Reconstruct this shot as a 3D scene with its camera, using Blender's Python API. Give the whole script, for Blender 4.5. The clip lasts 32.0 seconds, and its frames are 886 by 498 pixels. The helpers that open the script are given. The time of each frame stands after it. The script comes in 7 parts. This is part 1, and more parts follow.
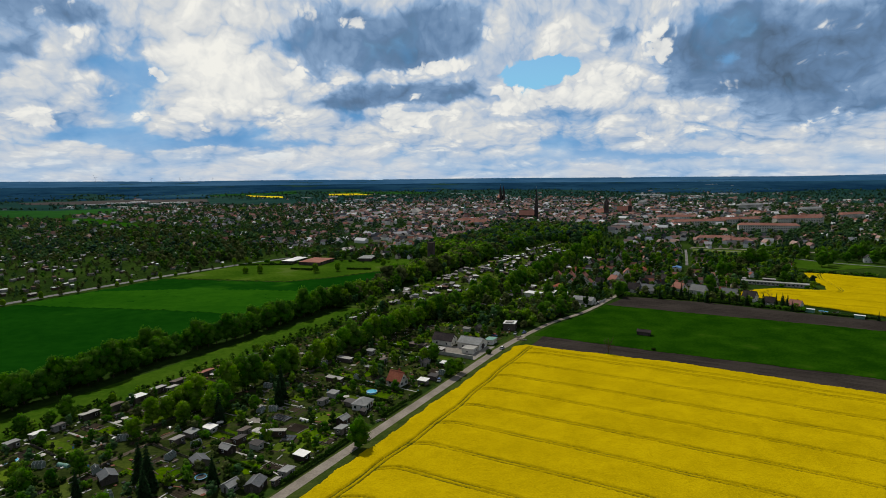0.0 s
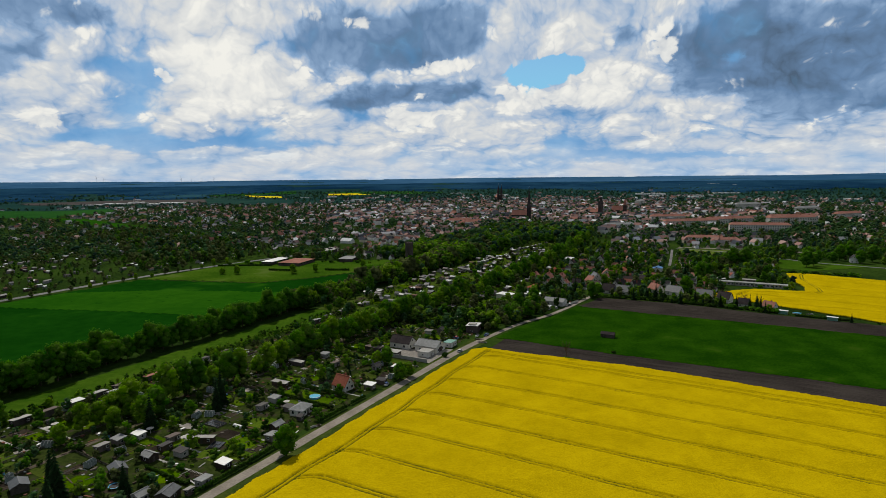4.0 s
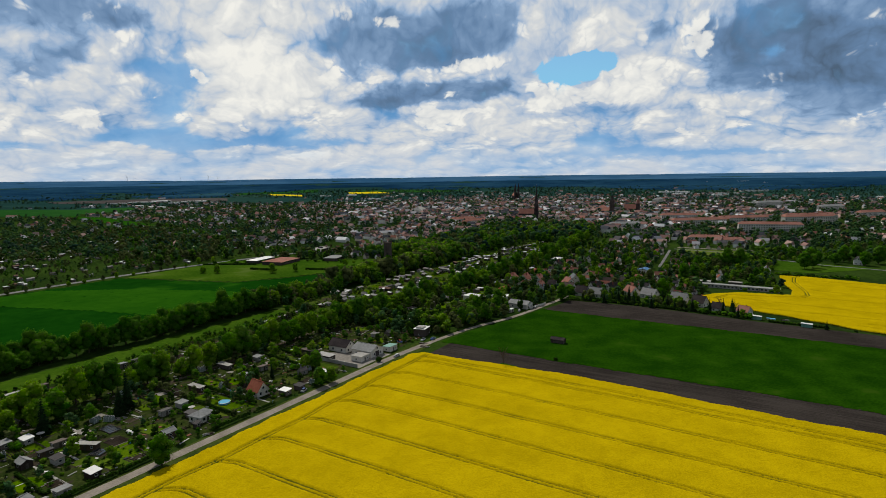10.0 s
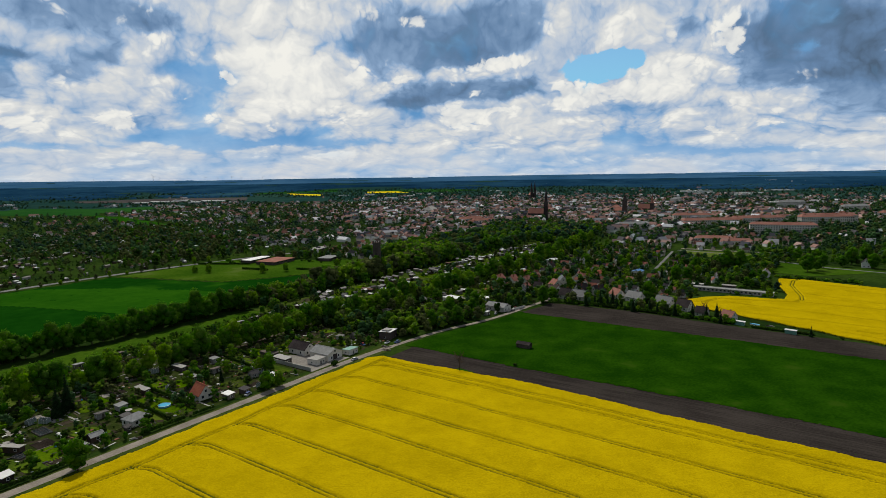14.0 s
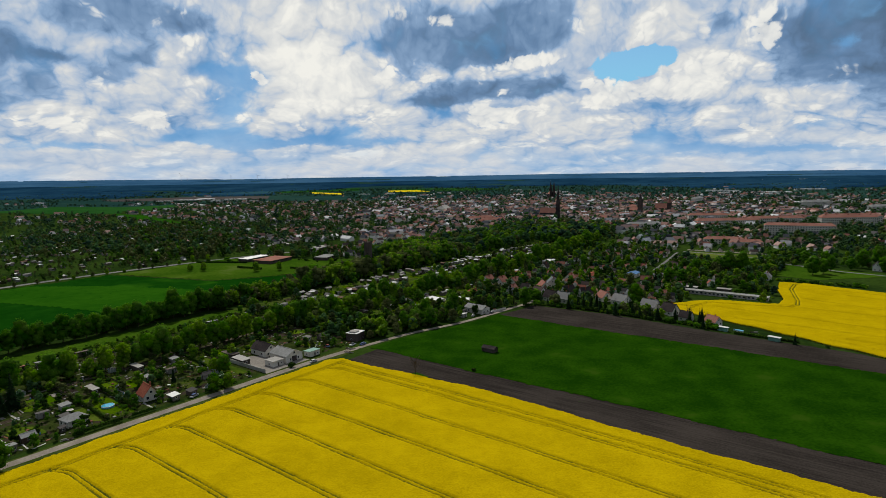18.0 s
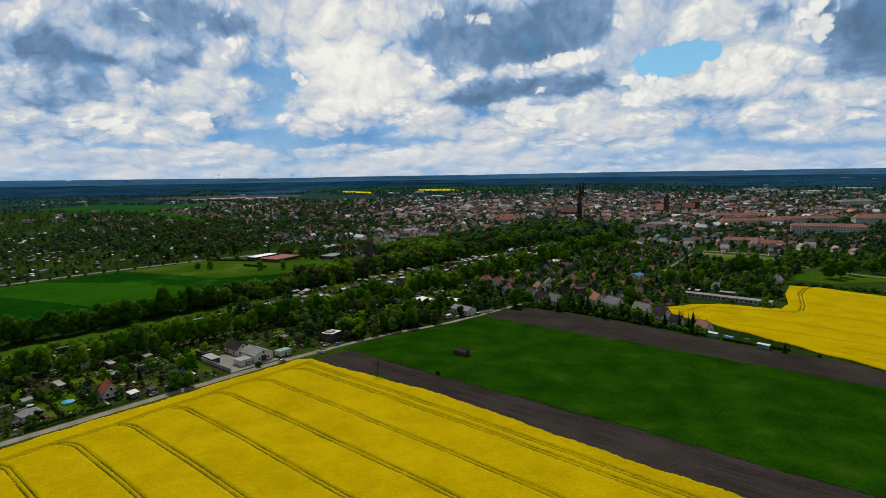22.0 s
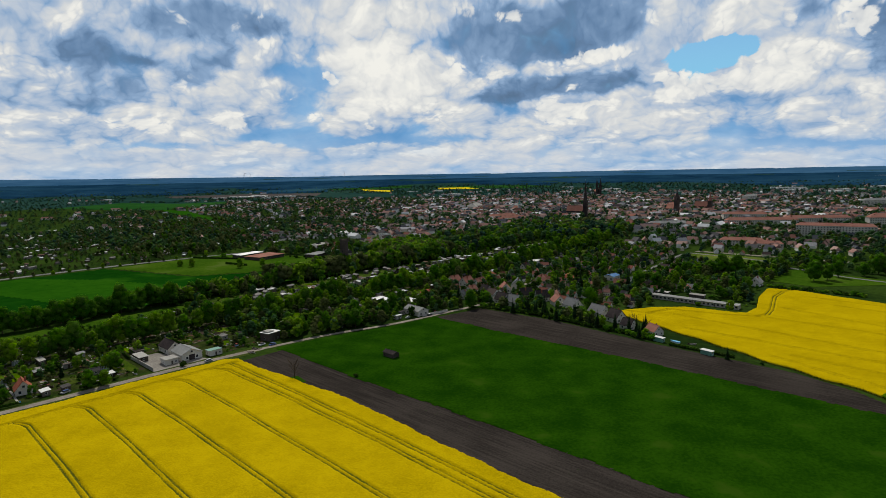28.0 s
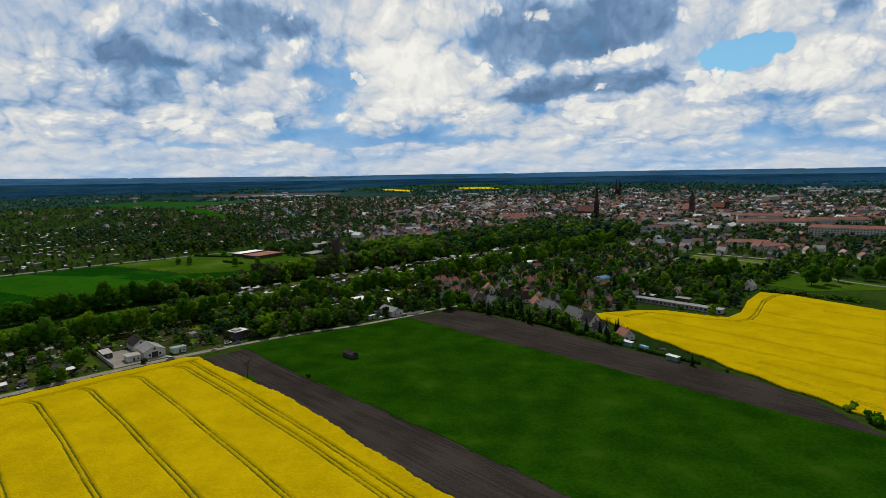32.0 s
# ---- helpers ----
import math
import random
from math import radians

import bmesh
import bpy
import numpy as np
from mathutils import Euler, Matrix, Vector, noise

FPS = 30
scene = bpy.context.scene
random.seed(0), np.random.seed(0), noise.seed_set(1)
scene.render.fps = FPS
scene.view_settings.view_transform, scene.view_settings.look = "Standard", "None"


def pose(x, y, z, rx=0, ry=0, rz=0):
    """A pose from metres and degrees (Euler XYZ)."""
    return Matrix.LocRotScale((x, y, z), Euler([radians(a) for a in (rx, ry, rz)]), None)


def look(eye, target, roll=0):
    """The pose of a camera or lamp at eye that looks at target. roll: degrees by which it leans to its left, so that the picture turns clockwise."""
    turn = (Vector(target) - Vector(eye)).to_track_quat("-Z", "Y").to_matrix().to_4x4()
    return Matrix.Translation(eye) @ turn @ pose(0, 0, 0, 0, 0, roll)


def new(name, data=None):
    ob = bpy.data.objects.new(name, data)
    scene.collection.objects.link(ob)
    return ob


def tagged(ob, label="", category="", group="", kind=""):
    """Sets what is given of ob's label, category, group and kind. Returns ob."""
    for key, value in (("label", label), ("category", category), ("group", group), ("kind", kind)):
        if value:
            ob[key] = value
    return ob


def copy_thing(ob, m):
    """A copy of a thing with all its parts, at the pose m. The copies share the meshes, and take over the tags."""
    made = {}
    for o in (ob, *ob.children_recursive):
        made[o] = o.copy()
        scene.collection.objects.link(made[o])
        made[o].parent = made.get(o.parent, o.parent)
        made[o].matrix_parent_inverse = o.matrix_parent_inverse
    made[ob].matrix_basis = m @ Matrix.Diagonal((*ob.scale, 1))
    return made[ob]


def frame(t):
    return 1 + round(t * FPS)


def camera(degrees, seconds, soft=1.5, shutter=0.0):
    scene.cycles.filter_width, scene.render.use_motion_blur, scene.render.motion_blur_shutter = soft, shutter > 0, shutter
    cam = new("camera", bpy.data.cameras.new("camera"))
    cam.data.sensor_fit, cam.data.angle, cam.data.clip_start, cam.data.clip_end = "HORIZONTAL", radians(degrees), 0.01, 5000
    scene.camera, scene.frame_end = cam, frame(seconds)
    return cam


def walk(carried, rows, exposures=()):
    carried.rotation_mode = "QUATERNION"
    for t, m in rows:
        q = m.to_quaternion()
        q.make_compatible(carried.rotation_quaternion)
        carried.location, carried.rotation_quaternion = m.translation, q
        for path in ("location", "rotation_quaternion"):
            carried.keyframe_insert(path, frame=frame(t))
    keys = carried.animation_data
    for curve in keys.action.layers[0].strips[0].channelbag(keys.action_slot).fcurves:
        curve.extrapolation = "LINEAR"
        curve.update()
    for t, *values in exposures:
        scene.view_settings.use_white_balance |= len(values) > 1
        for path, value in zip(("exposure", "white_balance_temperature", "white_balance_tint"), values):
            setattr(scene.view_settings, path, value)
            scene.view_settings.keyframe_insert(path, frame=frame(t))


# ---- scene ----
cam = camera(74.6, 32.0, soft=0.6)
PATH = [
    (0, (8.660, 10.139, 100.855), (8.609, 12.591, 100.549), -0.5),
    (0.5, (11.582, 10.483, 100.837), (11.527, 12.933, 100.529), -0.4),
    (1, (14.593, 10.967, 100.808), (14.540, 13.417, 100.502), -0.5),
    (1.5, (17.767, 11.646, 100.783), (17.715, 14.096, 100.476), -0.5),
    (2, (21.156, 12.498, 100.750), (21.104, 14.948, 100.444), -0.5),
    (2.5, (24.772, 13.507, 100.713), (24.721, 15.957, 100.406), -0.5),
    (3, (28.546, 14.617, 100.682), (28.491, 17.068, 100.375), -0.5),
    (3.5, (32.393, 15.791, 100.666), (32.332, 18.241, 100.359), -0.6),
    (5.5, (48.347, 20.573, 100.620), (48.233, 23.020, 100.313), -0.6),
    (6, (52.512, 21.685, 100.613), (52.383, 24.132, 100.304), -0.7),
    (6.5, (56.787, 22.688, 100.554), (56.645, 25.135, 100.245), -0.7),
    (7, (61.178, 23.740, 100.504), (61.029, 26.187, 100.196), -0.7),
    (7.5, (65.644, 24.912, 100.462), (65.487, 27.358, 100.154), -0.8),
    (8, (70.117, 26.186, 100.423), (69.952, 28.631, 100.114), -0.8),
    (8.5, (74.520, 27.529, 100.364), (74.347, 29.973, 100.052), -0.8),
    (9, (78.865, 28.892, 100.297), (78.683, 31.336, 99.984), -0.8),
    (9.5, (83.148, 30.265, 100.223), (82.960, 32.708, 99.912), -0.8),
    (10, (87.413, 31.681, 100.145), (87.218, 34.123, 99.832), -0.8),
    (10.5, (91.685, 33.139, 100.077), (91.483, 35.580, 99.765), -0.8),
    (11, (96.004, 34.578, 100.030), (95.792, 37.018, 99.718), -0.8),
    (11.5, (100.315, 35.957, 100.000), (100.092, 38.397, 99.685), -0.8),
    (12, (104.630, 37.364, 99.981), (104.392, 39.803, 99.666), -0.8),
    (12.5, (109.007, 38.786, 99.950), (108.755, 41.223, 99.635), -0.8),
    (13, (113.401, 40.221, 99.903), (113.135, 42.657, 99.588), -0.8),
    (13.5, (117.888, 41.775, 99.855), (117.607, 44.208, 99.540), -0.9),
    (14, (122.345, 43.345, 99.798), (122.046, 45.775, 99.484), -0.9),
    (14.5, (126.728, 44.955, 99.746), (126.415, 47.384, 99.430), -0.9),
    (16.5, (143.713, 51.633, 99.438), (143.350, 54.055, 99.121), -0.9),
    (17, (147.933, 53.221, 99.394), (147.558, 55.642, 99.075), -0.9),
    (17.5, (152.141, 54.755, 99.366), (151.751, 57.173, 99.048), -0.9),
    (18, (156.352, 56.304, 99.357), (155.940, 58.718, 99.040), -0.9),
    (18.5, (160.596, 57.836, 99.347), (160.163, 60.247, 99.028), -0.9),
    (19, (164.917, 59.363, 99.304), (164.464, 61.770, 98.984), -0.9),
    (19.5, (169.184, 60.855, 99.248), (168.710, 63.258, 98.930), -0.9),
    (20, (173.424, 62.384, 99.182), (172.931, 64.783, 98.863), -1.0),
    (20.5, (177.661, 63.964, 99.119), (177.151, 66.359, 98.799), -1.0),
    (21, (181.843, 65.612, 99.075), (181.314, 68.003, 98.757), -1.0),
    (21.5, (186.027, 67.314, 99.019), (185.482, 69.702, 98.699), -1.0),
    (22, (190.252, 69.045, 98.951), (189.689, 71.430, 98.631), -1.0),
    (22.5, (194.485, 70.793, 98.869), (193.906, 73.173, 98.549), -1.0),
    (23, (198.683, 72.536, 98.772), (198.098, 74.914, 98.450), -1.0),
    (23.5, (202.883, 74.317, 98.648), (202.287, 76.692, 98.327), -1.1),
    (24, (207.055, 76.127, 98.552), (206.450, 78.500, 98.231), -1.0),
    (24.5, (211.195, 77.920, 98.475), (210.580, 80.290, 98.152), -1.1),
    (25, (215.331, 79.678, 98.404), (214.707, 82.046, 98.080), -1.1),
    (25.5, (219.456, 81.398, 98.320), (218.825, 83.763, 97.996), -1.1),
    (27.5, (235.871, 88.359, 97.698), (235.202, 90.716, 97.375), -1.1),
    (28, (239.919, 90.113, 97.612), (239.238, 92.464, 97.288), -1.1),
    (28.5, (243.962, 91.882, 97.509), (243.268, 94.229, 97.186), -1.1),
    (29, (248.060, 93.661, 97.400), (247.352, 96.005, 97.075), -1.2),
    (29.5, (252.164, 95.446, 97.269), (251.444, 97.786, 96.944), -1.2),
    (30, (256.243, 97.246, 97.135), (255.509, 99.583, 96.810), -1.2),
    (30.5, (260.258, 99.026, 97.009), (259.511, 101.358, 96.684), -1.2),
    (31, (264.218, 100.785, 96.887), (263.458, 103.111, 96.562), -1.2),
    (31.5, (268.121, 102.558, 96.781), (267.348, 104.881, 96.456), -1.2),
    (32, (271.936, 104.277, 96.705), (271.149, 106.597, 96.382), -1.0),
]
walk(cam, [(t, look(e, g, r)) for t, e, g, r in PATH])

# world, sun ------------------------------------------------------------
D = Vector((0.8900, -0.4560, 0.0)).normalized()
NN = Vector((0.4560, 0.8900, 0.0)).normalized()
TURN = math.degrees(math.atan2(D.y, D.x))
U = 1.235                       # metres per unit of the field plan
rnd = random.Random(11)


def P(d, n, z=0.0):
    """Place from plan units along the tramlines (d) and across them (n)."""
    v = (D * d + NN * n) * U
    return Vector((v.x, v.y, z))


def at(d, n, z=0.0, turn=0.0, s=1.0, sz=None):
    """Pose at (d, n), turned against the field grid."""
    m = Matrix.Translation(P(d, n, z)) @ Matrix.Rotation(radians(TURN + turn), 4, "Z")
    return m @ Matrix.Diagonal((s, s, sz or s, 1))


def node(nt, kind, **kw):
    nd = nt.nodes.new(kind)
    for k, val in kw.items():
        if k in nd.inputs:
            nd.inputs[k].default_value = val
    return nd


def calc(nt, op, a, b=None, c=None):
    nd = nt.nodes.new("ShaderNodeMath")
    nd.operation = op
    for i, s in enumerate((a, b, c)):
        if s is None:
            continue
        if isinstance(s, (int, float)):
            nd.inputs[i].default_value = s
        else:
            nt.links.new(s, nd.inputs[i])
    return nd.outputs[0]


def blend(nt, f, a, b):
    nd = nt.nodes.new("ShaderNodeMix")
    nd.data_type = "RGBA"
    for i, s in ((0, f), (6, a), (7, b)):
        if isinstance(s, (int, float)):
            nd.inputs[i].default_value = s
        elif isinstance(s, tuple):
            nd.inputs[i].default_value = (*s, 1)
        else:
            nt.links.new(s, nd.inputs[i])
    return nd.outputs[2]


def ramp(nt, f, lo, hi):
    nd = nt.nodes.new("ShaderNodeMapRange")
    nd.interpolation_type = "SMOOTHSTEP"
    nt.links.new(f, nd.inputs[0])
    nd.inputs[1].default_value, nd.inputs[2].default_value = lo, hi
    return nd.outputs[0]


def fractal(nt, vec, scale, detail=6.0, rough=0.55, colour=False):
    nd = node(nt, "ShaderNodeTexNoise", Scale=scale, Detail=detail, Roughness=rough)
    nt.links.new(vec, nd.inputs["Vector"])
    return nd.outputs["Color" if colour else "Fac"]


SUN_AZ, SUN_EL = -27.0, 50.0   # degrees from +y towards +x, and above the land


def make_sky():
    w = bpy.data.worlds.new("sky")
    w.use_nodes = True
    scene.world = w
    nt = w.node_tree
    nt.nodes.clear()
    out = nt.nodes.new("ShaderNodeOutputWorld")
    bg = nt.nodes.new("ShaderNodeBackground")
    nt.links.new(bg.outputs[0], out.inputs[0])
    clear = nt.nodes.new("ShaderNodeTexSky")
    clear.sky_type, clear.sun_disc = "NISHITA", False
    clear.sun_elevation, clear.sun_rotation = radians(SUN_EL), radians(SUN_AZ)
    dim = nt.nodes.new("ShaderNodeVectorMath")
    dim.operation = "SCALE"
    nt.links.new(clear.outputs[0], dim.inputs[0])
    dim.inputs[3].default_value = 0.11
    way = nt.nodes.new("ShaderNodeTexCoord").outputs["Generated"]
    sep = nt.nodes.new("ShaderNodeSeparateXYZ")
    nt.links.new(way, sep.inputs[0])
    x, y, z = sep.outputs
    az = calc(nt, "MULTIPLY", calc(nt, "ARCTAN2", x, y), 57.2958)
    el = calc(nt, "MULTIPLY", calc(nt, "ARCSINE", z), 57.2958)
    # directions as degrees, drawn together towards the horizon so that the heaps flatten there
    ang = nt.nodes.new("ShaderNodeCombineXYZ")
    nt.links.new(az, ang.inputs[0])
    up = calc(nt, "LOGARITHM", calc(nt, "DIVIDE", calc(nt, "ADD", calc(nt, "MAXIMUM", el, -1.0), 5.0), 5.0), 2.71828)
    nt.links.new(calc(nt, "MULTIPLY", up, 17.0), ang.inputs[1])
    ang = ang.outputs[0]

    def shifted(vec, by):
        nd = nt.nodes.new("ShaderNodeVectorMath")
        nd.operation = "ADD"
        nt.links.new(vec, nd.inputs[0])
        nd.inputs[1].default_value = by
        return nd.outputs[0]

    def bent(vec, scale, by):
        nd = nt.nodes.new("ShaderNodeVectorMath")
        nd.operation = "MULTIPLY_ADD"
        nt.links.new(fractal(nt, vec, scale, 3.0, 0.55, True), nd.inputs[0])
        nd.inputs[1].default_value = (by, by, 0.0)
        nt.links.new(vec, nd.inputs[2])
        return nd.outputs[0]

    def billow(vec):
        """Height of the cloud heaps: round heads of four sizes with creases between them."""
        vec = bent(bent(vec, 0.16, 5.0), 0.7, 1.1)
        total = None
        for size, weight in ((0.17, 0.46), (0.37, 0.29), (0.83, 0.16), (1.9, 0.09)):
            v = node(nt, "ShaderNodeTexVoronoi", Scale=size)
            v.voronoi_dimensions, v.feature = "2D", "F1"
            nt.links.new(vec, v.inputs["Vector"])
            d = v.outputs["Distance"]
            dome = calc(nt, "MULTIPLY", calc(nt, "SUBTRACT", 1.0, calc(nt, "MULTIPLY", d, d)), weight)
            total = dome if total is None else calc(nt, "ADD", total, dome)
        return total

    h = billow(ang)
    lit = calc(nt, "SUBTRACT", h, billow(shifted(ang, (-0.5, 1.0, 0.0))))
    puff = fractal(nt, ang, 0.115, 6.0, 0.5)
    flat = fractal(nt, way, 5.0, 6.0, 0.6)
    hm = calc(nt, "MULTIPLY", calc(nt, "SUBTRACT", h, 0.76), 1.5)
    pm = calc(nt, "SUBTRACT", puff, 0.5)
    wob = nt.nodes.new("ShaderNodeSeparateColor")
    nt.links.new(fractal(nt, ang, 0.2, 7.0, 0.62, True), wob.inputs[0])
    spot_at = nt.nodes.new("ShaderNodeCombineXYZ")
    nt.links.new(calc(nt, "MULTIPLY_ADD", calc(nt, "SUBTRACT", wob.outputs[0], 0.5), 5.0, az), spot_at.inputs[0])
    nt.links.new(calc(nt, "MULTIPLY_ADD", calc(nt, "SUBTRACT", wob.outputs[1], 0.5), 2.6, el), spot_at.inputs[1])

    def heap(rows):
        """Sum of soft cloud banks: centre azimuth, elevation, half widths, weight."""
        total = None
        for ca, ce, ra, re, amp in rows:
            p = nt.nodes.new("ShaderNodeVectorMath")
            p.operation = "MULTIPLY_ADD"
            nt.links.new(spot_at.outputs[0], p.inputs[0])
            p.inputs[1].default_value, p.inputs[2].default_value = (1 / ra, 1 / re, 0), (-ca / ra, -ce / re, 0)
            q = nt.nodes.new("ShaderNodeVectorMath")
            q.operation = "DOT_PRODUCT"
            nt.links.new(p.outputs[0], q.inputs[0])
            nt.links.new(p.outputs[0], q.inputs[1])
            g = calc(nt, "EXPONENT", calc(nt, "MULTIPLY_ADD", q.outputs["Value"], -1.0, math.log(amp)))
            total = g if total is None else calc(nt, "ADD", total, g)
        return total

    def tones(f):
        cr = nt.nodes.new("ShaderNodeValToRGB")
        steps = [(0.0, (0.075, 0.120, 0.185)), (0.2, (0.135, 0.235, 0.395)), (0.4, (0.27, 0.40, 0.59)), (0.56, (0.45, 0.535, 0.655)), (0.74, (0.66, 0.68, 0.69)), (1.0, (0.88, 0.87, 0.815))]
        for i, (at_f, c) in enumerate(steps):
            e = cr.color_ramp.elements[i] if i < 2 else cr.color_ramp.elements.new(at_f)
            e.position, e.color = at_f, (*c, 1)
        nt.links.new(f, cr.inputs[0])
        return cr.outputs[0]

    banks = calc(nt, "ADD", heap(BANKS_WEST), heap(BANKS_EAST))
    glow = heap(GLOW)
    belly = calc(nt, "ADD", banks, calc(nt, "ADD", calc(nt, "MULTIPLY", hm, -0.6), calc(nt, "MULTIPLY", pm, 1.2)))
    bank = ramp(nt, belly, 0.16, 0.86)
    tone = calc(nt, "MULTIPLY_ADD", glow, 0.16, 0.60)
    tone = calc(nt, "ADD", tone, calc(nt, "MULTIPLY", bank, -0.36))
    tone = calc(nt, "ADD", tone, calc(nt, "MULTIPLY", calc(nt, "MULTIPLY", ramp(nt, banks, 0.9, 2.6), bank), -0.20))
    tone = calc(nt, "ADD", tone, calc(nt, "MULTIPLY", lit, calc(nt, "MULTIPLY_ADD", bank, -0.42, 0.66)))
    tone = calc(nt, "ADD", tone, calc(nt, "MULTIPLY", pm, 0.6))
    tone = calc(nt, "ADD", tone, calc(nt, "MULTIPLY", hm, 0.27))
    col = tones(tone)
    gap = calc(nt, "ADD", heap(BLUE), calc(nt, "ADD", calc(nt, "MULTIPLY", hm, -1.0), calc(nt, "MULTIPLY", pm, -0.9)))
    col = blend(nt, calc(nt, "MULTIPLY", ramp(nt, gap, 0.08, 0.85), 0.86), col, blend(nt, ramp(nt, puff, 0.35, 0.65), (0.11, 0.31, 0.60), (0.22, 0.44, 0.71)))
    hole = heap(HOLE)
    hole = calc(nt, "ADD", hole, calc(nt, "MULTIPLY", ramp(nt, hole, 0.02, 0.5), calc(nt, "MULTIPLY", hm, -1.6)))
    col = blend(nt, ramp(nt, hole, 0.45, 0.75), col, blend(nt, ramp(nt, el, 7.0, 12.0), (0.24, 0.56, 0.80), blend(nt, 0.7, dim.outputs[0], (0.12, 0.43, 0.74))))
    # sunlit heads in front of the banks, sharp above and frayed below
    heads = calc(nt, "ADD", calc(nt, "ADD", heap(HEADS_WEST), heap(HEADS_EAST)), calc(nt, "ADD", calc(nt, "MULTIPLY", hm, 1.7), calc(nt, "MULTIPLY", lit, 1.0)))
    col = blend(nt, calc(nt, "MULTIPLY", ramp(nt, heads, 0.42, 0.78), 0.92), col, tones(calc(nt, "ADD", calc(nt, "MULTIPLY_ADD", lit, 0.8, 0.80), calc(nt, "MULTIPLY", hm, 0.4))))
    # pale rain haze low down
    low = ramp(nt, calc(nt, "ABSOLUTE", calc(nt, "SUBTRACT", el, 0.4)), 3.4, 0.2)
    col = blend(nt, calc(nt, "MULTIPLY", low, 0.55), col, blend(nt, ramp(nt, puff, 0.42, 0.6), (0.33, 0.50, 0.72), (0.58, 0.63, 0.70)))
    # unseen grey cloud higher up and behind, added to hold down the fill light
    over = ramp(nt, z, 0.33, 0.55)
    col = blend(nt, over, col, blend(nt, ramp(nt, flat, 0.3, 0.7), (0.06, 0.078, 0.105), (0.16, 0.18, 0.215)))
    back = ramp(nt, y, 0.30, -0.25)
    col = blend(nt, calc(nt, "MULTIPLY", back, 0.9), col, (0.215, 0.245, 0.29))
    nt.links.new(col, bg.inputs[0])
    bg.inputs[1].default_value = 1.0


BANKS_WEST = [(-37.6, 13.5, 6.1, 1.9, 1.1), (-32.1, 13.1, 2.0, 1.3, 0.8), (-42.5, 9.8, 1.7, 0.6, 0.7), (-38.7, 8.8, 2.2, 1.1, 1.1), (-35.6, 10.2, 1.3, 0.9, 0.6), (-42.9, 7.4, 1.3, 0.9, 0.4), (-7.3, 12.8, 6.9, 2.4, 1.2), (-12.7, 12.2, 2.7, 2.1, 0.9), (0.1, 13.7, 3.7, 2.2, 1.1), (-4.2, 11.1, 5.1, 0.9, 0.9), (-2.6, 8.2, 6.1, 0.9, 1.1), (-7.4, 7.5, 3.3, 0.9, 1.0), (-10.7, 7.3, 2.7, 0.8, 0.9), (-13.3, 9.5, 1.5, 0.9, 0.6), (-17.2, 5.6, 1.7, 0.5, 0.6), (-4.5, 4.8, 2.3, 0.4, 0.6), (-33.5, 5.3, 1.3, 0.7, 0.5), (-46.6, 10.8, 2.3, 1.6, 0.7), (-49.0, 8.0, 6.0, 5.0, 0.5)]
BANKS_EAST = [(24.8, 10.0, 4.5, 3.4, 1.3), (27.8, 7.9, 2.5, 1.7, 1.2), (25.0, 7.3, 2.3, 0.6, 0.8), (19.4, 12.0, 1.5, 2.0, 0.8), (21.4, 9.8, 1.5, 2.0, 0.9), (15.5, 12.3, 2.0, 1.3, 0.7), (26.9, 11.5, 2.8, 2.0, 1.1), (17.3, 5.3, 2.2, 0.9, 0.5), (12.3, 5.8, 2.0, 0.6, 0.5), (31.0, 9.5, 2.9, 3.1, 1.2), (33.0, 6.5, 5.0, 3.0, 0.6), (37.0, 10.0, 6.0, 4.5, 1.1), (27.5, 4.6, 4.0, 1.6, 0.35)]
BLUE = [(-29.3, 6.5, 2.3, 2.9, 1.0), (-28.2, 9.2, 3.3, 0.8, 0.8), (-30.9, 3.4, 4.0, 0.7, 1.0), (-22.5, 3.2, 9.5, 0.5, 1.0), (-18.3, 4.3, 2.9, 0.7, 0.6), (-42.4, 2.7, 5.7, 0.4, 0.8), (-13.0, 0.7, 13.4, 0.4, 0.6), (10.9, 3.2, 3.4, 1.4, 0.7), (13.4, 1.8, 7.1, 0.5, 0.6), (23.0, 1.5, 8.4, 0.3, 0.9), (7.5, 1.2, 4.1, 1.2, 0.4), (22.9, 4.0, 2.4, 0.6, 0.6), (-5.6, 1.9, 2.2, 1.0, 0.5), (24.5, 9.4, 0.5, 0.5, 0.6)]
HOLE = [(7.7, 9.6, 2.9, 1.3, 1.1), (9.8, 10.5, 1.6, 0.7, 1.0), (6.1, 9.3, 2.1, 0.9, 0.9), (7.4, 7.9, 0.7, 0.7, 0.8)]
GLOW = [(-20.1, 12.4, 5.6, 4.3, 1.1), (-25.6, 12.6, 2.9, 2.8, 0.8), (-18.2, 7.9, 5.3, 2.0, 0.8), (-22.2, 10.4, 4.1, 2.5, 0.8), (-35.6, 7.0, 5.2, 1.4, 0.5), (10.8, 7.7, 2.9, 2.1, 0.6), (14.5, 8.4, 2.3, 2.4, 0.5), (12.1, 11.8, 3.8, 0.9, 0.5), (5.7, 12.8, 3.0, 1.3, 0.4), (1.2, 4.0, 4.8, 1.6, 0.5), (8.4, 4.5, 3.0, 1.0, 0.4), (-9.7, 3.7, 6.0, 1.3, 0.5), (25.1, 4.6, 3.4, 1.7, 0.4), (8.5, 2.7, 6.0, 0.7, 0.4)]
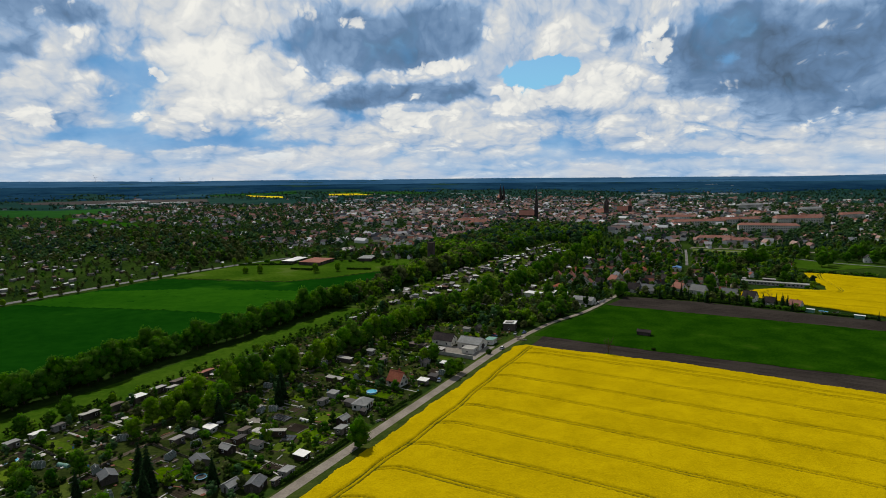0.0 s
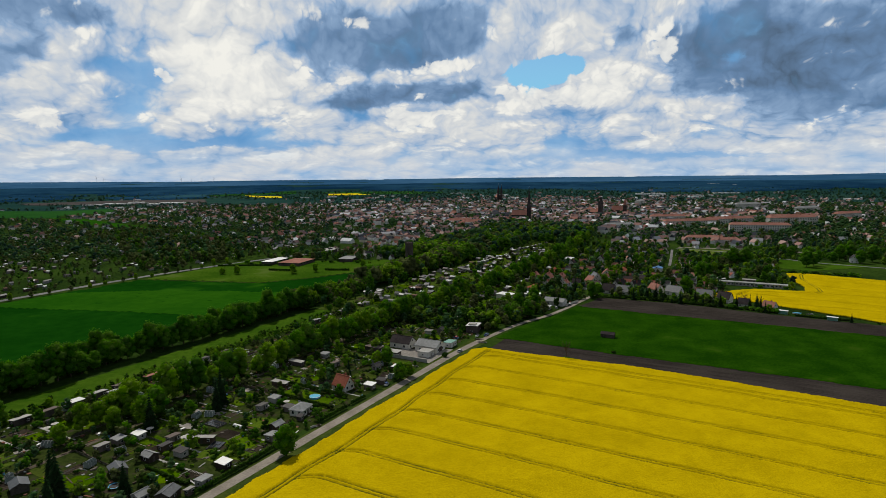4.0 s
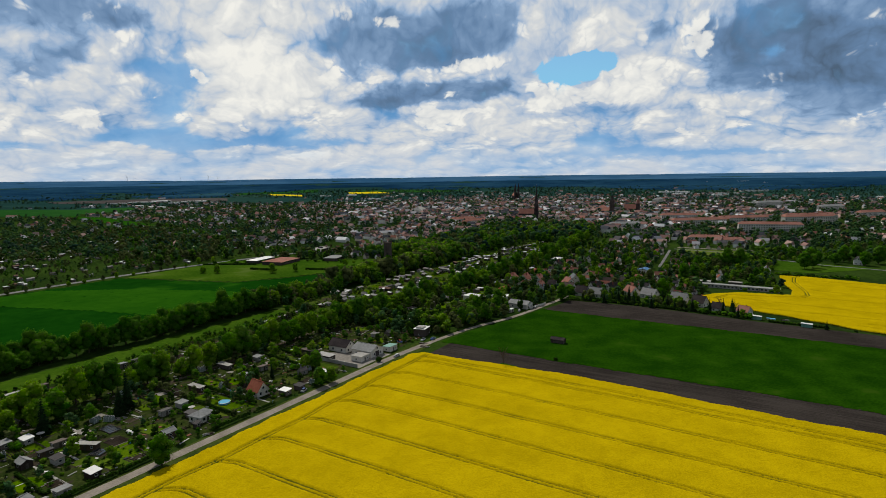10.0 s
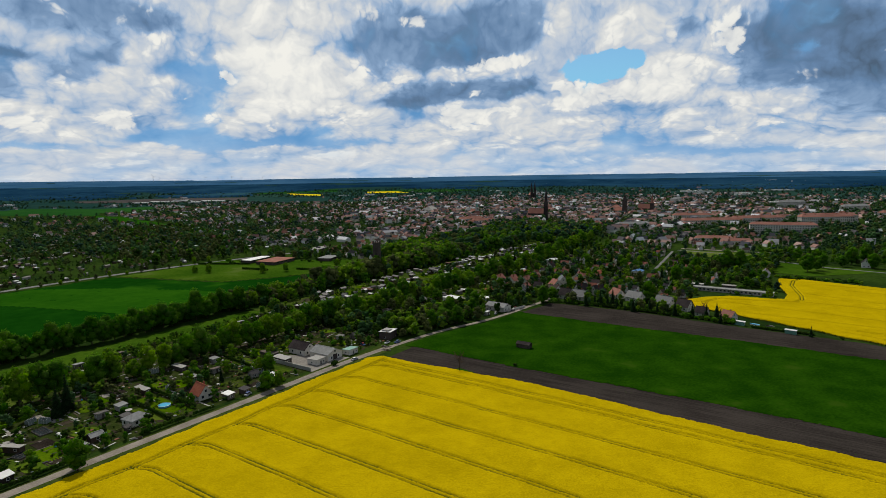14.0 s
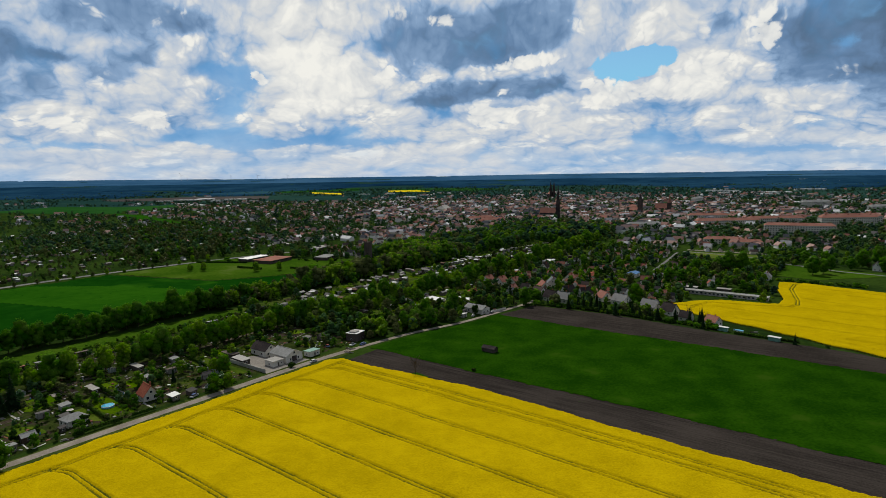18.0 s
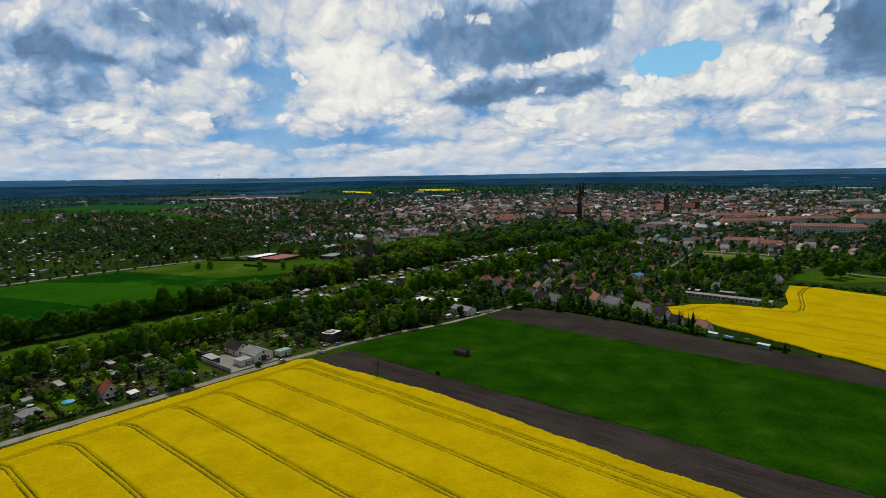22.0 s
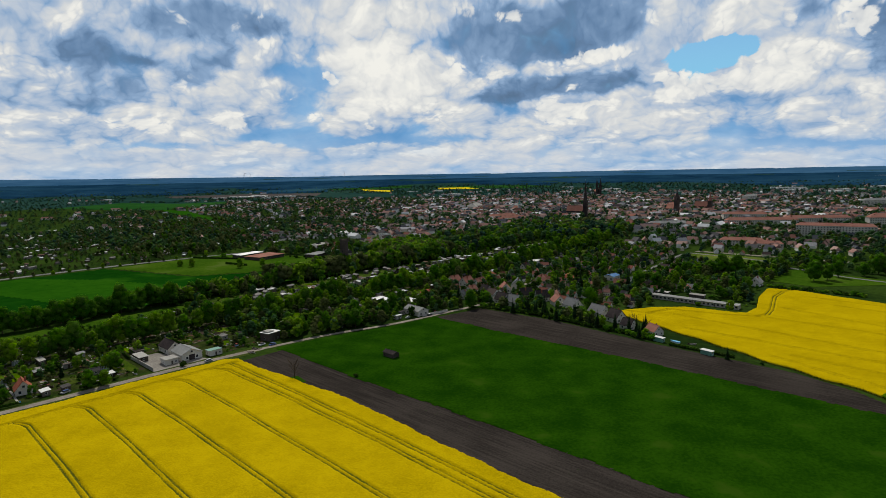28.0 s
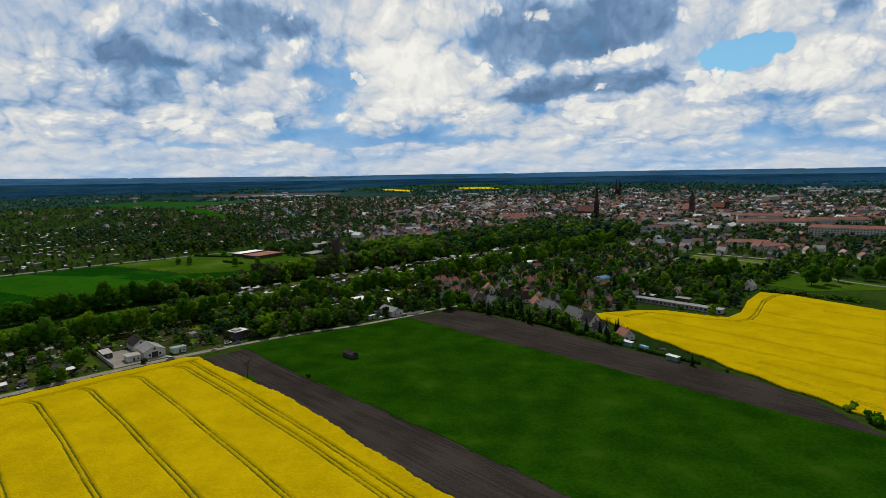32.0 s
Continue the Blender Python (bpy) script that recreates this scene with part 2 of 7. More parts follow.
HEADS_WEST = [(-9.5, 14.2, 1.5, 1.1, 1.0), (-13.6, 14.9, 1.5, 1.2, 1.0), (-10.5, 9.0, 2.1, 0.3, 0.8), (-1.8, 10.1, 3.7, 0.5, 0.9), (-24.5, 6.1, 1.9, 1.0, 1.1), (-22.9, 4.4, 0.9, 0.4, 1.1), (-27.0, 9.1, 0.7, 0.5, 1.3), (-35.3, 4.8, 2.7, 0.8, 0.9), (-43.0, 4.3, 3.0, 0.7, 0.7), (-28.1, 11.0, 3.3, 0.8, 0.8), (5.3, 7.2, 2.3, 1.1, 1.1), (10.8, 7.2, 3.4, 1.4, 1.0)]
HEADS_EAST = [(14.3, 8.6, 1.8, 1.8, 0.8), (-5.0, 5.5, 2.1, 0.8, 1.1), (-2.0, 6.1, 2.7, 0.5, 0.8), (-15.2, 9.0, 0.9, 2.3, 0.7), (19.0, 10.6, 0.7, 1.7, 0.9), (17.7, 3.5, 0.6, 0.3, 1.3), (21.4, 4.6, 1.2, 0.8, 0.8), (0.7, 2.7, 3.7, 0.6, 0.7), (-18.7, 7.0, 3.2, 0.8, 0.8), (24.2, 0.2, 5.5, 0.3, 0.8), (12.6, 11.7, 3.3, 0.6, 0.8), (-39.8, 1.2, 6.0, 0.4, 0.5), (-16.2, 2.1, 3.2, 0.4, 0.6)]
make_sky()

sun = new("sun", bpy.data.lights.new("sun", "SUN"))
sun.data.energy, sun.data.angle, sun.data.color = 3.0, radians(0.6), (1.0, 0.94, 0.84)
sa, se = radians(SUN_AZ), radians(SUN_EL)
sun.matrix_basis = look((math.sin(sa) * math.cos(se) * 900, math.cos(sa) * math.cos(se) * 900, math.sin(se) * 900), (0, 0, 0))


# materials -------------------------------------------------------------
def material(name, c1, c2, scale=1.0, rough=0.8, bump=0.0, vary=0.0, island=False, world=False, spots=None, metal=0.0, see=0.0, wide=0.07):
    """Two tones mixed at two scales, relief, and a change of tone from piece to piece (vary)."""
    m = bpy.data.materials.new(name)
    m.use_nodes = True
    nt = m.node_tree
    b = nt.nodes["Principled BSDF"]
    b.inputs["Roughness"].default_value, b.inputs["Metallic"].default_value = rough, metal
    b.inputs["Specular IOR Level"].default_value = 0.0 if rough > 0.65 else 0.4
    if world:
        vec = nt.nodes.new("ShaderNodeNewGeometry").outputs["Position"]
    else:
        vec = nt.nodes.new("ShaderNodeTexCoord").outputs["Object"]
    n1 = fractal(nt, vec, scale, 5.0, 0.6)
    n2 = fractal(nt, vec, scale * wide, 3.0, 0.5)
    f = calc(nt, "ADD", calc(nt, "MULTIPLY", n1, 0.45), calc(nt, "MULTIPLY", n2, 0.55))
    col = blend(nt, ramp(nt, f, 0.36, 0.64), c1, c2)
    if spots:
        col = blend(nt, ramp(nt, n2, spots[1], spots[1] + 0.1), col, spots[0])
    if vary:
        r = nt.nodes.new("ShaderNodeNewGeometry").outputs["Random Per Island"] if island else nt.nodes.new("ShaderNodeObjectInfo").outputs["Random"]
        hsv = nt.nodes.new("ShaderNodeHueSaturation")
        nt.links.new(col, hsv.inputs["Color"])
        nt.links.new(calc(nt, "MULTIPLY_ADD", r, 2 * vary, 1 - vary), hsv.inputs["Value"])
        r2 = calc(nt, "FRACT", calc(nt, "MULTIPLY", r, 7.31))
        nt.links.new(calc(nt, "MULTIPLY_ADD", r2, 0.08 * vary, 0.5 - 0.04 * vary), hsv.inputs["Hue"])
        nt.links.new(calc(nt, "MULTIPLY_ADD", r2, 0.6 * vary, 1 - 0.3 * vary), hsv.inputs["Saturation"])
        col = hsv.outputs[0]
    nt.links.new(col, b.inputs["Base Color"])
    if bump:
        bp = nt.nodes.new("ShaderNodeBump")
        bp.inputs["Strength"].default_value = min(1.0, bump)
        bp.inputs["Distance"].default_value = 0.25 / scale if scale < 3 else 0.03
        nt.links.new(n1, bp.inputs["Height"])
        nt.links.new(bp.outputs[0], b.inputs["Normal"])
    if see:
        tr = nt.nodes.new("ShaderNodeBsdfTranslucent")
        nt.links.new(col, tr.inputs[0])
        mx = nt.nodes.new("ShaderNodeMixShader")
        mx.inputs[0].default_value = see
        nt.links.new(b.outputs[0], mx.inputs[1])
        nt.links.new(tr.outputs[0], mx.inputs[2])
        nt.links.new(mx.outputs[0], nt.nodes["Material Output"].inputs[0])
    return m


def palette(name, colours, rough=0.8, island=False, bump=0.2, scale=2.0):
    """One of several paints or tiles, chosen piece by piece, with weathering."""
    m = bpy.data.materials.new(name)
    m.use_nodes = True
    nt = m.node_tree
    b = nt.nodes["Principled BSDF"]
    b.inputs["Roughness"].default_value = rough
    b.inputs["Specular IOR Level"].default_value = 0.0 if rough > 0.65 else 0.5
    r = nt.nodes.new("ShaderNodeNewGeometry").outputs["Random Per Island"] if island else nt.nodes.new("ShaderNodeObjectInfo").outputs["Random"]
    cr = nt.nodes.new("ShaderNodeValToRGB")
    cr.color_ramp.interpolation = "CONSTANT"
    for i, c in enumerate(colours):
        e = cr.color_ramp.elements[i] if i < 2 else cr.color_ramp.elements.new(i / len(colours))
        e.position, e.color = i / len(colours), (*c, 1)
    nt.links.new(r, cr.inputs[0])
    vec = nt.nodes.new("ShaderNodeTexCoord").outputs["Object"]
    n1 = fractal(nt, vec, scale, 5.0, 0.65)
    hsv = nt.nodes.new("ShaderNodeHueSaturation")
    nt.links.new(cr.outputs[0], hsv.inputs["Color"])
    nt.links.new(calc(nt, "MULTIPLY_ADD", n1, 0.9, 0.55), hsv.inputs["Value"])
    nt.links.new(hsv.outputs[0], b.inputs["Base Color"])
    bp = nt.nodes.new("ShaderNodeBump")
    bp.inputs["Strength"].default_value, bp.inputs["Distance"].default_value = bump, 0.05
    nt.links.new(n1, bp.inputs["Height"])
    nt.links.new(bp.outputs[0], b.inputs["Normal"])
    return m


def glassy(name, c, rough=0.12):
    m = bpy.data.materials.new(name)
    m.use_nodes = True
    b = m.node_tree.nodes["Principled BSDF"]
    b.inputs["Base Color"].default_value = (*c, 1)
    b.inputs["Roughness"].default_value = rough
    return m


def crop_material(name, top1, top2, stem):
    """Flower heads above, stems and soil showing in the ruts below."""
    m = bpy.data.materials.new(name)
    m.use_nodes = True
    nt = m.node_tree
    b = nt.nodes["Principled BSDF"]
    b.inputs["Roughness"].default_value = 0.85
    b.inputs["Specular IOR Level"].default_value = 0.0
    pos = nt.nodes.new("ShaderNodeNewGeometry").outputs["Position"]
    sep = nt.nodes.new("ShaderNodeSeparateXYZ")
    nt.links.new(pos, sep.inputs[0])
    n1 = fractal(nt, pos, 1.6, 6.0, 0.7)
    n2 = fractal(nt, pos, 0.05, 4.0, 0.6)
    n3 = fractal(nt, pos, 0.35, 4.0, 0.6)
    f = calc(nt, "ADD", calc(nt, "MULTIPLY", n1, 0.55), calc(nt, "ADD", calc(nt, "MULTIPLY", n2, 0.3), calc(nt, "MULTIPLY", n3, 0.15)))
    col = blend(nt, ramp(nt, f, 0.36, 0.62), top1, top2)
    depth = calc(nt, "ADD", sep.outputs[2], calc(nt, "MULTIPLY", calc(nt, "SUBTRACT", n1, 0.5), 0.5))
    col = blend(nt, ramp(nt, depth, 1.0, 0.5), col, stem)
    nt.links.new(col, b.inputs["Base Color"])
    bp = nt.nodes.new("ShaderNodeBump")
    bp.inputs["Strength"].default_value, bp.inputs["Distance"].default_value = 0.7, 0.25
    nt.links.new(n1, bp.inputs["Height"])
    nt.links.new(bp.outputs[0], b.inputs["Normal"])
    return m


def furrowed(name, c1, c2):
    """Ploughed soil: clods, and pale and dark furrows that run along the field."""
    m = bpy.data.materials.new(name)
    m.use_nodes = True
    nt = m.node_tree
    b = nt.nodes["Principled BSDF"]
    b.inputs["Roughness"].default_value, b.inputs["Specular IOR Level"].default_value = 0.95, 0.0
    pos = nt.nodes.new("ShaderNodeNewGeometry").outputs["Position"]
    axes = []
    for way, k in ((NN, 0.9), (D, 0.025)):
        nd = nt.nodes.new("ShaderNodeVectorMath")
        nd.operation = "DOT_PRODUCT"
        nt.links.new(pos, nd.inputs[0])
        nd.inputs[1].default_value = way * k
        axes.append(nd.outputs["Value"])
    rows = nt.nodes.new("ShaderNodeCombineXYZ")
    nt.links.new(axes[0], rows.inputs[0])
    nt.links.new(axes[1], rows.inputs[1])
    furrow = fractal(nt, rows.outputs[0], 1.0, 3.0, 0.6)
    clods = fractal(nt, pos, 1.3, 5.0, 0.65)
    wide = fractal(nt, pos, 0.035, 3.0, 0.5)
    f = calc(nt, "ADD", calc(nt, "MULTIPLY", furrow, 0.4), calc(nt, "ADD", calc(nt, "MULTIPLY", clods, 0.3), calc(nt, "MULTIPLY", wide, 0.3)))
    nt.links.new(blend(nt, ramp(nt, f, 0.36, 0.64), c1, c2), b.inputs["Base Color"])
    bp = nt.nodes.new("ShaderNodeBump")
    bp.inputs["Strength"].default_value, bp.inputs["Distance"].default_value = 0.7, 0.2
    nt.links.new(clods, bp.inputs["Height"])
    nt.links.new(bp.outputs[0], b.inputs["Normal"])
    return m


M_LAND = material("rough_grass", (0.012, 0.028, 0.006), (0.034, 0.066, 0.010), 0.25, 0.95, 0.3, world=True, wide=0.06)
M_GRASS = material("meadow_grass", (0.0065, 0.034, 0.001), (0.0175, 0.064, 0.002), 0.8, 0.95, 0.5, world=True, spots=((0.026, 0.068, 0.004), 0.62))
M_WHEAT = material("young_wheat", (0.0035, 0.036, 0.002), (0.007, 0.053, 0.003), 0.12, 0.9, 0.2, world=True, wide=0.1, spots=((0.026, 0.105, 0.005), 0.57))
M_WHEAT2 = material("pale_wheat", (0.012, 0.068, 0.003), (0.022, 0.095, 0.004), 0.12, 0.9, 0.2, world=True, wide=0.1)
M_LAWN = material("garden_lawn", (0.036, 0.078, 0.005), (0.092, 0.140, 0.010), 0.6, 0.95, 0.3, vary=0.35)
M_SOIL = furrowed("ploughed_soil", (0.021, 0.018, 0.016), (0.055, 0.047, 0.041))
M_BED = material("garden_bed", (0.030, 0.024, 0.018), (0.062, 0.050, 0.036), 1.5, 0.95, 0.6, vary=0.3)
M_GRAVEL = material("gravel", (0.20, 0.175, 0.145), (0.31, 0.275, 0.235), 1.1, 0.95, 0.4, world=True, wide=0.12)
M_DIRT = material("trodden_earth", (0.075, 0.062, 0.045), (0.13, 0.11, 0.085), 0.8, 0.95, 0.3, world=True)
# land far off: bluish distance haze is mixed into both tones
M_HAZED_PLAIN = material("hazed_plain", (0.010, 0.038, 0.036), (0.024, 0.062, 0.048), 0.006, 0.95, 0.0, world=True, wide=0.2)
M_ASPHALT = material("asphalt", (0.14, 0.14, 0.14), (0.22, 0.215, 0.21), 1.0, 0.9, 0.2, world=True)
M_PAVING = material("concrete_paving", (0.19, 0.175, 0.155), (0.30, 0.28, 0.25), 0.8, 0.9, 0.2)
M_RAPE = crop_material("rape_flowers", (0.35, 0.255, 0.0013), (0.54, 0.395, 0.0025), (0.085, 0.10, 0.010))
M_LEAF = material("leaves", (0.034, 0.115, 0.010), (0.120, 0.262, 0.018), 1.7, 0.7, 0.0, vary=0.28, island=True, see=0.48, world=True)
M_LEAF2 = material("spring_leaves", (0.080, 0.190, 0.012), (0.205, 0.340, 0.022), 1.7, 0.7, 0.0, vary=0.28, island=True, see=0.45, world=True)
M_LEAF3 = material("dull_leaves", (0.058, 0.084, 0.026), (0.125, 0.148, 0.048), 1.7, 0.7, 0.0, vary=0.28, island=True, see=0.3, world=True)
M_NEEDLE = material("needles", (0.008, 0.022, 0.008), (0.020, 0.042, 0.014), 1.0, 0.8, 0.0, vary=0.4, island=True, see=0.08)
M_HEDGE = material("hedge_leaves", (0.014, 0.038, 0.006), (0.040, 0.080, 0.010), 1.6, 0.8, 0.6, vary=0.3, island=True, see=0.1)
# the blue of these woods is distance haze painted into the base colour
M_HAZED_WOODS = material("far_woods", (0.005, 0.027, 0.062), (0.016, 0.060, 0.108), 0.006, 0.95, 0.0, world=True, wide=0.2, spots=((0.026, 0.080, 0.105), 0.58))
# the same for the farthest woods, haze painted paler and bluer
M_HAZED_RIDGE = material("hazed_ridge_woods", (0.022, 0.080, 0.165), (0.048, 0.126, 0.230), 0.005, 0.95, 0.0, world=True, wide=0.2)
M_PLOT = material("garden_plots", (0.017, 0.028, 0.007), (0.044, 0.062, 0.013), 0.9, 0.95, 0.4, world=True, wide=0.2, spots=((0.044, 0.036, 0.026), 0.55))
# leaf green shifted towards blue: aerial haze painted into the crowns
M_HAZED_LEAF = material("hazed_leaves", (0.020, 0.054, 0.036), (0.046, 0.094, 0.056), 0.8, 0.7, 0.0, vary=0.3, island=True, see=0.3, world=True)
M_TOWNLEAF = material("town_leaves", (0.036, 0.095, 0.034), (0.090, 0.175, 0.060), 1.2, 0.7, 0.0, vary=0.3, island=True, see=0.35, world=True)
M_MEADOW = material("rough_meadow", (0.026, 0.072, 0.004), (0.056, 0.112, 0.008), 0.3, 0.95, 0.3, world=True, spots=((0.075, 0.12, 0.02), 0.6))
M_PLOTGREEN = material("green_plots", (0.026, 0.052, 0.008), (0.070, 0.105, 0.016), 0.25, 0.95, 0.3, world=True, wide=0.2, spots=((0.050, 0.046, 0.028), 0.60))
M_VERGE = material("verge_grass", (0.030, 0.052, 0.010), (0.066, 0.088, 0.018), 0.9, 0.95, 0.3, world=True, wide=0.2)
M_BARK = material("bark", (0.055, 0.042, 0.030), (0.12, 0.095, 0.07), 3.0, 0.9, 0.5)
M_WALL = palette("rendered_wall", [(0.68, 0.67, 0.63), (0.78, 0.77, 0.75), (0.62, 0.54, 0.43), (0.66, 0.58, 0.47), (0.48, 0.42, 0.35), (0.76, 0.75, 0.74), (0.66, 0.65, 0.63)], 0.85)
M_ROOF = palette("roof_tiles", [(0.26, 0.105, 0.078), (0.33, 0.145, 0.11), (0.07, 0.062, 0.064), (0.055, 0.052, 0.056), (0.29, 0.135, 0.10), (0.10, 0.075, 0.068), (0.38, 0.20, 0.155), (0.045, 0.045, 0.05), (0.07, 0.06, 0.058), (0.33, 0.32, 0.32)], 0.75, bump=0.4, scale=3.0)
M_WALLS = palette("town_walls", [(0.72, 0.71, 0.68), (0.80, 0.79, 0.77), (0.76, 0.70, 0.62), (0.58, 0.50, 0.40), (0.66, 0.60, 0.52), (0.42, 0.36, 0.32), (0.82, 0.82, 0.81)], 0.85, island=True)
M_ROOFS = palette("town_roofs", [(0.32, 0.195, 0.165), (0.26, 0.145, 0.125), (0.18, 0.13, 0.125), (0.08, 0.085, 0.10), (0.38, 0.26, 0.23), (0.36, 0.36, 0.38), (0.29, 0.175, 0.15), (0.12, 0.115, 0.12), (0.70, 0.71, 0.72), (0.26, 0.125, 0.10), (0.06, 0.065, 0.075)], 0.75, island=True)
M_SHEDWALL = palette("hut_wall", [(0.26, 0.25, 0.23), (0.085, 0.06, 0.045), (0.16, 0.14, 0.12), (0.045, 0.035, 0.03), (0.34, 0.33, 0.31), (0.11, 0.09, 0.08)], 0.85)
M_FELT = palette("roofing_felt", [(0.12, 0.115, 0.11), (0.20, 0.195, 0.185), (0.28, 0.27, 0.255), (0.15, 0.125, 0.11), (0.40, 0.39, 0.37), (0.085, 0.08, 0.078)], 0.85)
M_WHITE = material("white_sheet_roof", (0.66, 0.66, 0.64), (0.78, 0.78, 0.76), 0.8, 0.5, 0.1)
M_GREY = material("fibre_cement", (0.22, 0.225, 0.22), (0.33, 0.335, 0.33), 0.8, 0.8, 0.2)
M_GREENROOF = material("green_sheet_roof", (0.10, 0.26, 0.20), (0.16, 0.34, 0.27), 0.6, 0.5, 0.1)
M_BLUEROOF = material("blue_sheet_roof", (0.05, 0.16, 0.36), (0.08, 0.22, 0.44), 0.6, 0.5, 0.1)
M_REDTILE = material("red_tiles", (0.26, 0.085, 0.055), (0.38, 0.14, 0.09), 1.6, 0.8, 0.4)
M_PINKTILE = material("faded_red_tiles", (0.27, 0.125, 0.095), (0.37, 0.185, 0.145), 1.2, 0.8, 0.3)
M_DARKTILE = material("dark_tiles", (0.035, 0.030, 0.032), (0.075, 0.062, 0.060), 1.6, 0.7, 0.3)
M_RENDER = material("pale_render", (0.50, 0.475, 0.43), (0.66, 0.64, 0.59), 0.7, 0.85, 0.1)
M_BRICK = material("dark_brick", (0.062, 0.050, 0.046), (0.105, 0.085, 0.078), 1.6, 0.9, 0.4)
M_REDBRICK = material("red_brick", (0.20, 0.075, 0.05), (0.30, 0.12, 0.085), 1.4, 0.9, 0.3)
M_SLATE = material("slate", (0.055, 0.062, 0.070), (0.10, 0.11, 0.12), 1.0, 0.55, 0.2)
M_COPPER = material("green_copper", (0.10, 0.30, 0.25), (0.18, 0.40, 0.34), 0.6, 0.6, 0.1)
M_PLANK = material("grey_planks", (0.055, 0.048, 0.042), (0.12, 0.105, 0.09), 2.2, 0.9, 0.4, vary=0.3)
M_CONCRETE = material("concrete", (0.30, 0.29, 0.27), (0.44, 0.43, 0.40), 0.9, 0.9, 0.2)
M_PANE = glassy("window_glass", (0.020, 0.026, 0.032))
M_FOIL = glassy("pale_glass", (0.22, 0.27, 0.26), 0.25)
M_WATER = glassy("pool_water", (0.06, 0.40, 0.60), 0.05)
M_LINER = material("pool_liner", (0.10, 0.38, 0.62), (0.14, 0.46, 0.70), 1.0, 0.5)
M_METAL = material("pale_metal", (0.55, 0.56, 0.57), (0.70, 0.70, 0.70), 2.0, 0.4, 0.0)
M_TYRE = glassy("rubber", (0.012, 0.012, 0.012), 0.8)
M_CAR = palette("car_paint", [(0.70, 0.70, 0.70), (0.03, 0.035, 0.045), (0.35, 0.36, 0.38), (0.05, 0.10, 0.28), (0.35, 0.03, 0.03)], 0.3, bump=0.0)


# mesh tools ------------------------------------------------------------
class Geo:
    """Collects corners and faces of one mesh."""

    def __init__(self):
        self.v, self.f = [], []

    def add(self, verts, faces):
        k = len(self.v)
        self.v.extend(verts)
        self.f.extend([tuple(i + k for i in q) for q in faces])
        return self

    def box(self, x0, y0, z0, x1, y1, z1, taper=0.0):
        t = taper
        c = [(x0, y0, z0), (x1, y0, z0), (x1, y1, z0), (x0, y1, z0),
             (x0 + t, y0 + t, z1), (x1 - t, y0 + t, z1), (x1 - t, y1 - t, z1), (x0 + t, y1 - t, z1)]
        return self.add(c, [(3, 2, 1, 0), (4, 5, 6, 7), (0, 1, 5, 4), (1, 2, 6, 5), (2, 3, 7, 6), (3, 0, 4, 7)])

    def prism(self, ring, z0, z1):
        n = len(ring)
        c = [(x, y, z0) for x, y in ring] + [(x, y, z1) for x, y in ring]
        f = [tuple(range(n - 1, -1, -1)), tuple(range(n, 2 * n))]
        return self.add(c, f + [(i, (i + 1) % n, n + (i + 1) % n, n + i) for i in range(n)])

    def tube(self, a, b, ra, rb, n=7):
        a, b = Vector(a), Vector(b)
        q = (b - a).to_track_quat("Z", "Y")
        c = []
        for p, r in ((a, ra), (b, rb)):
            for i in range(n):
                w = q @ Vector((math.cos(6.2832 * i / n) * r, math.sin(6.2832 * i / n) * r, 0))
                c.append(tuple(p + w))
        f = [tuple(range(n - 1, -1, -1)), tuple(range(n, 2 * n))]
        return self.add(c, f + [(i, (i + 1) % n, n + (i + 1) % n, n + i) for i in range(n)])

    def gable_wall(self, w, l, h, rh):
        """House body, ridge along y, with gables up to the ridge."""
        a, b = w / 2, l / 2
        c = [(-a, -b, 0), (a, -b, 0), (a, b, 0), (-a, b, 0), (-a, -b, h), (a, -b, h), (a, b, h), (-a, b, h), (0, -b, h + rh), (0, b, h + rh)]
        return self.add(c, [(0, 1, 5, 8, 4), (2, 3, 7, 9, 6), (1, 2, 6, 5), (3, 0, 4, 7), (3, 2, 1, 0)])

    def gable_roof(self, w, l, h, rh, over=0.4, t=0.18):
        """Two pitched slabs with a ridge."""
        a, b = w / 2, l / 2 + over
        drop = over * rh / a
        for s in (-1, 1):
            o = [(0, h + rh + 0.03), (s * (a + over), h - drop + 0.03)]
            c = [(o[0][0], -b, o[0][1]), (o[1][0], -b, o[1][1]), (o[1][0], b, o[1][1]), (o[0][0], b, o[0][1])]
            c += [(x, y, z + t) for x, y, z in c]
            self.add(c, [(0, 1, 2, 3), (7, 6, 5, 4), (0, 4, 5, 1), (1, 5, 6, 2), (2, 6, 7, 3), (3, 7, 4, 0)])
        self.box(-0.16, -b, h + rh + t * 0.7, 0.16, b, h + rh + t + 0.12)
        return self

    def hip_roof(self, w, l, h, rh, over=0.4):
        a, b = w / 2 + over, l / 2 + over
        r = max(0.3, l / 2 - w / 2 * 0.8)
        c = [(-a, -b, h), (a, -b, h), (a, b, h), (-a, b, h), (0, -r, h + rh), (0, r, h + rh),
             (-a, -b, h - 0.2), (a, -b, h - 0.2), (a, b, h - 0.2), (-a, b, h - 0.2)]
        return self.add(c, [(0, 1, 4), (1, 2, 5, 4), (2, 3, 5), (3, 0, 4, 5), (9, 8, 7, 6), (6, 7, 1, 0), (7, 8, 2, 1), (8, 9, 3, 2), (9, 6, 0, 3)])

    def mesh(self, name, mat, smooth=False):
        me = bpy.data.meshes.new(name)
        me.from_pydata(self.v, [], self.f)
        me.materials.append(mat)
        if smooth:
            me.polygons.foreach_set("use_smooth", [True] * len(me.polygons))
        me.update()
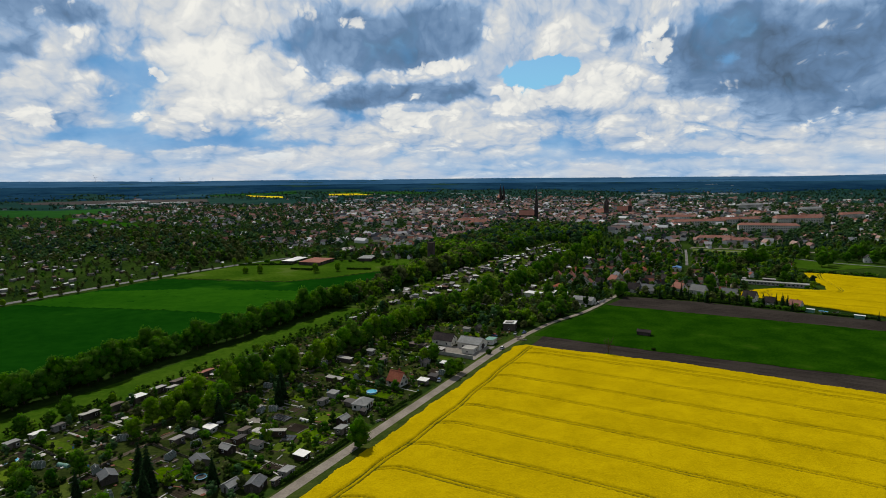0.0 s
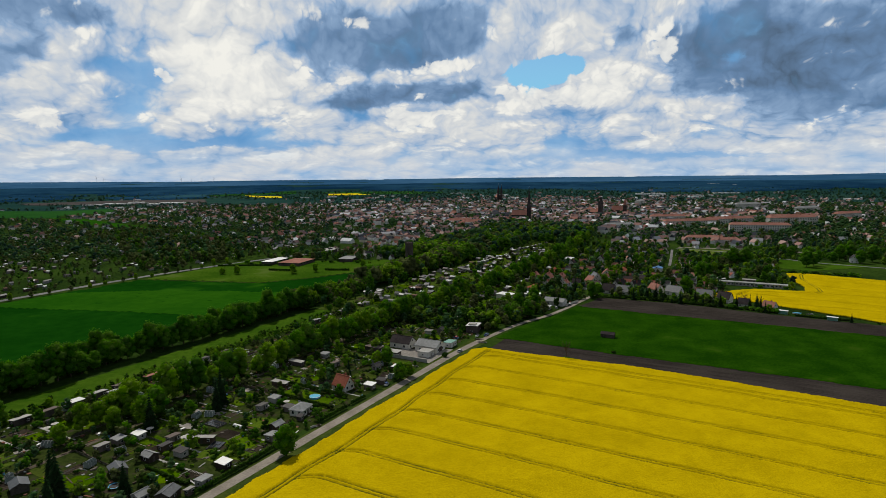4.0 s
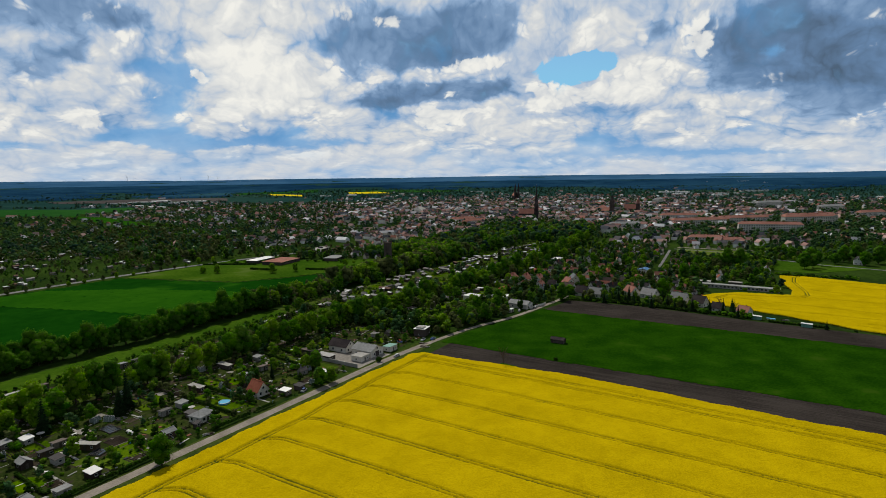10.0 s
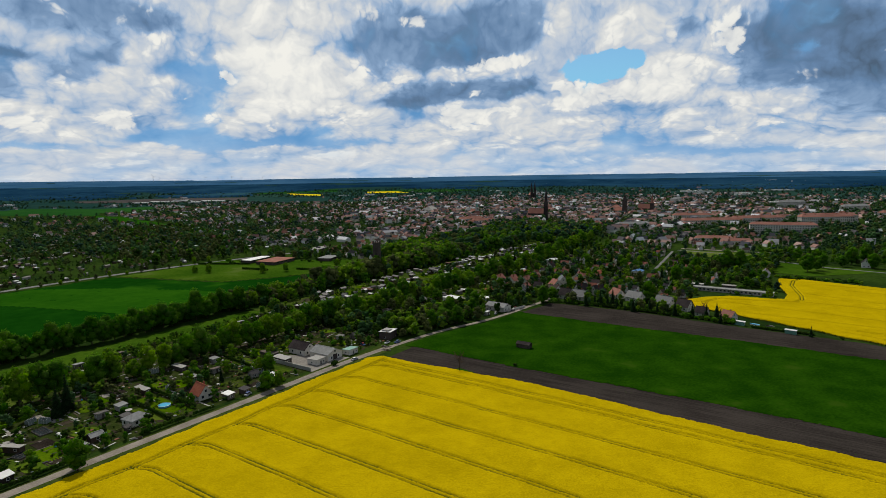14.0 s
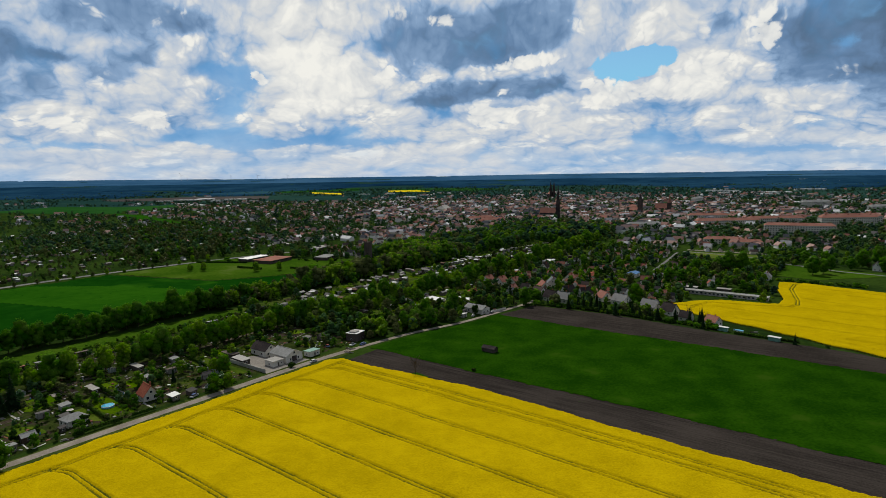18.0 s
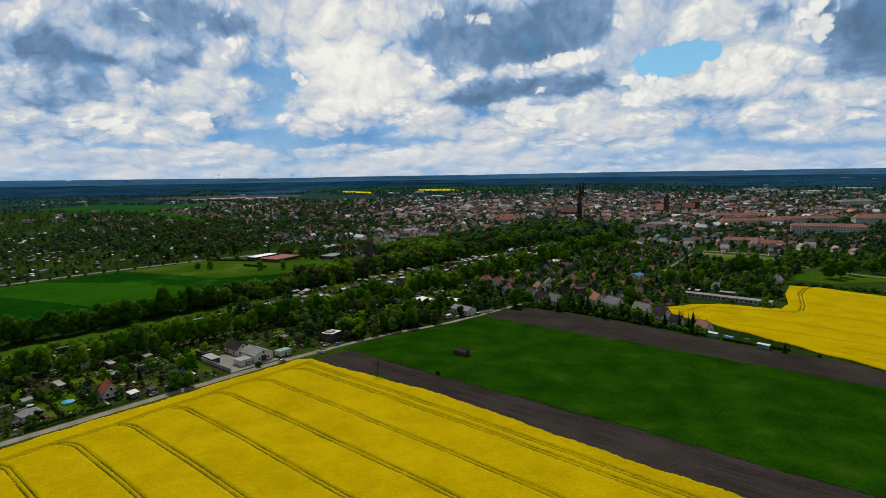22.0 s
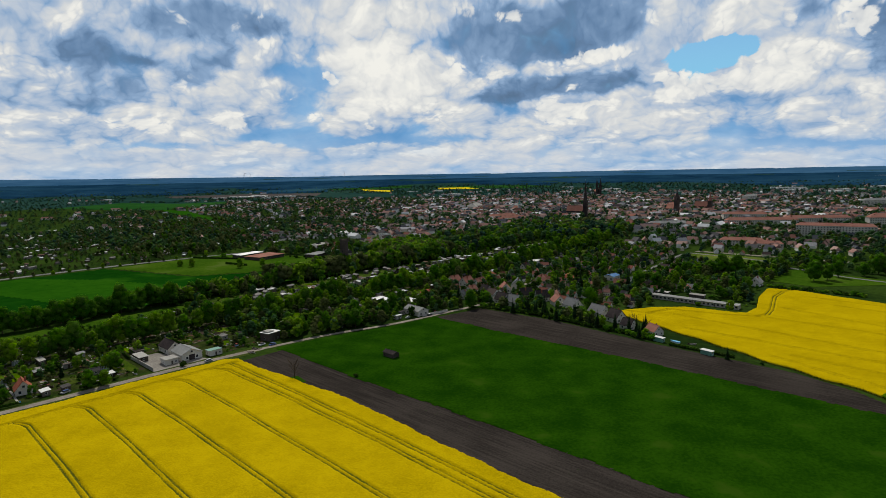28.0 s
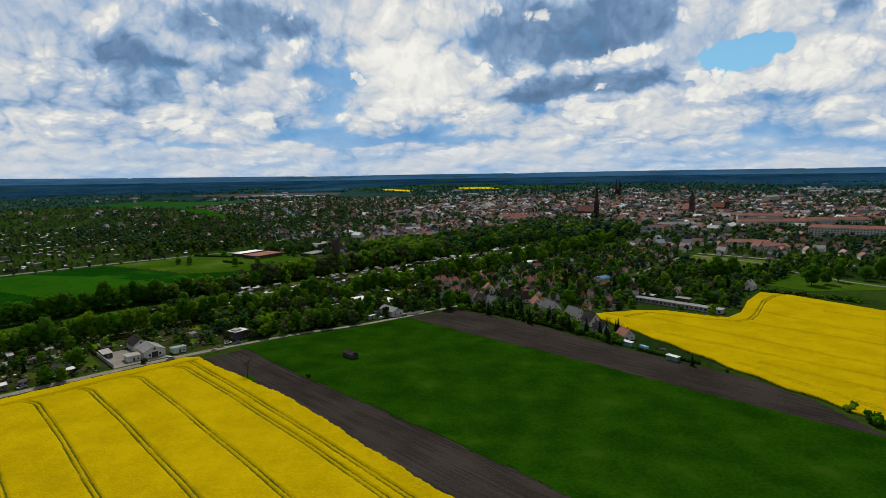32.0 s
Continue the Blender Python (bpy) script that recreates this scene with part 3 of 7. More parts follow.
        return me


def array_mesh(name, co, faces, mat, smooth=False):
    """Mesh from arrays: corners (n, 3), faces (m, 3) or (m, 4)."""
    me = bpy.data.meshes.new(name)
    k = faces.shape[1]
    me.vertices.add(len(co))
    me.vertices.foreach_set("co", np.ascontiguousarray(co, dtype=np.float32).ravel())
    me.loops.add(faces.size)
    me.loops.foreach_set("vertex_index", np.ascontiguousarray(faces, dtype=np.int32).ravel())
    me.polygons.add(len(faces))
    me.polygons.foreach_set("loop_start", np.arange(0, faces.size, k, dtype=np.int32))
    if smooth:
        me.polygons.foreach_set("use_smooth", np.ones(len(faces), dtype=bool))
    me.materials.append(mat)
    me.update(calc_edges=True)
    me.validate()
    return me


def thing(name, label, category, group="", m=None, kind=""):
    ob = tagged(new(name), label, category, group, kind)
    if m is not None:
        ob.matrix_basis = m
    return ob


def part(name, geo, mat, parent, label="", smooth=False):
    ob = new(name, geo.mesh(name, mat, smooth) if isinstance(geo, Geo) else geo)
    ob.parent = parent
    if label:
        ob["label"] = label
    return ob


USED = set()


def place(ob, m, label=""):
    """Set a thing that was built once at a new pose: first itself, then copies."""
    if ob.name in USED:
        ob = copy_thing(ob, m)
    else:
        USED.add(ob.name)
        ob.matrix_basis = m
    if label:
        ob["label"] = label
    return ob


def stuff(name, me, label, category, kind="stuff"):
    return tagged(new(name, me), label, category, kind=kind)


def sheet(name, ring, z, mat, label, category, kind="structure", edge=0.3):
    """Flat patch of ground with a shallow edge, ring in (d, n)."""
    g = Geo()
    pts = [P(d, n) for d, n in ring]
    g.prism([(p.x, p.y) for p in pts], z - edge, z)
    return tagged(new(name, g.mesh(name, mat)), label, category, kind=kind)


def ribbon(name, line, width, z, mat, label, category, thick=0.3):
    """Road along a line of (d, n) points, rounded off by resampling."""
    pts = [P(d, n) for d, n in line]
    fine = []
    for i in range(len(pts) - 1):
        p0, p1, p2, p3 = pts[max(0, i - 1)], pts[i], pts[i + 1], pts[min(len(pts) - 1, i + 2)]
        k = max(2, int((p2 - p1).length / 6))
        for j in range(k):
            t = j / k
            fine.append(0.5 * ((2 * p1) + (p2 - p0) * t + (2 * p0 - 5 * p1 + 4 * p2 - p3) * t * t + (3 * p1 - p0 - 3 * p2 + p3) * t ** 3))
    fine.append(pts[-1])
    g = Geo()
    ring = []
    for i, p in enumerate(fine):
        t = (fine[min(i + 1, len(fine) - 1)] - fine[max(i - 1, 0)]).normalized()
        s = Vector((t.y, -t.x, 0)) * (width / 2 + 0.25 * noise.noise(p * 0.2))
        ring.append((p - s, p + s))
    for a, b in ring:
        g.v += [(a.x, a.y, z - thick), (a.x, a.y, z), (b.x, b.y, z), (b.x, b.y, z - thick)]
    for i in range(len(ring) - 1):
        k = 4 * i
        g.f += [(k + 1, k + 2, k + 6, k + 5), (k, k + 1, k + 5, k + 4), (k + 2, k + 3, k + 7, k + 6)]
    return tagged(new(name, g.mesh(name, mat)), label, category, kind="structure")


# ground ----------------------------------------------------------------
def rise(x, y):
    """Height of the land: flat, and from far out curving up so that it ends at the height of the horizon."""
    r = math.hypot(x - 136, y - 50)
    az = math.atan2(x - 136, y - 50)
    k = max(0.0, min(1.0, (r - 2700) / 2150))
    lean = float(np.interp(math.degrees(az), [-62, -56, -45, -36, -24, 3, 28, 36, 45], [22, 16, 1, -5, -9, -10, -11, 2, 8]))
    return k * k * (88 + lean + 1.2 * math.sin(az * 7.0) + 0.8 * math.sin(az * 17 + 1))


def make_ground():
    radii = [0, 60, 140, 260, 420, 700, 1100, 1700, 2300, 2700, 2900, 3100, 3300, 3500, 3700, 3900, 4100, 4300, 4500, 4650, 4750, 4850, 4920]
    seg = 240
    co = [(136.0, 50.0, 0.0)]
    for r in radii[1:]:
        for i in range(seg):
            a = 6.28319 * i / seg
            x, y = 136 + r * math.sin(a), 50 + r * math.cos(a)
            co.append((x, y, rise(x, y)))
    f = [(0, 1 + (i + 1) % seg, 1 + i) for i in range(seg)]
    for k in range(len(radii) - 2):
        o = 1 + k * seg
        f += [(o + i, o + (i + 1) % seg, o + seg + (i + 1) % seg, o + seg + i) for i in range(seg)]
    g = Geo().add(co, f)
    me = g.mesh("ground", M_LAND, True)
    # rings beyond 2300 m take the colour with haze painted in
    me.materials.append(M_HAZED_PLAIN)
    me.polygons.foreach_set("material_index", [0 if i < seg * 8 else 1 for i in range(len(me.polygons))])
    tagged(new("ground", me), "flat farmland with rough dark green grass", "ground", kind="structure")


make_ground()


def make_crop(name, label, d0, d1, n0, n1, step, inside, ruts, mat, top=1.25, warp=None, step_d=None):
    """Standing crop: a bumpy canopy on the field grid, pressed down along the wheel ruts."""
    ds = np.arange(d0, d1 + 0.01, step_d or step)
    ns = np.arange(n0, n1 + 0.01, step)
    dd, nn = np.meshgrid(ds, ns)
    if warp:
        nn = nn + warp(dd, nn)
    rng = np.random.RandomState(5)
    z = top + rng.normal(0, 0.07, dd.shape) + 0.09 * np.sin(dd * 0.21 + nn * 0.13) * np.sin(nn * 0.17 - dd * 0.05)
    z -= 0.95 * np.clip(ruts(dd, nn), 0, 1)
    keep = inside(dd, nn)
    x = (dd * D.x + nn * NN.x) * U + rng.uniform(-0.1, 0.1, dd.shape)
    y = (dd * D.y + nn * NN.y) * U + rng.uniform(-0.1, 0.1, dd.shape)
    edge = keep.copy()
    edge[1:-1, 1:-1] = keep[1:-1, 1:-1] & keep[:-2, 1:-1] & keep[2:, 1:-1] & keep[1:-1, :-2] & keep[1:-1, 2:]
    edge[0], edge[-1], edge[:, 0], edge[:, -1] = False, False, False, False
    z = np.where(edge, z, 0.0)
    idx = np.arange(dd.size).reshape(dd.shape)
    q = keep[:-1, :-1] & keep[1:, :-1] & keep[:-1, 1:] & keep[1:, 1:]
    faces = np.stack([idx[:-1, :-1][q], idx[:-1, 1:][q], idx[1:, 1:][q], idx[1:, :-1][q]], axis=1)
    used = np.unique(faces)
    remap = np.zeros(dd.size, dtype=np.int64)
    remap[used] = np.arange(len(used))
    co = np.stack([x.ravel(), y.ravel(), z.ravel()], axis=1)[used]
    return stuff(name, array_mesh(name, co, remap[faces], mat), label, "crop field")


TRAMS = [20.9 + 17.05 * k for k in range(15)]       # wheel lines across the rape field
HEAD = -88.0                                       # headland wheel line beside the lane


def pair(dist, half=0.70, wide=0.32):
    """Two wheel ruts beside a line."""
    return np.exp(-((np.abs(dist) - half) / wide) ** 2)


def rape_ruts(d, n):
    wob = 0.5 * np.sin(d * 0.03 + n * 0.2) + 0.25 * np.sin(d * 0.11)
    sag = 0.00017 * np.maximum(0, d + 88) ** 2
    r = np.zeros_like(d)
    for k, t in enumerate(TRAMS):
        far = d - (HEAD + 9.0)
        bend = np.where(far < 0, (far ** 2) * -0.055, 0.0)
        r = np.maximum(r, pair(n - t - wob * 0.5 - bend + sag) * (d > HEAD + 0.5))
    r = np.maximum(r, pair(n - 264.1 - wob * 0.3 + sag) * (d > HEAD - 2))
    headline = HEAD + 0.8 * np.sin(n * 0.045) + 0.3 * np.sin(n * 0.21)
    r = np.maximum(r, pair(d - headline) * (n < 267))
    return r


def rape_edge(d):
    return 268.6 + 4.0 * np.exp(-((d + 20) / 45) ** 2) - 0.00006 * np.maximum(0, d + 60) ** 2 + 0.3 * np.sin(d * 0.19) + 0.2 * np.sin(d * 0.6) + 0.12 * np.sin(d * 1.7)


def rape_warp(d, n):
    """Draws the grid rows to the uneven upper edge of the field."""
    return (rape_edge(d) - 270.0) * np.clip((n - 220) / 50, 0, 1)


def rape_inside(d, n):
    lim = rape_edge(d) + 0.05
    lane = -96.5 + 0.4 * np.sin(n * 0.13) + 0.3 * np.sin(n * 0.47)
    cut = (d - lane) + (lim - n) > 5.0
    return (n < lim) & (d > lane) & cut


make_crop("rape_field", "yellow flowering rape field with dark wheel ruts", -99.2, 128, 103.95, 274, 0.41, rape_inside, rape_ruts, M_RAPE, warp=rape_warp)
make_crop("rape_field", "far end of the yellow rape field", 121.0, 290, 39.6, 274, 0.48, rape_inside, rape_ruts, M_RAPE, warp=rape_warp, step_d=3.0)
make_crop("rape_field", "near end of the yellow rape field", -99.2, 128.6, 39.6, 105.5, 0.48, rape_inside, rape_ruts, M_RAPE, step_d=0.9)

# the second rape field: left boundary runs in a curve round the barracks yard
R2_LOW = [(-8, 444), (-2, 442), (21, 433), (38, 426), (59, 417), (78, 408), (98, 400), (112, 395), (122, 391), (330, 330)]
R2_TOP = [(-6, 446), (8, 466), (14, 480), (47, 489), (50, 505), (44, 528), (39, 568), (55, 571), (102, 564), (330, 536)]


def interp(line, d):
    xs, ys = zip(*line)
    return np.interp(d, xs, ys)


def rape2_inside(d, n):
    low = interp(R2_LOW, d) + 0.8 * np.sin(d * 0.3)
    west = np.interp(n, [440, 449, 471, 481, 485, 487.5, 504, 533, 564], [-8, -8, 6, 18, 38, 48, 48.7, 42, 39])
    high = np.interp(d, [39, 54, 103, 330], [565, 568, 557, 510])
    return (n > low) & (n < high) & (d > west)


def rape2_ruts(d, n):
    r = np.zeros_like(d)
    for d0, n0, slope in ((60, 483, -.036), (20, 460.5, -.125), (33, 437, -.045), (84, 421.5, -.095), (78, 416, -.35), (58, 512, -.31), (80, 534, -.06), (62, 551, -.12)):
        r = np.maximum(r, pair(n - n0 - slope * (d - d0), .85, .4) * (d > d0) * .8)
    west = np.interp(n, [440, 451, 455, 470, 475.5, 481.5, 490, 503, 540, 559, 566], [-6, -6, 8, 14, 38, 55, 58, 57, 49.5, 49.5, 52])
    slope = np.clip(np.abs(np.gradient(west, axis=0) / .5), 1, 6)
    r = np.maximum(r, pair((d - west) / slope, .85, .4) * (n > 450))
    return r


make_crop("rape_field", "yellow flowering rape field beyond the ploughed strip", -10, 140, 376, 574, 0.5, rape2_inside, rape2_ruts, M_RAPE)
make_crop("rape_field", "far end of the second yellow rape field", 139, 230, 356, 574, 1.5, rape2_inside, rape2_ruts, M_RAPE)


def make_grid(name, ring_fn, d0, d1, n0, n1, step, mat, label, category, height, rough):
    """Uneven ground cover on the field grid."""
    ds, ns = np.arange(d0, d1 + 0.01, step), np.arange(n0, n1 + 0.01, step)
    dd, nn = np.meshgrid(ds, ns)
    rng = np.random.RandomState(3)
    keep = ring_fn(dd, nn)
    z = height + rng.normal(0, rough, dd.shape)
    idx = np.arange(dd.size).reshape(dd.shape)
    q = keep[:-1, :-1] & keep[1:, :-1] & keep[:-1, 1:] & keep[1:, 1:]
    faces = np.stack([idx[:-1, :-1][q], idx[:-1, 1:][q], idx[1:, 1:][q], idx[1:, :-1][q]], axis=1)
    used = np.unique(faces)
    remap = np.zeros(dd.size, dtype=np.int64)
    remap[used] = np.arange(len(used))
    co = np.stack([(dd * D.x + nn * NN.x).ravel() * U, (dd * D.y + nn * NN.y).ravel() * U, z.ravel()], axis=1)[used]
    return tagged(new(name, array_mesh(name, co, remap[faces], mat, True)), label, category, kind="structure")


def wav(d, a=1.0):
    return a * (0.8 * np.sin(d * 0.05) + 0.5 * np.sin(d * 0.21) + 0.3 * np.sin(d * 0.7))


make_grid("meadow", lambda d, n: (n > 288.5 + wav(d, .6)) & (n < 377.5 + wav(d, .7)) & (d > np.interp(n, [283, 319, 352, 395], [-97, -91.5, -82, -76.5])), -100, 330, 284, 382, 0.8, M_GRASS, "short green meadow between two ploughed strips", "meadow", 0.22, 0.05)
make_grid("ploughed_strip", lambda d, n: (n > 262) & (n < 289.5 + wav(d, .6)) & (d > -91 + wav(n, .6)), -95, 330, 260, 292, 0.7, M_SOIL, "bare dark brown ploughed strip beside the rape", "ploughed soil", 0.12, 0.05)
make_grid("ploughed_strip", lambda d, n: (n > 376 + wav(d, .7)) & (n < np.interp(d, [-80, -72, -24, 31, 90, 111, 137], [400, 409, 412, 405, 402, 394, 376])) & (d > np.interp(n, [376, 400], [-78, -73])), -84, 140, 372, 416, 0.7, M_SOIL, "bare dark brown ploughed strip below the village gardens", "ploughed soil", 0.14, 0.05)
make_grid("wheat_field", lambda d, n: (d > -424 + wav(n)) & (d < -238 + wav(n, 1.5)) & (n > 96) & (n < np.interp(d, [-424, -390, -322, -298, -262, -240], [318, 328, 349, 388, 480, 480])), -428, -232, 90, 486, 2.5, M_WHEAT, "deep green field of young wheat", "crop field", 0.35, 0.05)
make_grid("wheat_field", lambda d, n: (d > -422 + wav(n)) & (d < -240 + wav(n, 1.5)) & (n > np.interp(d, [-424, -372, -315, -259, -214], [206, 222, 241, 257, 275]) + wav(d, .8)) & (n < np.interp(d, [-424, -418, -378, -320, -259, -240], [258, 261.5, 288, 315, 338, 345]) + wav(d, .8)), -426, -234, 200, 350, 2.0, M_WHEAT2, "paler band of young wheat across the field", "crop field", 0.47, 0.05)
make_grid("meadow", lambda d, n: (d > -424) & (d < -262) & (n >= np.interp(d, [-424, -390, -322, -298, -262], [319, 329, 350, 389, 481])) & (n < np.interp(d, [-424, -300, -262], [425, 500, 520])), -428, -258, 310, 520, 2.5, M_MEADOW, "lighter rough meadow at the end of the wheat", "meadow", 0.25, 0.06)
make_grid("meadow", lambda d, n: (d > -222) & (d < -199) & (n > 20) & (n < 300), -224, -198, 20, 300, 1.5, M_MEADOW, "narrow light green grass strip between tree row and gardens", "meadow", 0.16, 0.05)
make_grid("garden_ground", lambda d, n: (d > -198.5 + wav(n, .5)) & (d < -106.5 + wav(n, .3)) & (n > 50) & (n < 300), -202, -104, 50, 300, 1.6, M_PLOT, "olive and brown garden ground between the plots", "garden", 0.055, 0.008)
make_grid("garden_ground", lambda d, n: (d > -222 + wav(n, .8)) & (d < np.interp(n, [300, 430, 700], [-112, -128, -134]) + wav(n, .8)) & (n >= 300) & (n < 700), -226, -104, 300, 700, 2.4, M_PLOTGREEN, "green garden ground of the northern plots", "garden", 0.05, 0.008)
make_grid("field", lambda d, n: (d > -424) & (d < -240) & (n > -60) & (n < 92 + wav(d)), -428, -238, -60, 96, 2.5, M_BED, "brown stubble field behind a hedge", "field", 0.2, 0.05)

make_grid("verge", lambda d, n: (d > -105.6 + wav(n, .25)) & (d < -95.6) & (n > 40) & (n < 283), -107, -95, 40, 283, 1.1, M_VERGE, "olive grass verge beside the gravel lane", "verge", 0.065, 0.01)

LANE = [(-103, 10), (-102.2, 60), (-102.1, 116), (-101.9, 168), (-101.8, 208), (-101.7, 250), (-101, 268), (-99.5, 285), (-94.8, 319), (-85.5, 352), (-80, 395), (-79, 425), (-92, 470), (-96, 540)]
ribbon("lane", LANE[7:], 3.5, 0.10, M_GRAVEL, "narrow gravel lane along the meadow", "lane")
ribbon("lane", LANE[:8], 4.5, 0.10, M_GRAVEL, "pale gravel farm lane with grassy verges", "lane")
ribbon("road", [(-437, -100), (-435, 120), (-434, 203), (-435, 329), (-420, 440), (-400, 520), (-370, 640)], 8.0, 0.14, M_ASPHALT, "pale asphalt country road on the edge of the wheat", "road")
ribbon("road", [(-50, 572), (-55, 620), (-59, 655), (-63, 690)], 3.0, 0.14, M_ASPHALT, "straight asphalt street in the village", "road")
ribbon("path", [(-160, 20), (-160, 120), (-161, 220), (-165, 330), (-150, 430)], 2.2, 0.09, M_DIRT, "narrow path between the garden plots", "path")


# trees -----------------------------------------------------------------
_b = bmesh.new()
bmesh.ops.create_icosphere(_b, subdivisions=1, radius=1.0)
ICO_V = np.array([v.co[:] for v in _b.verts])
ICO_F = np.array([[v.index for v in f.verts] for f in _b.faces])
_b.free()


OCT_V = np.array([(1, 0, 0), (0, 1, 0), (-1, 0, 0), (0, -1, 0), (0, 0, 1), (0, 0, -1)], dtype=float)
OCT_F = np.array([(0, 1, 4), (1, 2, 4), (2, 3, 4), (3, 0, 4), (1, 0, 5), (2, 1, 5), (3, 2, 5), (0, 3, 5)])


def clumps(rng, lobes, leaves, size, inner=0.8, coarse=False):
    """Crown: lobes (x, y, z, r) as rough cores with many small leaf clumps over them. Returns corners and triangles."""
    co, fa, k = [], [], 0
    for x, y, z, r in lobes:
        core = OCT_V * 1.15 if coarse else ICO_V
        v = core * (r * inner) * (1 + rng.normal(0, 0.14, (len(core), 1))) * np.array([1, 1, 0.85]) + np.array([x, y, z])
        co.append(v)
        fa.append((OCT_F if coarse else ICO_F) + k)
        k += len(v)
    w = np.array([l[3] ** 2 for l in lobes])
    pick = rng.choice(len(lobes), leaves, p=w / w.sum())
    L = np.array(lobes)[pick]
    u = rng.normal(0, 1, (leaves, 3))
    u[:, 2] += 0.25
    u /= np.linalg.norm(u, axis=1, keepdims=True)
    c = L[:, :3] + u * L[:, 3:4] * rng.uniform(0.72, 1.12, (leaves, 1)) * np.array([1, 1, 0.85])
    a = np.cross(u, rng.normal(0, 1, (leaves, 3)))
    a /= np.linalg.norm(a, axis=1, keepdims=True) + 1e-6
    b = np.cross(u, a) + u * rng.uniform(-0.7, 0.7, (leaves, 1))
    s = size * rng.uniform(0.55, 1.25, (leaves, 1))
    quad = np.stack([c - a * s, c - b * s * 0.7 + u * s * 0.25, c + a * s, c + b * s * 0.7 - u * s * 0.2], axis=1).reshape(-1, 3)
    i = k + np.arange(leaves) * 4
    co.append(quad)
    fa += [np.stack([i, i + 1, i + 2], axis=1), np.stack([i, i + 2, i + 3], axis=1)]
    return np.concatenate(co), np.concatenate(fa)


def broad_lobes(rng, h, w, base, n):
    out = []
    for i in range(n):
        t = (i + 0.5) / n
        z = base + (h - base) * (0.12 + 0.8 * t)
        prof = math.sin(math.pi * min(1, 0.18 + 0.78 * t)) ** 0.7
        a = i * 2.4 + rng.uniform(-0.4, 0.4)
        r = w * 0.5 * prof * rng.uniform(0.25, 0.72)
        out.append((math.cos(a) * r, math.sin(a) * r, z, w * rng.uniform(0.19, 0.29)))
    return out


def trunk_geo(rng, h, base, r):
    g = Geo()
    g.tube((0, 0, -0.2), (0.1, 0.05, base), r, r * 0.7)
    g.tube((0.1, 0.05, base * 0.98), (0.0, 0.1, h * 0.8), r * 0.68, r * 0.2)
    for i in range(5):
        a = i * 2.4 + rng.uniform(-.3, .3)
        z = base + (h - base) * 0.12 * i
        g.tube((0.05, 0.05, z), (math.cos(a) * h * 0.2, math.sin(a) * h * 0.2, z + h * 0.2), r * 0.42, r * 0.1, 5)
    return g


def make_tree(seed, h, w, mat, label, leaves=950, lobes=17, base=0.07, size=0.36, name="tree", bare=0.05):
    rng = np.random.RandomState(seed)
    t = thing(name, label, "tree", "garden and field trees")
    part("trunk", trunk_geo(rng, h, h * base, h * 0.022 + 0.05), M_BARK, t)
    co, fa = clumps(rng, broad_lobes(rng, h, w, h * base, lobes), leaves, size)
    part("crown", array_mesh("crown", co, fa, mat), mat, t)
    return t


def make_conifer(seed, h, w, label, name="conifer"):
    rng = np.random.RandomState(seed)
    t = thing(name, label, "conifer", "conifers")
    part("trunk", Geo().tube((0, 0, -0.2), (0, 0, h * 0.95), h * 0.02 + 0.05, 0.03), M_BARK, t)
    co, fa, k = [], [], 0
    tiers = 15
    for i in range(tiers):
        f = i / (tiers - 1)
        z = h * (0.06 + 0.90 * f)
        r = w * 0.5 * (1 - f) ** 0.85 + 0.12
        n = int(9 + 10 * (1 - f))
        for j in range(n):
            a = 6.2832 * (j + rng.uniform(0, 0.9)) / n
            rr = r * rng.uniform(0.72, 1.15)
            d = np.array([math.cos(a), math.sin(a), 0])
            s = np.array([-d[1], d[0], 0]) * rr * 0.30
            tip = d * rr + np.array([0, 0, z - rr * 0.38])
            root = np.array([0, 0, z + h * 0.035])
            mid = d * rr * 0.5 + np.array([0, 0, z - rr * 0.08])
            co.append(np.stack([root, mid - s, tip, mid + s]))
            fa += [[k, k + 1, k + 2], [k, k + 2, k + 3]]
            k += 4
    part("crown", array_mesh("crown", np.concatenate(co), np.array(fa), M_NEEDLE), M_NEEDLE, t)
    return t


def make_bare_tree(seed, h, label):
    rng = np.random.RandomState(seed)
    t = thing("tree", label, "tree", "garden and field trees")
    g = Geo()
    g.tube((0, 0, -0.2), (0, 0, h * 0.3), h * 0.025, h * 0.018)
    tips = []
    for i in range(9):
        a, z = i * 2.4, h * (0.25 + 0.05 * i)
        e = Vector((math.cos(a) * h * 0.27, math.sin(a) * h * 0.27, min(h, z + h * 0.36)))
        g.tube((0, 0, z), e, h * 0.011, h * 0.004, 5)
        tips.append((Vector((0, 0, z)), e))
    g.tube((0, 0, h * 0.3), (0, 0, h * 0.9), h * 0.018, h * 0.003)
    part("trunk", g, M_BARK, t)
    g = Geo()
    for s, e in tips:
        for j in range(16):
            p = s.lerp(e, rng.uniform(0.35, 1.0))
            q = p + Vector(rng.normal(0, 1, 3)) * h * 0.075 + Vector((0, 0, h * 0.04))
            g.tube(p, q, 0.035, 0.015, 3)
    part("twigs", g, M_BARK, t, "thin bare twigs")
    return t


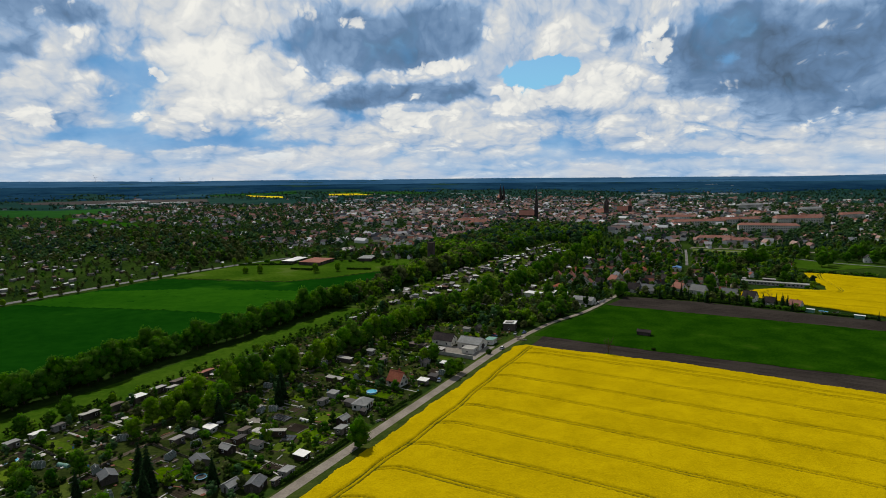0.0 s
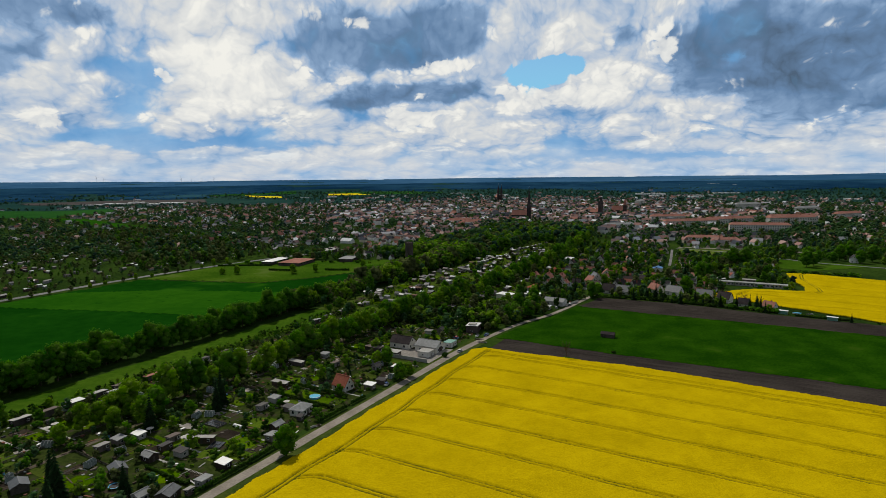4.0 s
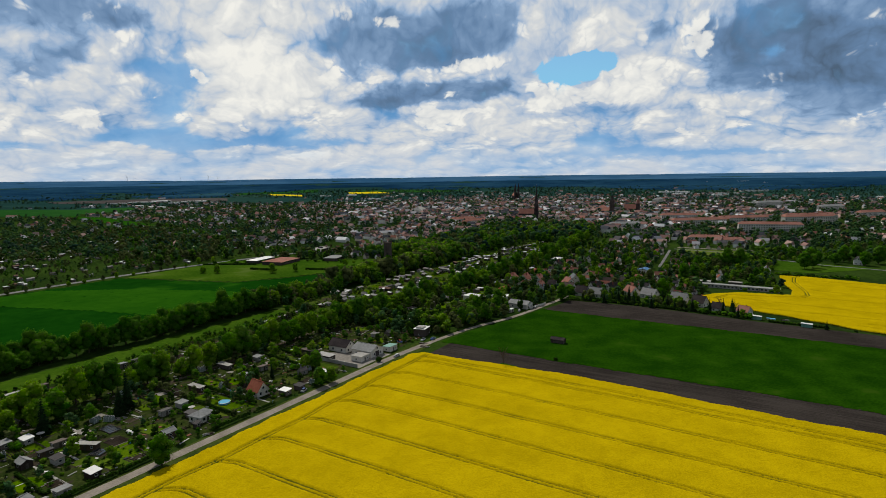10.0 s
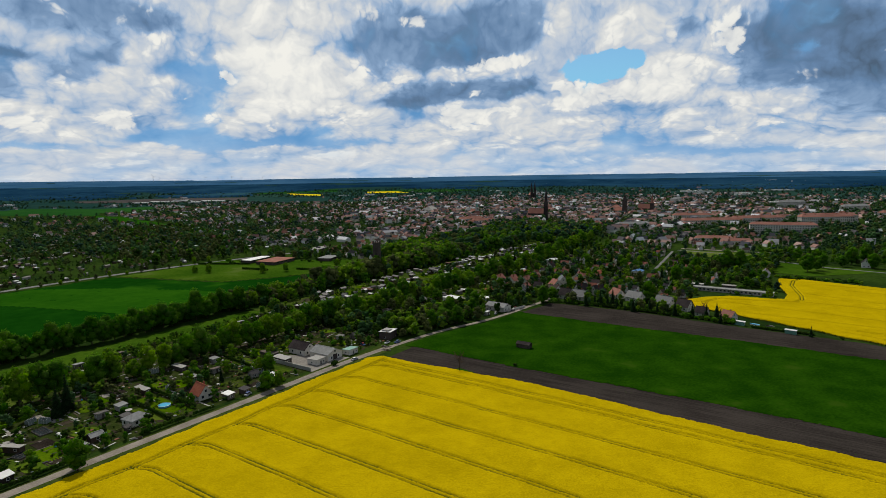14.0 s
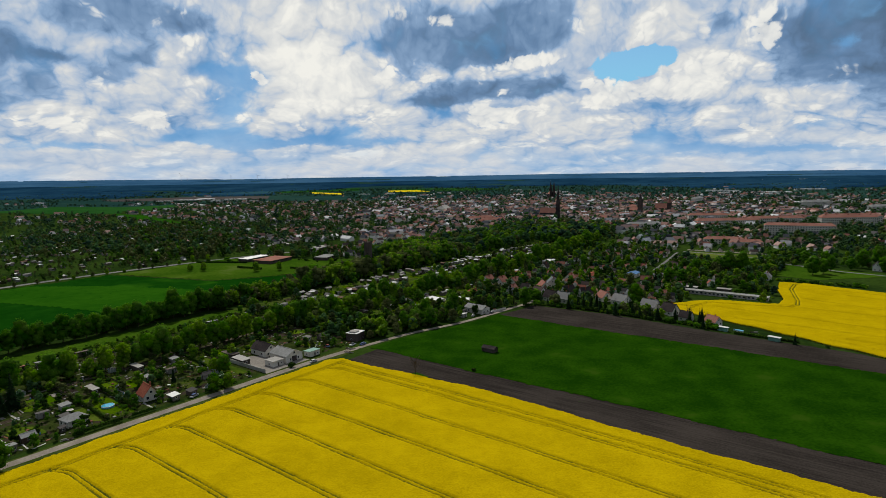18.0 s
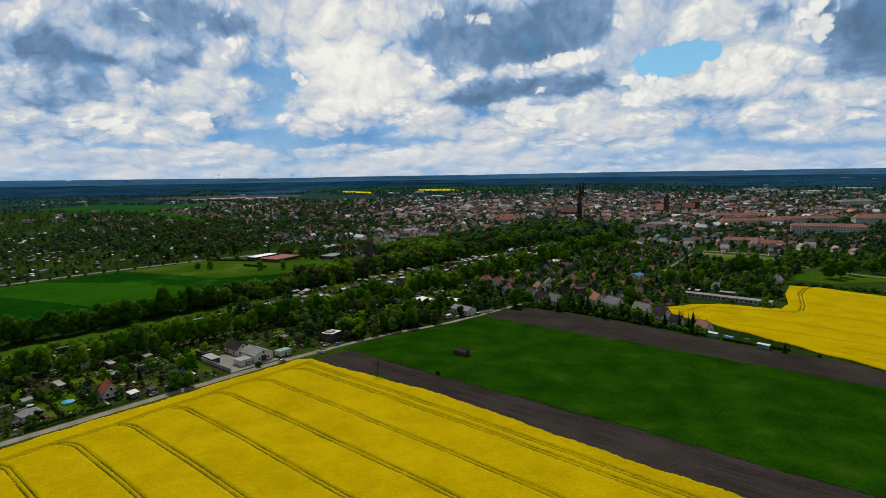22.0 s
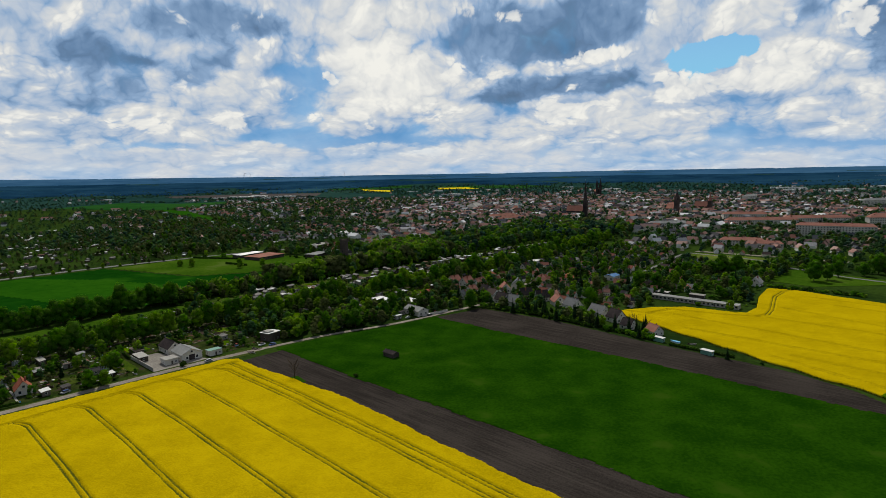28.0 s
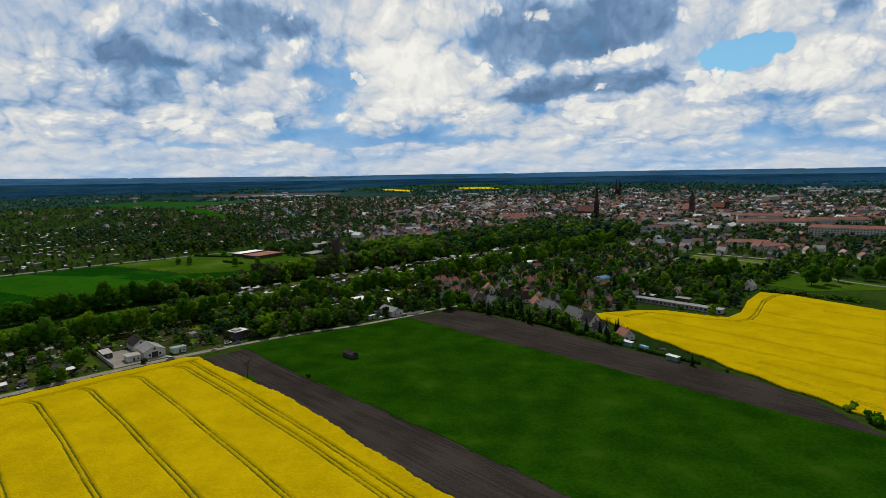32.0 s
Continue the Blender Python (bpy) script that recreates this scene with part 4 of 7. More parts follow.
def make_bush(seed, h, w, mat, label, name="bush"):
    rng = np.random.RandomState(seed)
    lob = [(rng.uniform(-.3, .3) * w, rng.uniform(-.3, .3) * w, h * rng.uniform(0.3, 0.66), w * rng.uniform(.2, .33)) for _ in range(7)]
    co, fa = clumps(rng, lob, 220, 0.3, 0.9)
    co[:, 2] = np.maximum(co[:, 2], -0.05)
    return tagged(new(name, array_mesh(name, co, fa, mat)), label, "bush", "bushes")


OAKS = [make_tree(1, 12, 9.5, M_LEAF, "broad green deciduous tree in full leaf"), make_tree(2, 14, 9, M_LEAF, "tall green deciduous tree in the tree row"),
        make_tree(3, 10, 8.5, M_LEAF, "round-headed dark green tree"), make_tree(9, 13, 10, M_LEAF, "wide spreading green tree", leaves=1100, lobes=20)]
LIMES = [make_tree(4, 10, 7.5, M_LEAF2, "fresh yellow-green tree in spring leaf"), make_tree(5, 12, 8.5, M_LEAF2, "light green tree with a lumpy crown"), make_tree(6, 8, 7, M_LEAF2, "small fresh green garden tree", leaves=600)]
DULLS = [make_tree(7, 9, 7, M_LEAF3, "half-leafed brownish green tree", leaves=600, lobes=12), make_tree(8, 12, 8, M_LEAF3, "thin olive-brown tree coming into leaf", leaves=680, lobes=13)]
SMALLS = [make_tree(21, 5, 4.2, M_LEAF2, "small fruit tree on a lawn", leaves=260, lobes=8, size=.32, name="fruit_tree"), make_tree(22, 4.5, 4, M_LEAF, "low round fruit tree", leaves=260, lobes=8, size=.32, name="fruit_tree")]
FIRS = [make_conifer(31, 16, 7.0, "tall dark green spruce in a garden"), make_conifer(32, 12, 5.8, "dark pointed spruce among garden trees"), make_conifer(33, 8, 3.2, "slim dark thuja conifer")]
BUSHES = [make_bush(41, 2.6, 3.4, M_HEDGE, "dark green rounded garden bush"), make_bush(42, 2.0, 2.6, M_LEAF2, "light green garden bush"), make_bush(43, 3.2, 4.0, M_LEAF, "dense green bush at a garden edge")]
BARE = make_bare_tree(51, 9, "bare brown tree with thin twigs on the field edge")


def tree_at(kind, d, n, s=1.0, z=0.0):
    t = rnd.choice(kind)
    first = t.name not in USED
    k = 1.0 if first else U * s * rnd.uniform(0.85, 1.18)
    return place(t, at(d, n, z, rnd.uniform(0, 360), k, k * (1.0 if first else rnd.uniform(0.88, 1.15))))


def tree_stuff(name, spots, mats, label, leaves=46, size=0.8, lob=7, seed=1, squash=1.0):
    """Many trees far off, joined by kind of leaf: spots (d, n, height)."""
    rng = np.random.RandomState(seed)
    protos = [clumps(rng, broad_lobes(rng, 1.0, 0.85, 0.12, lob), leaves, size * 0.11, 0.85, leaves < 60) for _ in range(5)]
    for j, mat in enumerate(mats):
        co, fa, k = [], [], 0
        for i, (d, n, h) in enumerate(spots):
            h *= U
            if i % len(mats) != j:
                continue
            v, f = protos[rng.randint(5)]
            a = rng.uniform(0, 6.28)
            c, s = math.cos(a), math.sin(a)
            p = P(d, n)
            q = v * np.array([h * rng.uniform(.8, 1.2), h * rng.uniform(.8, 1.2), h * squash])
            co.append(np.stack([q[:, 0] * c - q[:, 1] * s + p.x, q[:, 0] * s + q[:, 1] * c + p.y, q[:, 2] - 0.03 * h + rise(p.x, p.y)], axis=1))
            fa.append(f + k)
            k += len(v)
        if co:
            stuff(name, array_mesh(name, np.concatenate(co), np.concatenate(fa), mat), label, "trees")


class Spacing:
    """Keeps trees of one planting apart."""

    def __init__(self, gap):
        self.gap, self.cells = gap, {}

    def ok(self, d, n):
        i, j = int(d // self.gap), int(n // self.gap)
        for a in (i - 1, i, i + 1):
            for b in (j - 1, j, j + 1):
                for x, y in self.cells.get((a, b), ()):
                    if (x - d) ** 2 + (y - n) ** 2 < self.gap ** 2:
                        return False
        self.cells.setdefault((i, j), []).append((d, n))
        return True


def scatter(n, d0, d1, n0, n1, h0, h1, test=None, rr=rnd):
    out = []
    while len(out) < n:
        d, m = rr.uniform(d0, d1), rr.uniform(n0, n1)
        if test is None or test(d, m):
            out.append((d, m, rr.uniform(h0, h1)))
    return out


# tree row between the wheat and the grass strip
n = 30.0
while n < 300:
    tree_at(OAKS, -230 + rnd.uniform(-2, 2), n, 0.98)
    if rnd.random() < 0.8:
        tree_at(OAKS, -238 + rnd.uniform(-2, 2), n + rnd.uniform(-2, 3), 0.85)
    n += rnd.uniform(4.6, 6.0)
# tree row in the middle of the gardens
n = 128.0
while n < 760:
    d = float(np.interp(n, [128, 160, 200, 300, 400, 540, 700, 780], [-171, -170, -163.5, -159.5, -150, -147, -164, -177]))
    tree_at(LIMES + LIMES + OAKS, d + rnd.uniform(-1.5, 1.5), n, 0.98)
    n += rnd.uniform(5.2, 7.0)


# buildings -------------------------------------------------------------
def window(parent, x, y, z, w, h, face, mat=None):
    """Recessed-looking pane with a pale frame, standing a little proud of the wall. face: 0 -y, 1 +x, 2 +y, 3 -x."""
    a = face * math.pi / 2
    g = Geo()
    for x0, z0, x1, z1 in ((-w / 2 - .08, -.08, w / 2 + .08, 0), (-w / 2 - .08, h, w / 2 + .08, h + .08), (-w / 2 - .08, 0, -w / 2, h), (w / 2, 0, w / 2 + .08, h)):
        g.box(x0, -0.05, z0, x1, 0.03, z1)
    f = part("window", g, M_WHITE, parent)
    f.matrix_basis = Matrix.Translation((x, y, z)) @ Matrix.Rotation(a, 4, "Z")
    p = part("pane", Geo().box(-w / 2, -0.02, 0, w / 2, 0.03, h), M_PANE, f, "dark window glass")
    return f


def make_house(name, label, w, l, h, rh, wall, roof, hip=False, panes=True, chimney=True, dormer=False, category="house", group="village houses"):
    t = thing(name, label, category, group)
    g = Geo()
    if hip:
        g.box(-w / 2, -l / 2, -0.2, w / 2, l / 2, h)
        r = Geo().hip_roof(w, l, h, rh)
    else:
        g.gable_wall(w, l, h, rh)
        r = Geo().gable_roof(w, l, h, rh)
    part("wall", g, wall, t)
    ro = part("roof", r, roof, t)
    if chimney:
        part("chimney", Geo().box(w * .12, -l * .1, h + rh * .4, w * .12 + .7, -l * .1 + .7, h + rh + 0.9), M_REDBRICK, ro, "brick chimney")
    if dormer:
        g = Geo().box(w * .18, -1.2, h, w * .44, 1.2, h + rh * .62)
        part("dormer", g, wall, ro)
    if panes:
        for s in (-1, 1):
            window(t, s * w * .24, -l / 2, 0.9, 1.1, 1.3, 0)
            window(t, s * w * .24, l / 2, 0.9, 1.1, 1.3, 2)
            window(t, w / 2, s * l * .25, 0.9, 1.2, 1.3, 1)
            window(t, -w / 2, s * l * .25, 0.9, 1.2, 1.3, 3)
        if not hip:
            window(t, 0, -l / 2, h + rh * .22, 1.1, 1.1, 0)
            window(t, 0, l / 2, h + rh * .22, 1.1, 1.1, 2)
    part("door", Geo().box(w / 2 - .05, -.5, 0, w / 2 + .06, .5, 2.05), M_PLANK, t, "dark wooden door")
    return t


def make_hut(name, label, w, l, h, slope, wall, roof, porch=False, category="garden hut"):
    """Garden hut with a lean-to or shallow roof, door and window."""
    t = thing(name, label, category, "garden huts")
    if category.startswith("garden"):
        w, l, h = w * .84, l * .84, h * .95
    g = Geo()
    a, b = w / 2, l / 2
    c = [(-a, -b, -.1), (a, -b, -.1), (a, b, -.1), (-a, b, -.1), (-a, -b, h), (a, -b, h + slope), (a, b, h + slope), (-a, b, h)]
    g.add(c, [(3, 2, 1, 0), (4, 5, 6, 7), (0, 1, 5, 4), (1, 2, 6, 5), (2, 3, 7, 6), (3, 0, 4, 7)])
    part("wall", g, wall, t)
    o, th = 0.35, 0.14
    k = slope / w
    c = [(-a - o, -b - o, h - o * k + .02), (a + o, -b - o, h + slope + o * k + .02), (a + o, b + o, h + slope + o * k + .02), (-a - o, b + o, h - o * k + .02)]
    c += [(x, y, z + th) for x, y, z in c]
    part("roof", Geo().add(c, [(3, 2, 1, 0), (4, 5, 6, 7), (0, 1, 5, 4), (1, 2, 6, 5), (2, 3, 7, 6), (3, 0, 4, 7)]), roof, t)
    part("door", Geo().box(a - .03, -.45, 0, a + .05, .45, 1.95), M_PLANK, t)
    window(t, a, b * .6, 0.9, 0.9, 0.8, 1)
    window(t, 0, -b, 0.9, 0.9, 0.8, 0)
    if porch:
        part("porch_roof", Geo().box(a, -b, h - .25, a + 2.2, b, h - .13), roof, t)
        for y in (-b + .15, b - .15):
            part("post", Geo().box(a + 2.0, y - .06, -.1, a + 2.12, y + .06, h - .25), M_PLANK, t)
    return t


def make_gable_hut(label, w, l, h, rh, wall, roof):
    t = thing("garden_hut", label, "garden hut", "garden huts")
    w, l = w * .84, l * .84
    part("wall", Geo().gable_wall(w, l, h, rh), wall, t)
    part("roof", Geo().gable_roof(w, l, h, rh, .3, .1), roof, t)
    part("door", Geo().box(-.45, -l / 2 - .05, 0, .45, -l / 2 + .03, 1.95), M_PLANK, t)
    window(t, w / 2, 0, 0.9, 0.9, 0.8, 1)
    window(t, -w / 2, 0, 0.9, 0.9, 0.8, 3)
    return t


HUTS = [make_hut("garden_hut", "small flat-roofed garden hut with roofing felt", 3.6, 5.2, 2.2, .35, M_SHEDWALL, M_FELT),
        make_hut("garden_hut", "long low garden hut with a porch", 3.4, 6.5, 2.2, .3, M_SHEDWALL, M_FELT, True),
        make_hut("garden_hut", "pale flat-roofed summer house", 4.2, 5.0, 2.4, .3, M_SHEDWALL, M_GREY),
        make_hut("garden_shed", "tiny tool shed with a sloping felt roof", 2.2, 2.8, 1.9, .4, M_PLANK, M_FELT, category="garden shed"),
        make_gable_hut("small gabled garden hut with a felt roof", 4.0, 5.0, 2.2, 1.2, M_SHEDWALL, M_FELT),
        make_gable_hut("garden hut with a grey fibre-cement gable roof", 4.6, 5.8, 2.3, 1.0, M_SHEDWALL, M_GREY)]
WHITEHUT = make_hut("garden_hut", "garden hut with a bright white sheet roof", 4.0, 5.5, 2.3, .3, M_SHEDWALL, M_WHITE)
HOUSES = [make_house("house", "small house with a tiled gable roof in a garden", 8, 10, 3.2, 4.0, M_WALL, M_ROOF),
          make_house("house", "one-and-a-half-storey house with a steep tiled roof", 8.5, 9.5, 3.6, 4.6, M_WALL, M_ROOF, dormer=True),
          make_house("house", "bungalow with a hipped tiled roof", 10, 11, 3.0, 3.0, M_WALL, M_ROOF, hip=True),
          make_house("house", "two-storey house with a tiled roof", 9, 11, 5.6, 4.2, M_WALL, M_ROOF)]


def make_mid_house(label, w, l, h, rh):
    t = thing("town_house", label, "house", "town houses")
    part("wall", Geo().gable_wall(w, l, h, rh), M_WALL, t)
    part("roof", Geo().gable_roof(w, l, h, rh, .4, .2), M_ROOF, t)
    g = Geo()
    for s in (-1, 1):
        for i in range(3):
            y = (i - 1) * l * .3
            g.box(s * (w / 2) - .04, y - .5, 1.0, s * (w / 2) + .04, y + .5, 2.3)
    tagged(part("glazing", g, M_PANE, t), kind="stuff")
    return t


MIDS = [make_mid_house("plain town house with a red tiled roof", 8, 10, 4.2, 4.2), make_mid_house("narrow town house with a steep roof", 7, 9, 5.0, 4.2), make_mid_house("long two-storey town house with many windows", 8, 15, 5.5, 4.2)]


def house_stuff(name, spots, label):
    """Roofs and walls of a far quarter: spots (d, n, width, length, eaves, roof, turn)."""
    wv, rv = Geo(), Geo()
    for d, n, w, l, h, rh, turn in spots:
        p = P(d, n)
        m = at(d, n, rise(p.x, p.y), turn)
        g = Geo().gable_wall(w, l, h, rh)
        wv.add([tuple(m @ Vector(c)) for c in g.v], g.f)
        a, b = w / 2 + .4, l / 2 + .4
        c = [(0, -b, h + rh + .3), (a, -b, h - .1), (a, b, h - .1), (0, b, h + rh + .3), (-a, -b, h - .1), (-a, b, h - .1)]
        rv.add([tuple(m @ Vector(q)) for q in c], [(0, 1, 2, 3), (4, 0, 3, 5), (1, 0, 4), (3, 2, 5)])
    stuff(name, wv.mesh("town_walls", M_WALLS), label + ", rendered walls", "houses")
    stuff(name, rv.mesh("town_roofs", M_ROOFS), label + ", tiled roofs", "houses")


# garden colony ---------------------------------------------------------
TAKEN = []


def free(d, n, r):
    return all((d - a) ** 2 + (n - b) ** 2 > (r + c) ** 2 for a, b, c in TAKEN)


def take(d, n, r):
    TAKEN.append((d, n, r))


def hut(kind, d, n, turn, r=3.0, k=1.0):
    take(d, n, r)
    return place(kind, at(d, n, 0.02, turn, k))


FLAT, PORCH, PALE, TOOL, GAB, GABGREY = HUTS
LONGHUT = make_hut("garden_hut", "long pale garden hut with a rounded light roof", 3.0, 10.5, 2.3, .2, M_SHEDWALL, M_CONCRETE)
DARKHUT = make_gable_hut("broad dark wooden hut with a grey felt roof", 6.0, 7.0, 2.3, 1.1, M_PLANK, M_SLATE)
ROWHUT = make_hut("garden_hut", "dark low hut in a row along the grass strip", 4.6, 8.0, 2.3, .5, M_PLANK, M_FELT)
PINKHUT = make_hut("garden_hut", "long hut with a faded reddish roof", 4.2, 9.0, 2.2, .4, M_SHEDWALL, M_PINKTILE)
BIGWHITE = make_hut("garden_hut", "hut with a large bright white flat roof", 6.0, 7.0, 2.6, .25, M_PLANK, M_WHITE)
for kind, d, n, turn in [(WHITEHUT, -110.7, 132.5, 90), (GABGREY, -133.6, 125.4, 90), (FLAT, -135.4, 131.8, 0), (FLAT, -127.8, 131.5, 90),
                         (LONGHUT, -129.3, 140.5, -62), (GABGREY, -115.7, 158.2, 0), (PALE, -111.5, 152.0, 0), (FLAT, -122.8, 171.4, 90),
                         (PALE, -133.5, 175.2, 90), (FLAT, -132.4, 168.0, 0), (LONGHUT, -143.4, 188.3, 90), (PALE, -138.3, 206.2, 90),
                         (WHITEHUT, -110.3, 202.4, 90), (FLAT, -109.3, 208.8, 90), (DARKHUT, -110.6, 114.6, 20), (GABGREY, -115.9, 111.0, 0)]:
    hut(kind, d, n, turn)
for kind, d, n, turn in [(TOOL, -107.2, 118.4, 0), (PALE, -107.9, 123.4, 0), (TOOL, -113.8, 167.2, 90), (PALE, -195.2, 97.0, 0),
                         (PALE, -194.4, 90.0, 0), (WHITEHUT, -195.4, 104.4, 0), (FLAT, -196.0, 111.0, 0), (ROWHUT, -196.6, 121.5, 0),
                         (ROWHUT, -195.6, 130.0, 0), (BIGWHITE, -195.6, 139.0, 0), (ROWHUT, -197.0, 148.0, 0), (FLAT, -193.2, 151.6, 0),
                         (ROWHUT, -197.4, 157.5, 0), (TOOL, -186.8, 125.8, 0), (TOOL, -178.3, 124.3, 90), (TOOL, -187.3, 143.6, 0)]:
    hut(kind, d, n, turn)
for kind, d, n, turn in [(TOOL, -181.3, 146.6, 90), (FLAT, -167.9, 136.4, 90), (PALE, -152.2, 127.8, 90), (WHITEHUT, -150.0, 133.0, 90),
                         (FLAT, -152.4, 122.6, 0), (DARKHUT, -134.4, 116.3, 70), (DARKHUT, -149.5, 98.7, 70), (FLAT, -138.6, 136.9, 0),
                         (PINKHUT, -196.8, 170.5, 0), (PINKHUT, -196.4, 180.0, 0), (PALE, -195.8, 189.0, 0), (FLAT, -196.5, 196.0, 0),
                         (ROWHUT, -197.0, 206.0, 0), (PALE, -152.0, 225.2, 90), (LONGHUT, -155.8, 211.0, 90), (FLAT, -139.6, 217.3, 0)]:
    hut(kind, d, n, turn)
for kind, d, n, turn in [(FLAT, -129.4, 281.0, 90), (GAB, -125.2, 286.5, 0), (ROWHUT, -198.0, 272.2, 0), (ROWHUT, -199.0, 285.0, 0),
                         (ROWHUT, -200.5, 303.2, 0), (PALE, -198.9, 344.6, 90), (WHITEHUT, -112.5, 225.0, 90), (GAB, -121.0, 222.0, 0),
                         (PALE, -111.8, 377.7, 90), (FLAT, -97.0, 369.7, 0), (PALE, -109.4, 361.4, 90), (WHITEHUT, -92.0, 362.0, 0),
                         (PALE, -110.0, 352.0, 0), (FLAT, -121.0, 340.0, 90), (GABGREY, -118.0, 318.0, 0), (FLAT, -112.0, 330.0, 0)]:
    hut(kind, d, n, turn)

RED_HOUSE = make_house("garden_house", "small house with a bright red tiled roof and a cream gable", 6.6, 8.0, 2.6, 4.0, M_RENDER, M_REDTILE, chimney=True)
place(RED_HOUSE, at(-119.3, 197.5, 0, 84))
take(-119.3, 197, 5)
HIP = make_house("bungalow", "pale bungalow with a grey hipped roof", 6.5, 8.0, 2.8, 1.8, M_RENDER, M_GREY, hip=True, chimney=False)
place(HIP, at(-117.6, 172.0, 0, 8))
take(-117.6, 172, 5)


def make_pool(label, r, d, n):
    t = thing("pool", label, "pool", "garden pools", at(d, n))
    ring = [(math.cos(i * 6.2832 / 20) * r, math.sin(i * 6.2832 / 20) * r) for i in range(20)]
    part("pool_wall", Geo().prism(ring, -.05, .85), M_LINER, t)
    part("water", Geo().prism([(x * .93, y * .93) for x, y in ring], .84, .88), M_WATER, t)
    g = Geo()
    for i in range(20):
        a, b = ring[i], ring[(i + 1) % 20]
        g.tube((*a, .9), (*b, .9), .09, .09, 5)
    part("rim", g, M_WHITE, t)
    take(d, n, r)


make_pool("round blue garden pool with clear water", 2.6, -122.9, 185.0)
make_pool("small round pool with a blue wall", 2.2, -184.5, 91.9)


def make_trampoline(d, n):
    t = thing("trampoline", "round trampoline with a pale blue edge pad", "trampoline", "", at(d, n))
    g = Geo()
    for i in range(16):
        a, b = i * .3927, (i + 1) * .3927
        g.tube((math.cos(a) * 1.9, math.sin(a) * 1.9, .75), (math.cos(b) * 1.9, math.sin(b) * 1.9, .75), .17, .17, 5)
    part("edge_pad", g, M_LINER, t)
    part("mat", Geo().prism([(math.cos(i * .3927) * 1.75, math.sin(i * .3927) * 1.75) for i in range(16)], .70, .73), M_TYRE, t)
    for i in range(6):
        a = i * 1.0472
        part("leg", Geo().tube((math.cos(a) * 1.85, math.sin(a) * 1.85, -.02), (math.cos(a) * 1.85, math.sin(a) * 1.85, .75), .04, .04, 5), M_METAL, t)
    take(d, n, 2)


make_trampoline(-127.7, 111.2)


def make_tunnel(label, w, l, mat, m):
    """Arched foil tunnel with hoops."""
    t = thing("polytunnel", label, "greenhouse", "", m)
    g = Geo()
    k = 8
    pts = [(-math.cos(i * math.pi / k) * w / 2, math.sin(i * math.pi / k) * w * .55) for i in range(k + 1)]
    c = [(x, -l / 2, z) for x, z in pts] + [(x, l / 2, z) for x, z in pts]
    f = [(i, i + 1, k + 2 + i, k + 1 + i) for i in range(k)] + [tuple(range(k, -1, -1)), tuple(range(k + 1, 2 * k + 2))]
    part("cover", Geo().add(c, f), mat, t)
    for j in range(4):
        y = -l / 2 + l * j / 3
        g = Geo()
        for i in range(k):
            g.tube((pts[i][0] * 1.02, y, pts[i][1] * 1.02), (pts[i + 1][0] * 1.02, y, pts[i + 1][1] * 1.02), .03, .03, 4)
        part("hoop", g, M_METAL, t)
    return t


make_tunnel("low pale green foil tunnel in a bed", 2.0, 5.0, M_GREENROOF, at(-168.9, 97.8, 0, 100))
make_tunnel("white rounded tank like a foil tunnel beside cold frames", 1.9, 4.4, M_WHITE, at(-128.4, 153.6, 0, 90))
take(-128.4, 153.6, 2.5)


def make_frames(label, cols, rows, m):
    """Cold frames: plank boxes with glass lights."""
    t = thing("cold_frame", label, "cold frame", "", m)
    w, l = cols * 1.6, rows * 2.4
    g = Geo()
    for i in range(cols + 1):
        g.box(i * 1.6 - w / 2 - .05, -l / 2, 0, i * 1.6 - w / 2 + .05, l / 2, .55)
    for j in range(rows + 1):
        g.box(-w / 2, j * 2.4 - l / 2 - .05, 0, w / 2, j * 2.4 - l / 2 + .05, .5)
    part("planks", g, M_PLANK, t)
    for i in range(cols):
        for j in range(rows):
            x, y = (i + .5) * 1.6 - w / 2, (j + .5) * 2.4 - l / 2
            part("pane", Geo().box(x - .72, y - 1.1, .42, x + .72, y + 1.1, .45), M_PANE, t)
    return t


make_frames("dark cold frames with glass lights", 5, 2, at(-136.8, 151.6, 0, 0))
take(-136.8, 151.6, 5)
make_frames("low bed frames with dark glass", 3, 2, at(-123.6, 141.0, 0, 20))
take(-123.6, 141.0, 3)


def make_car(label, m):
    t = thing("car", label, "car", "parked cars", m)
    g = Geo().box(-.85, -2.1, .32, .85, 2.1, .86, .06)
    body = part("body", g, M_CAR, t)
    part("cabin", Geo().box(-.76, -1.3, .86, .76, 1.2, 1.42, .22), M_PANE, t, "dark glazed cabin")
    part("car_roof", Geo().box(-.56, -1.08, 1.42, .56, .98, 1.47), M_CAR, t)
    for x in (-.8, .8):
        for y in (-1.35, 1.3):
            w = part("wheel", Geo().tube((x - .1, y, .32), (x + .1, y, .32), .32, .32, 12), M_TYRE, t)
            part("rim", Geo().tube((x - .12, y, .32), (x + .12, y, .32), .18, .18, 8), M_METAL, w)
    for x in (-.55, .55):
        part("headlight", Geo().box(x - .18, 2.05, .6, x + .18, 2.12, .75), M_WHITE, t)
    return t


CAR = make_car("parked car on a garden drive", at(-106.3, 208.0, .05, 20))
USED.add(CAR.name)
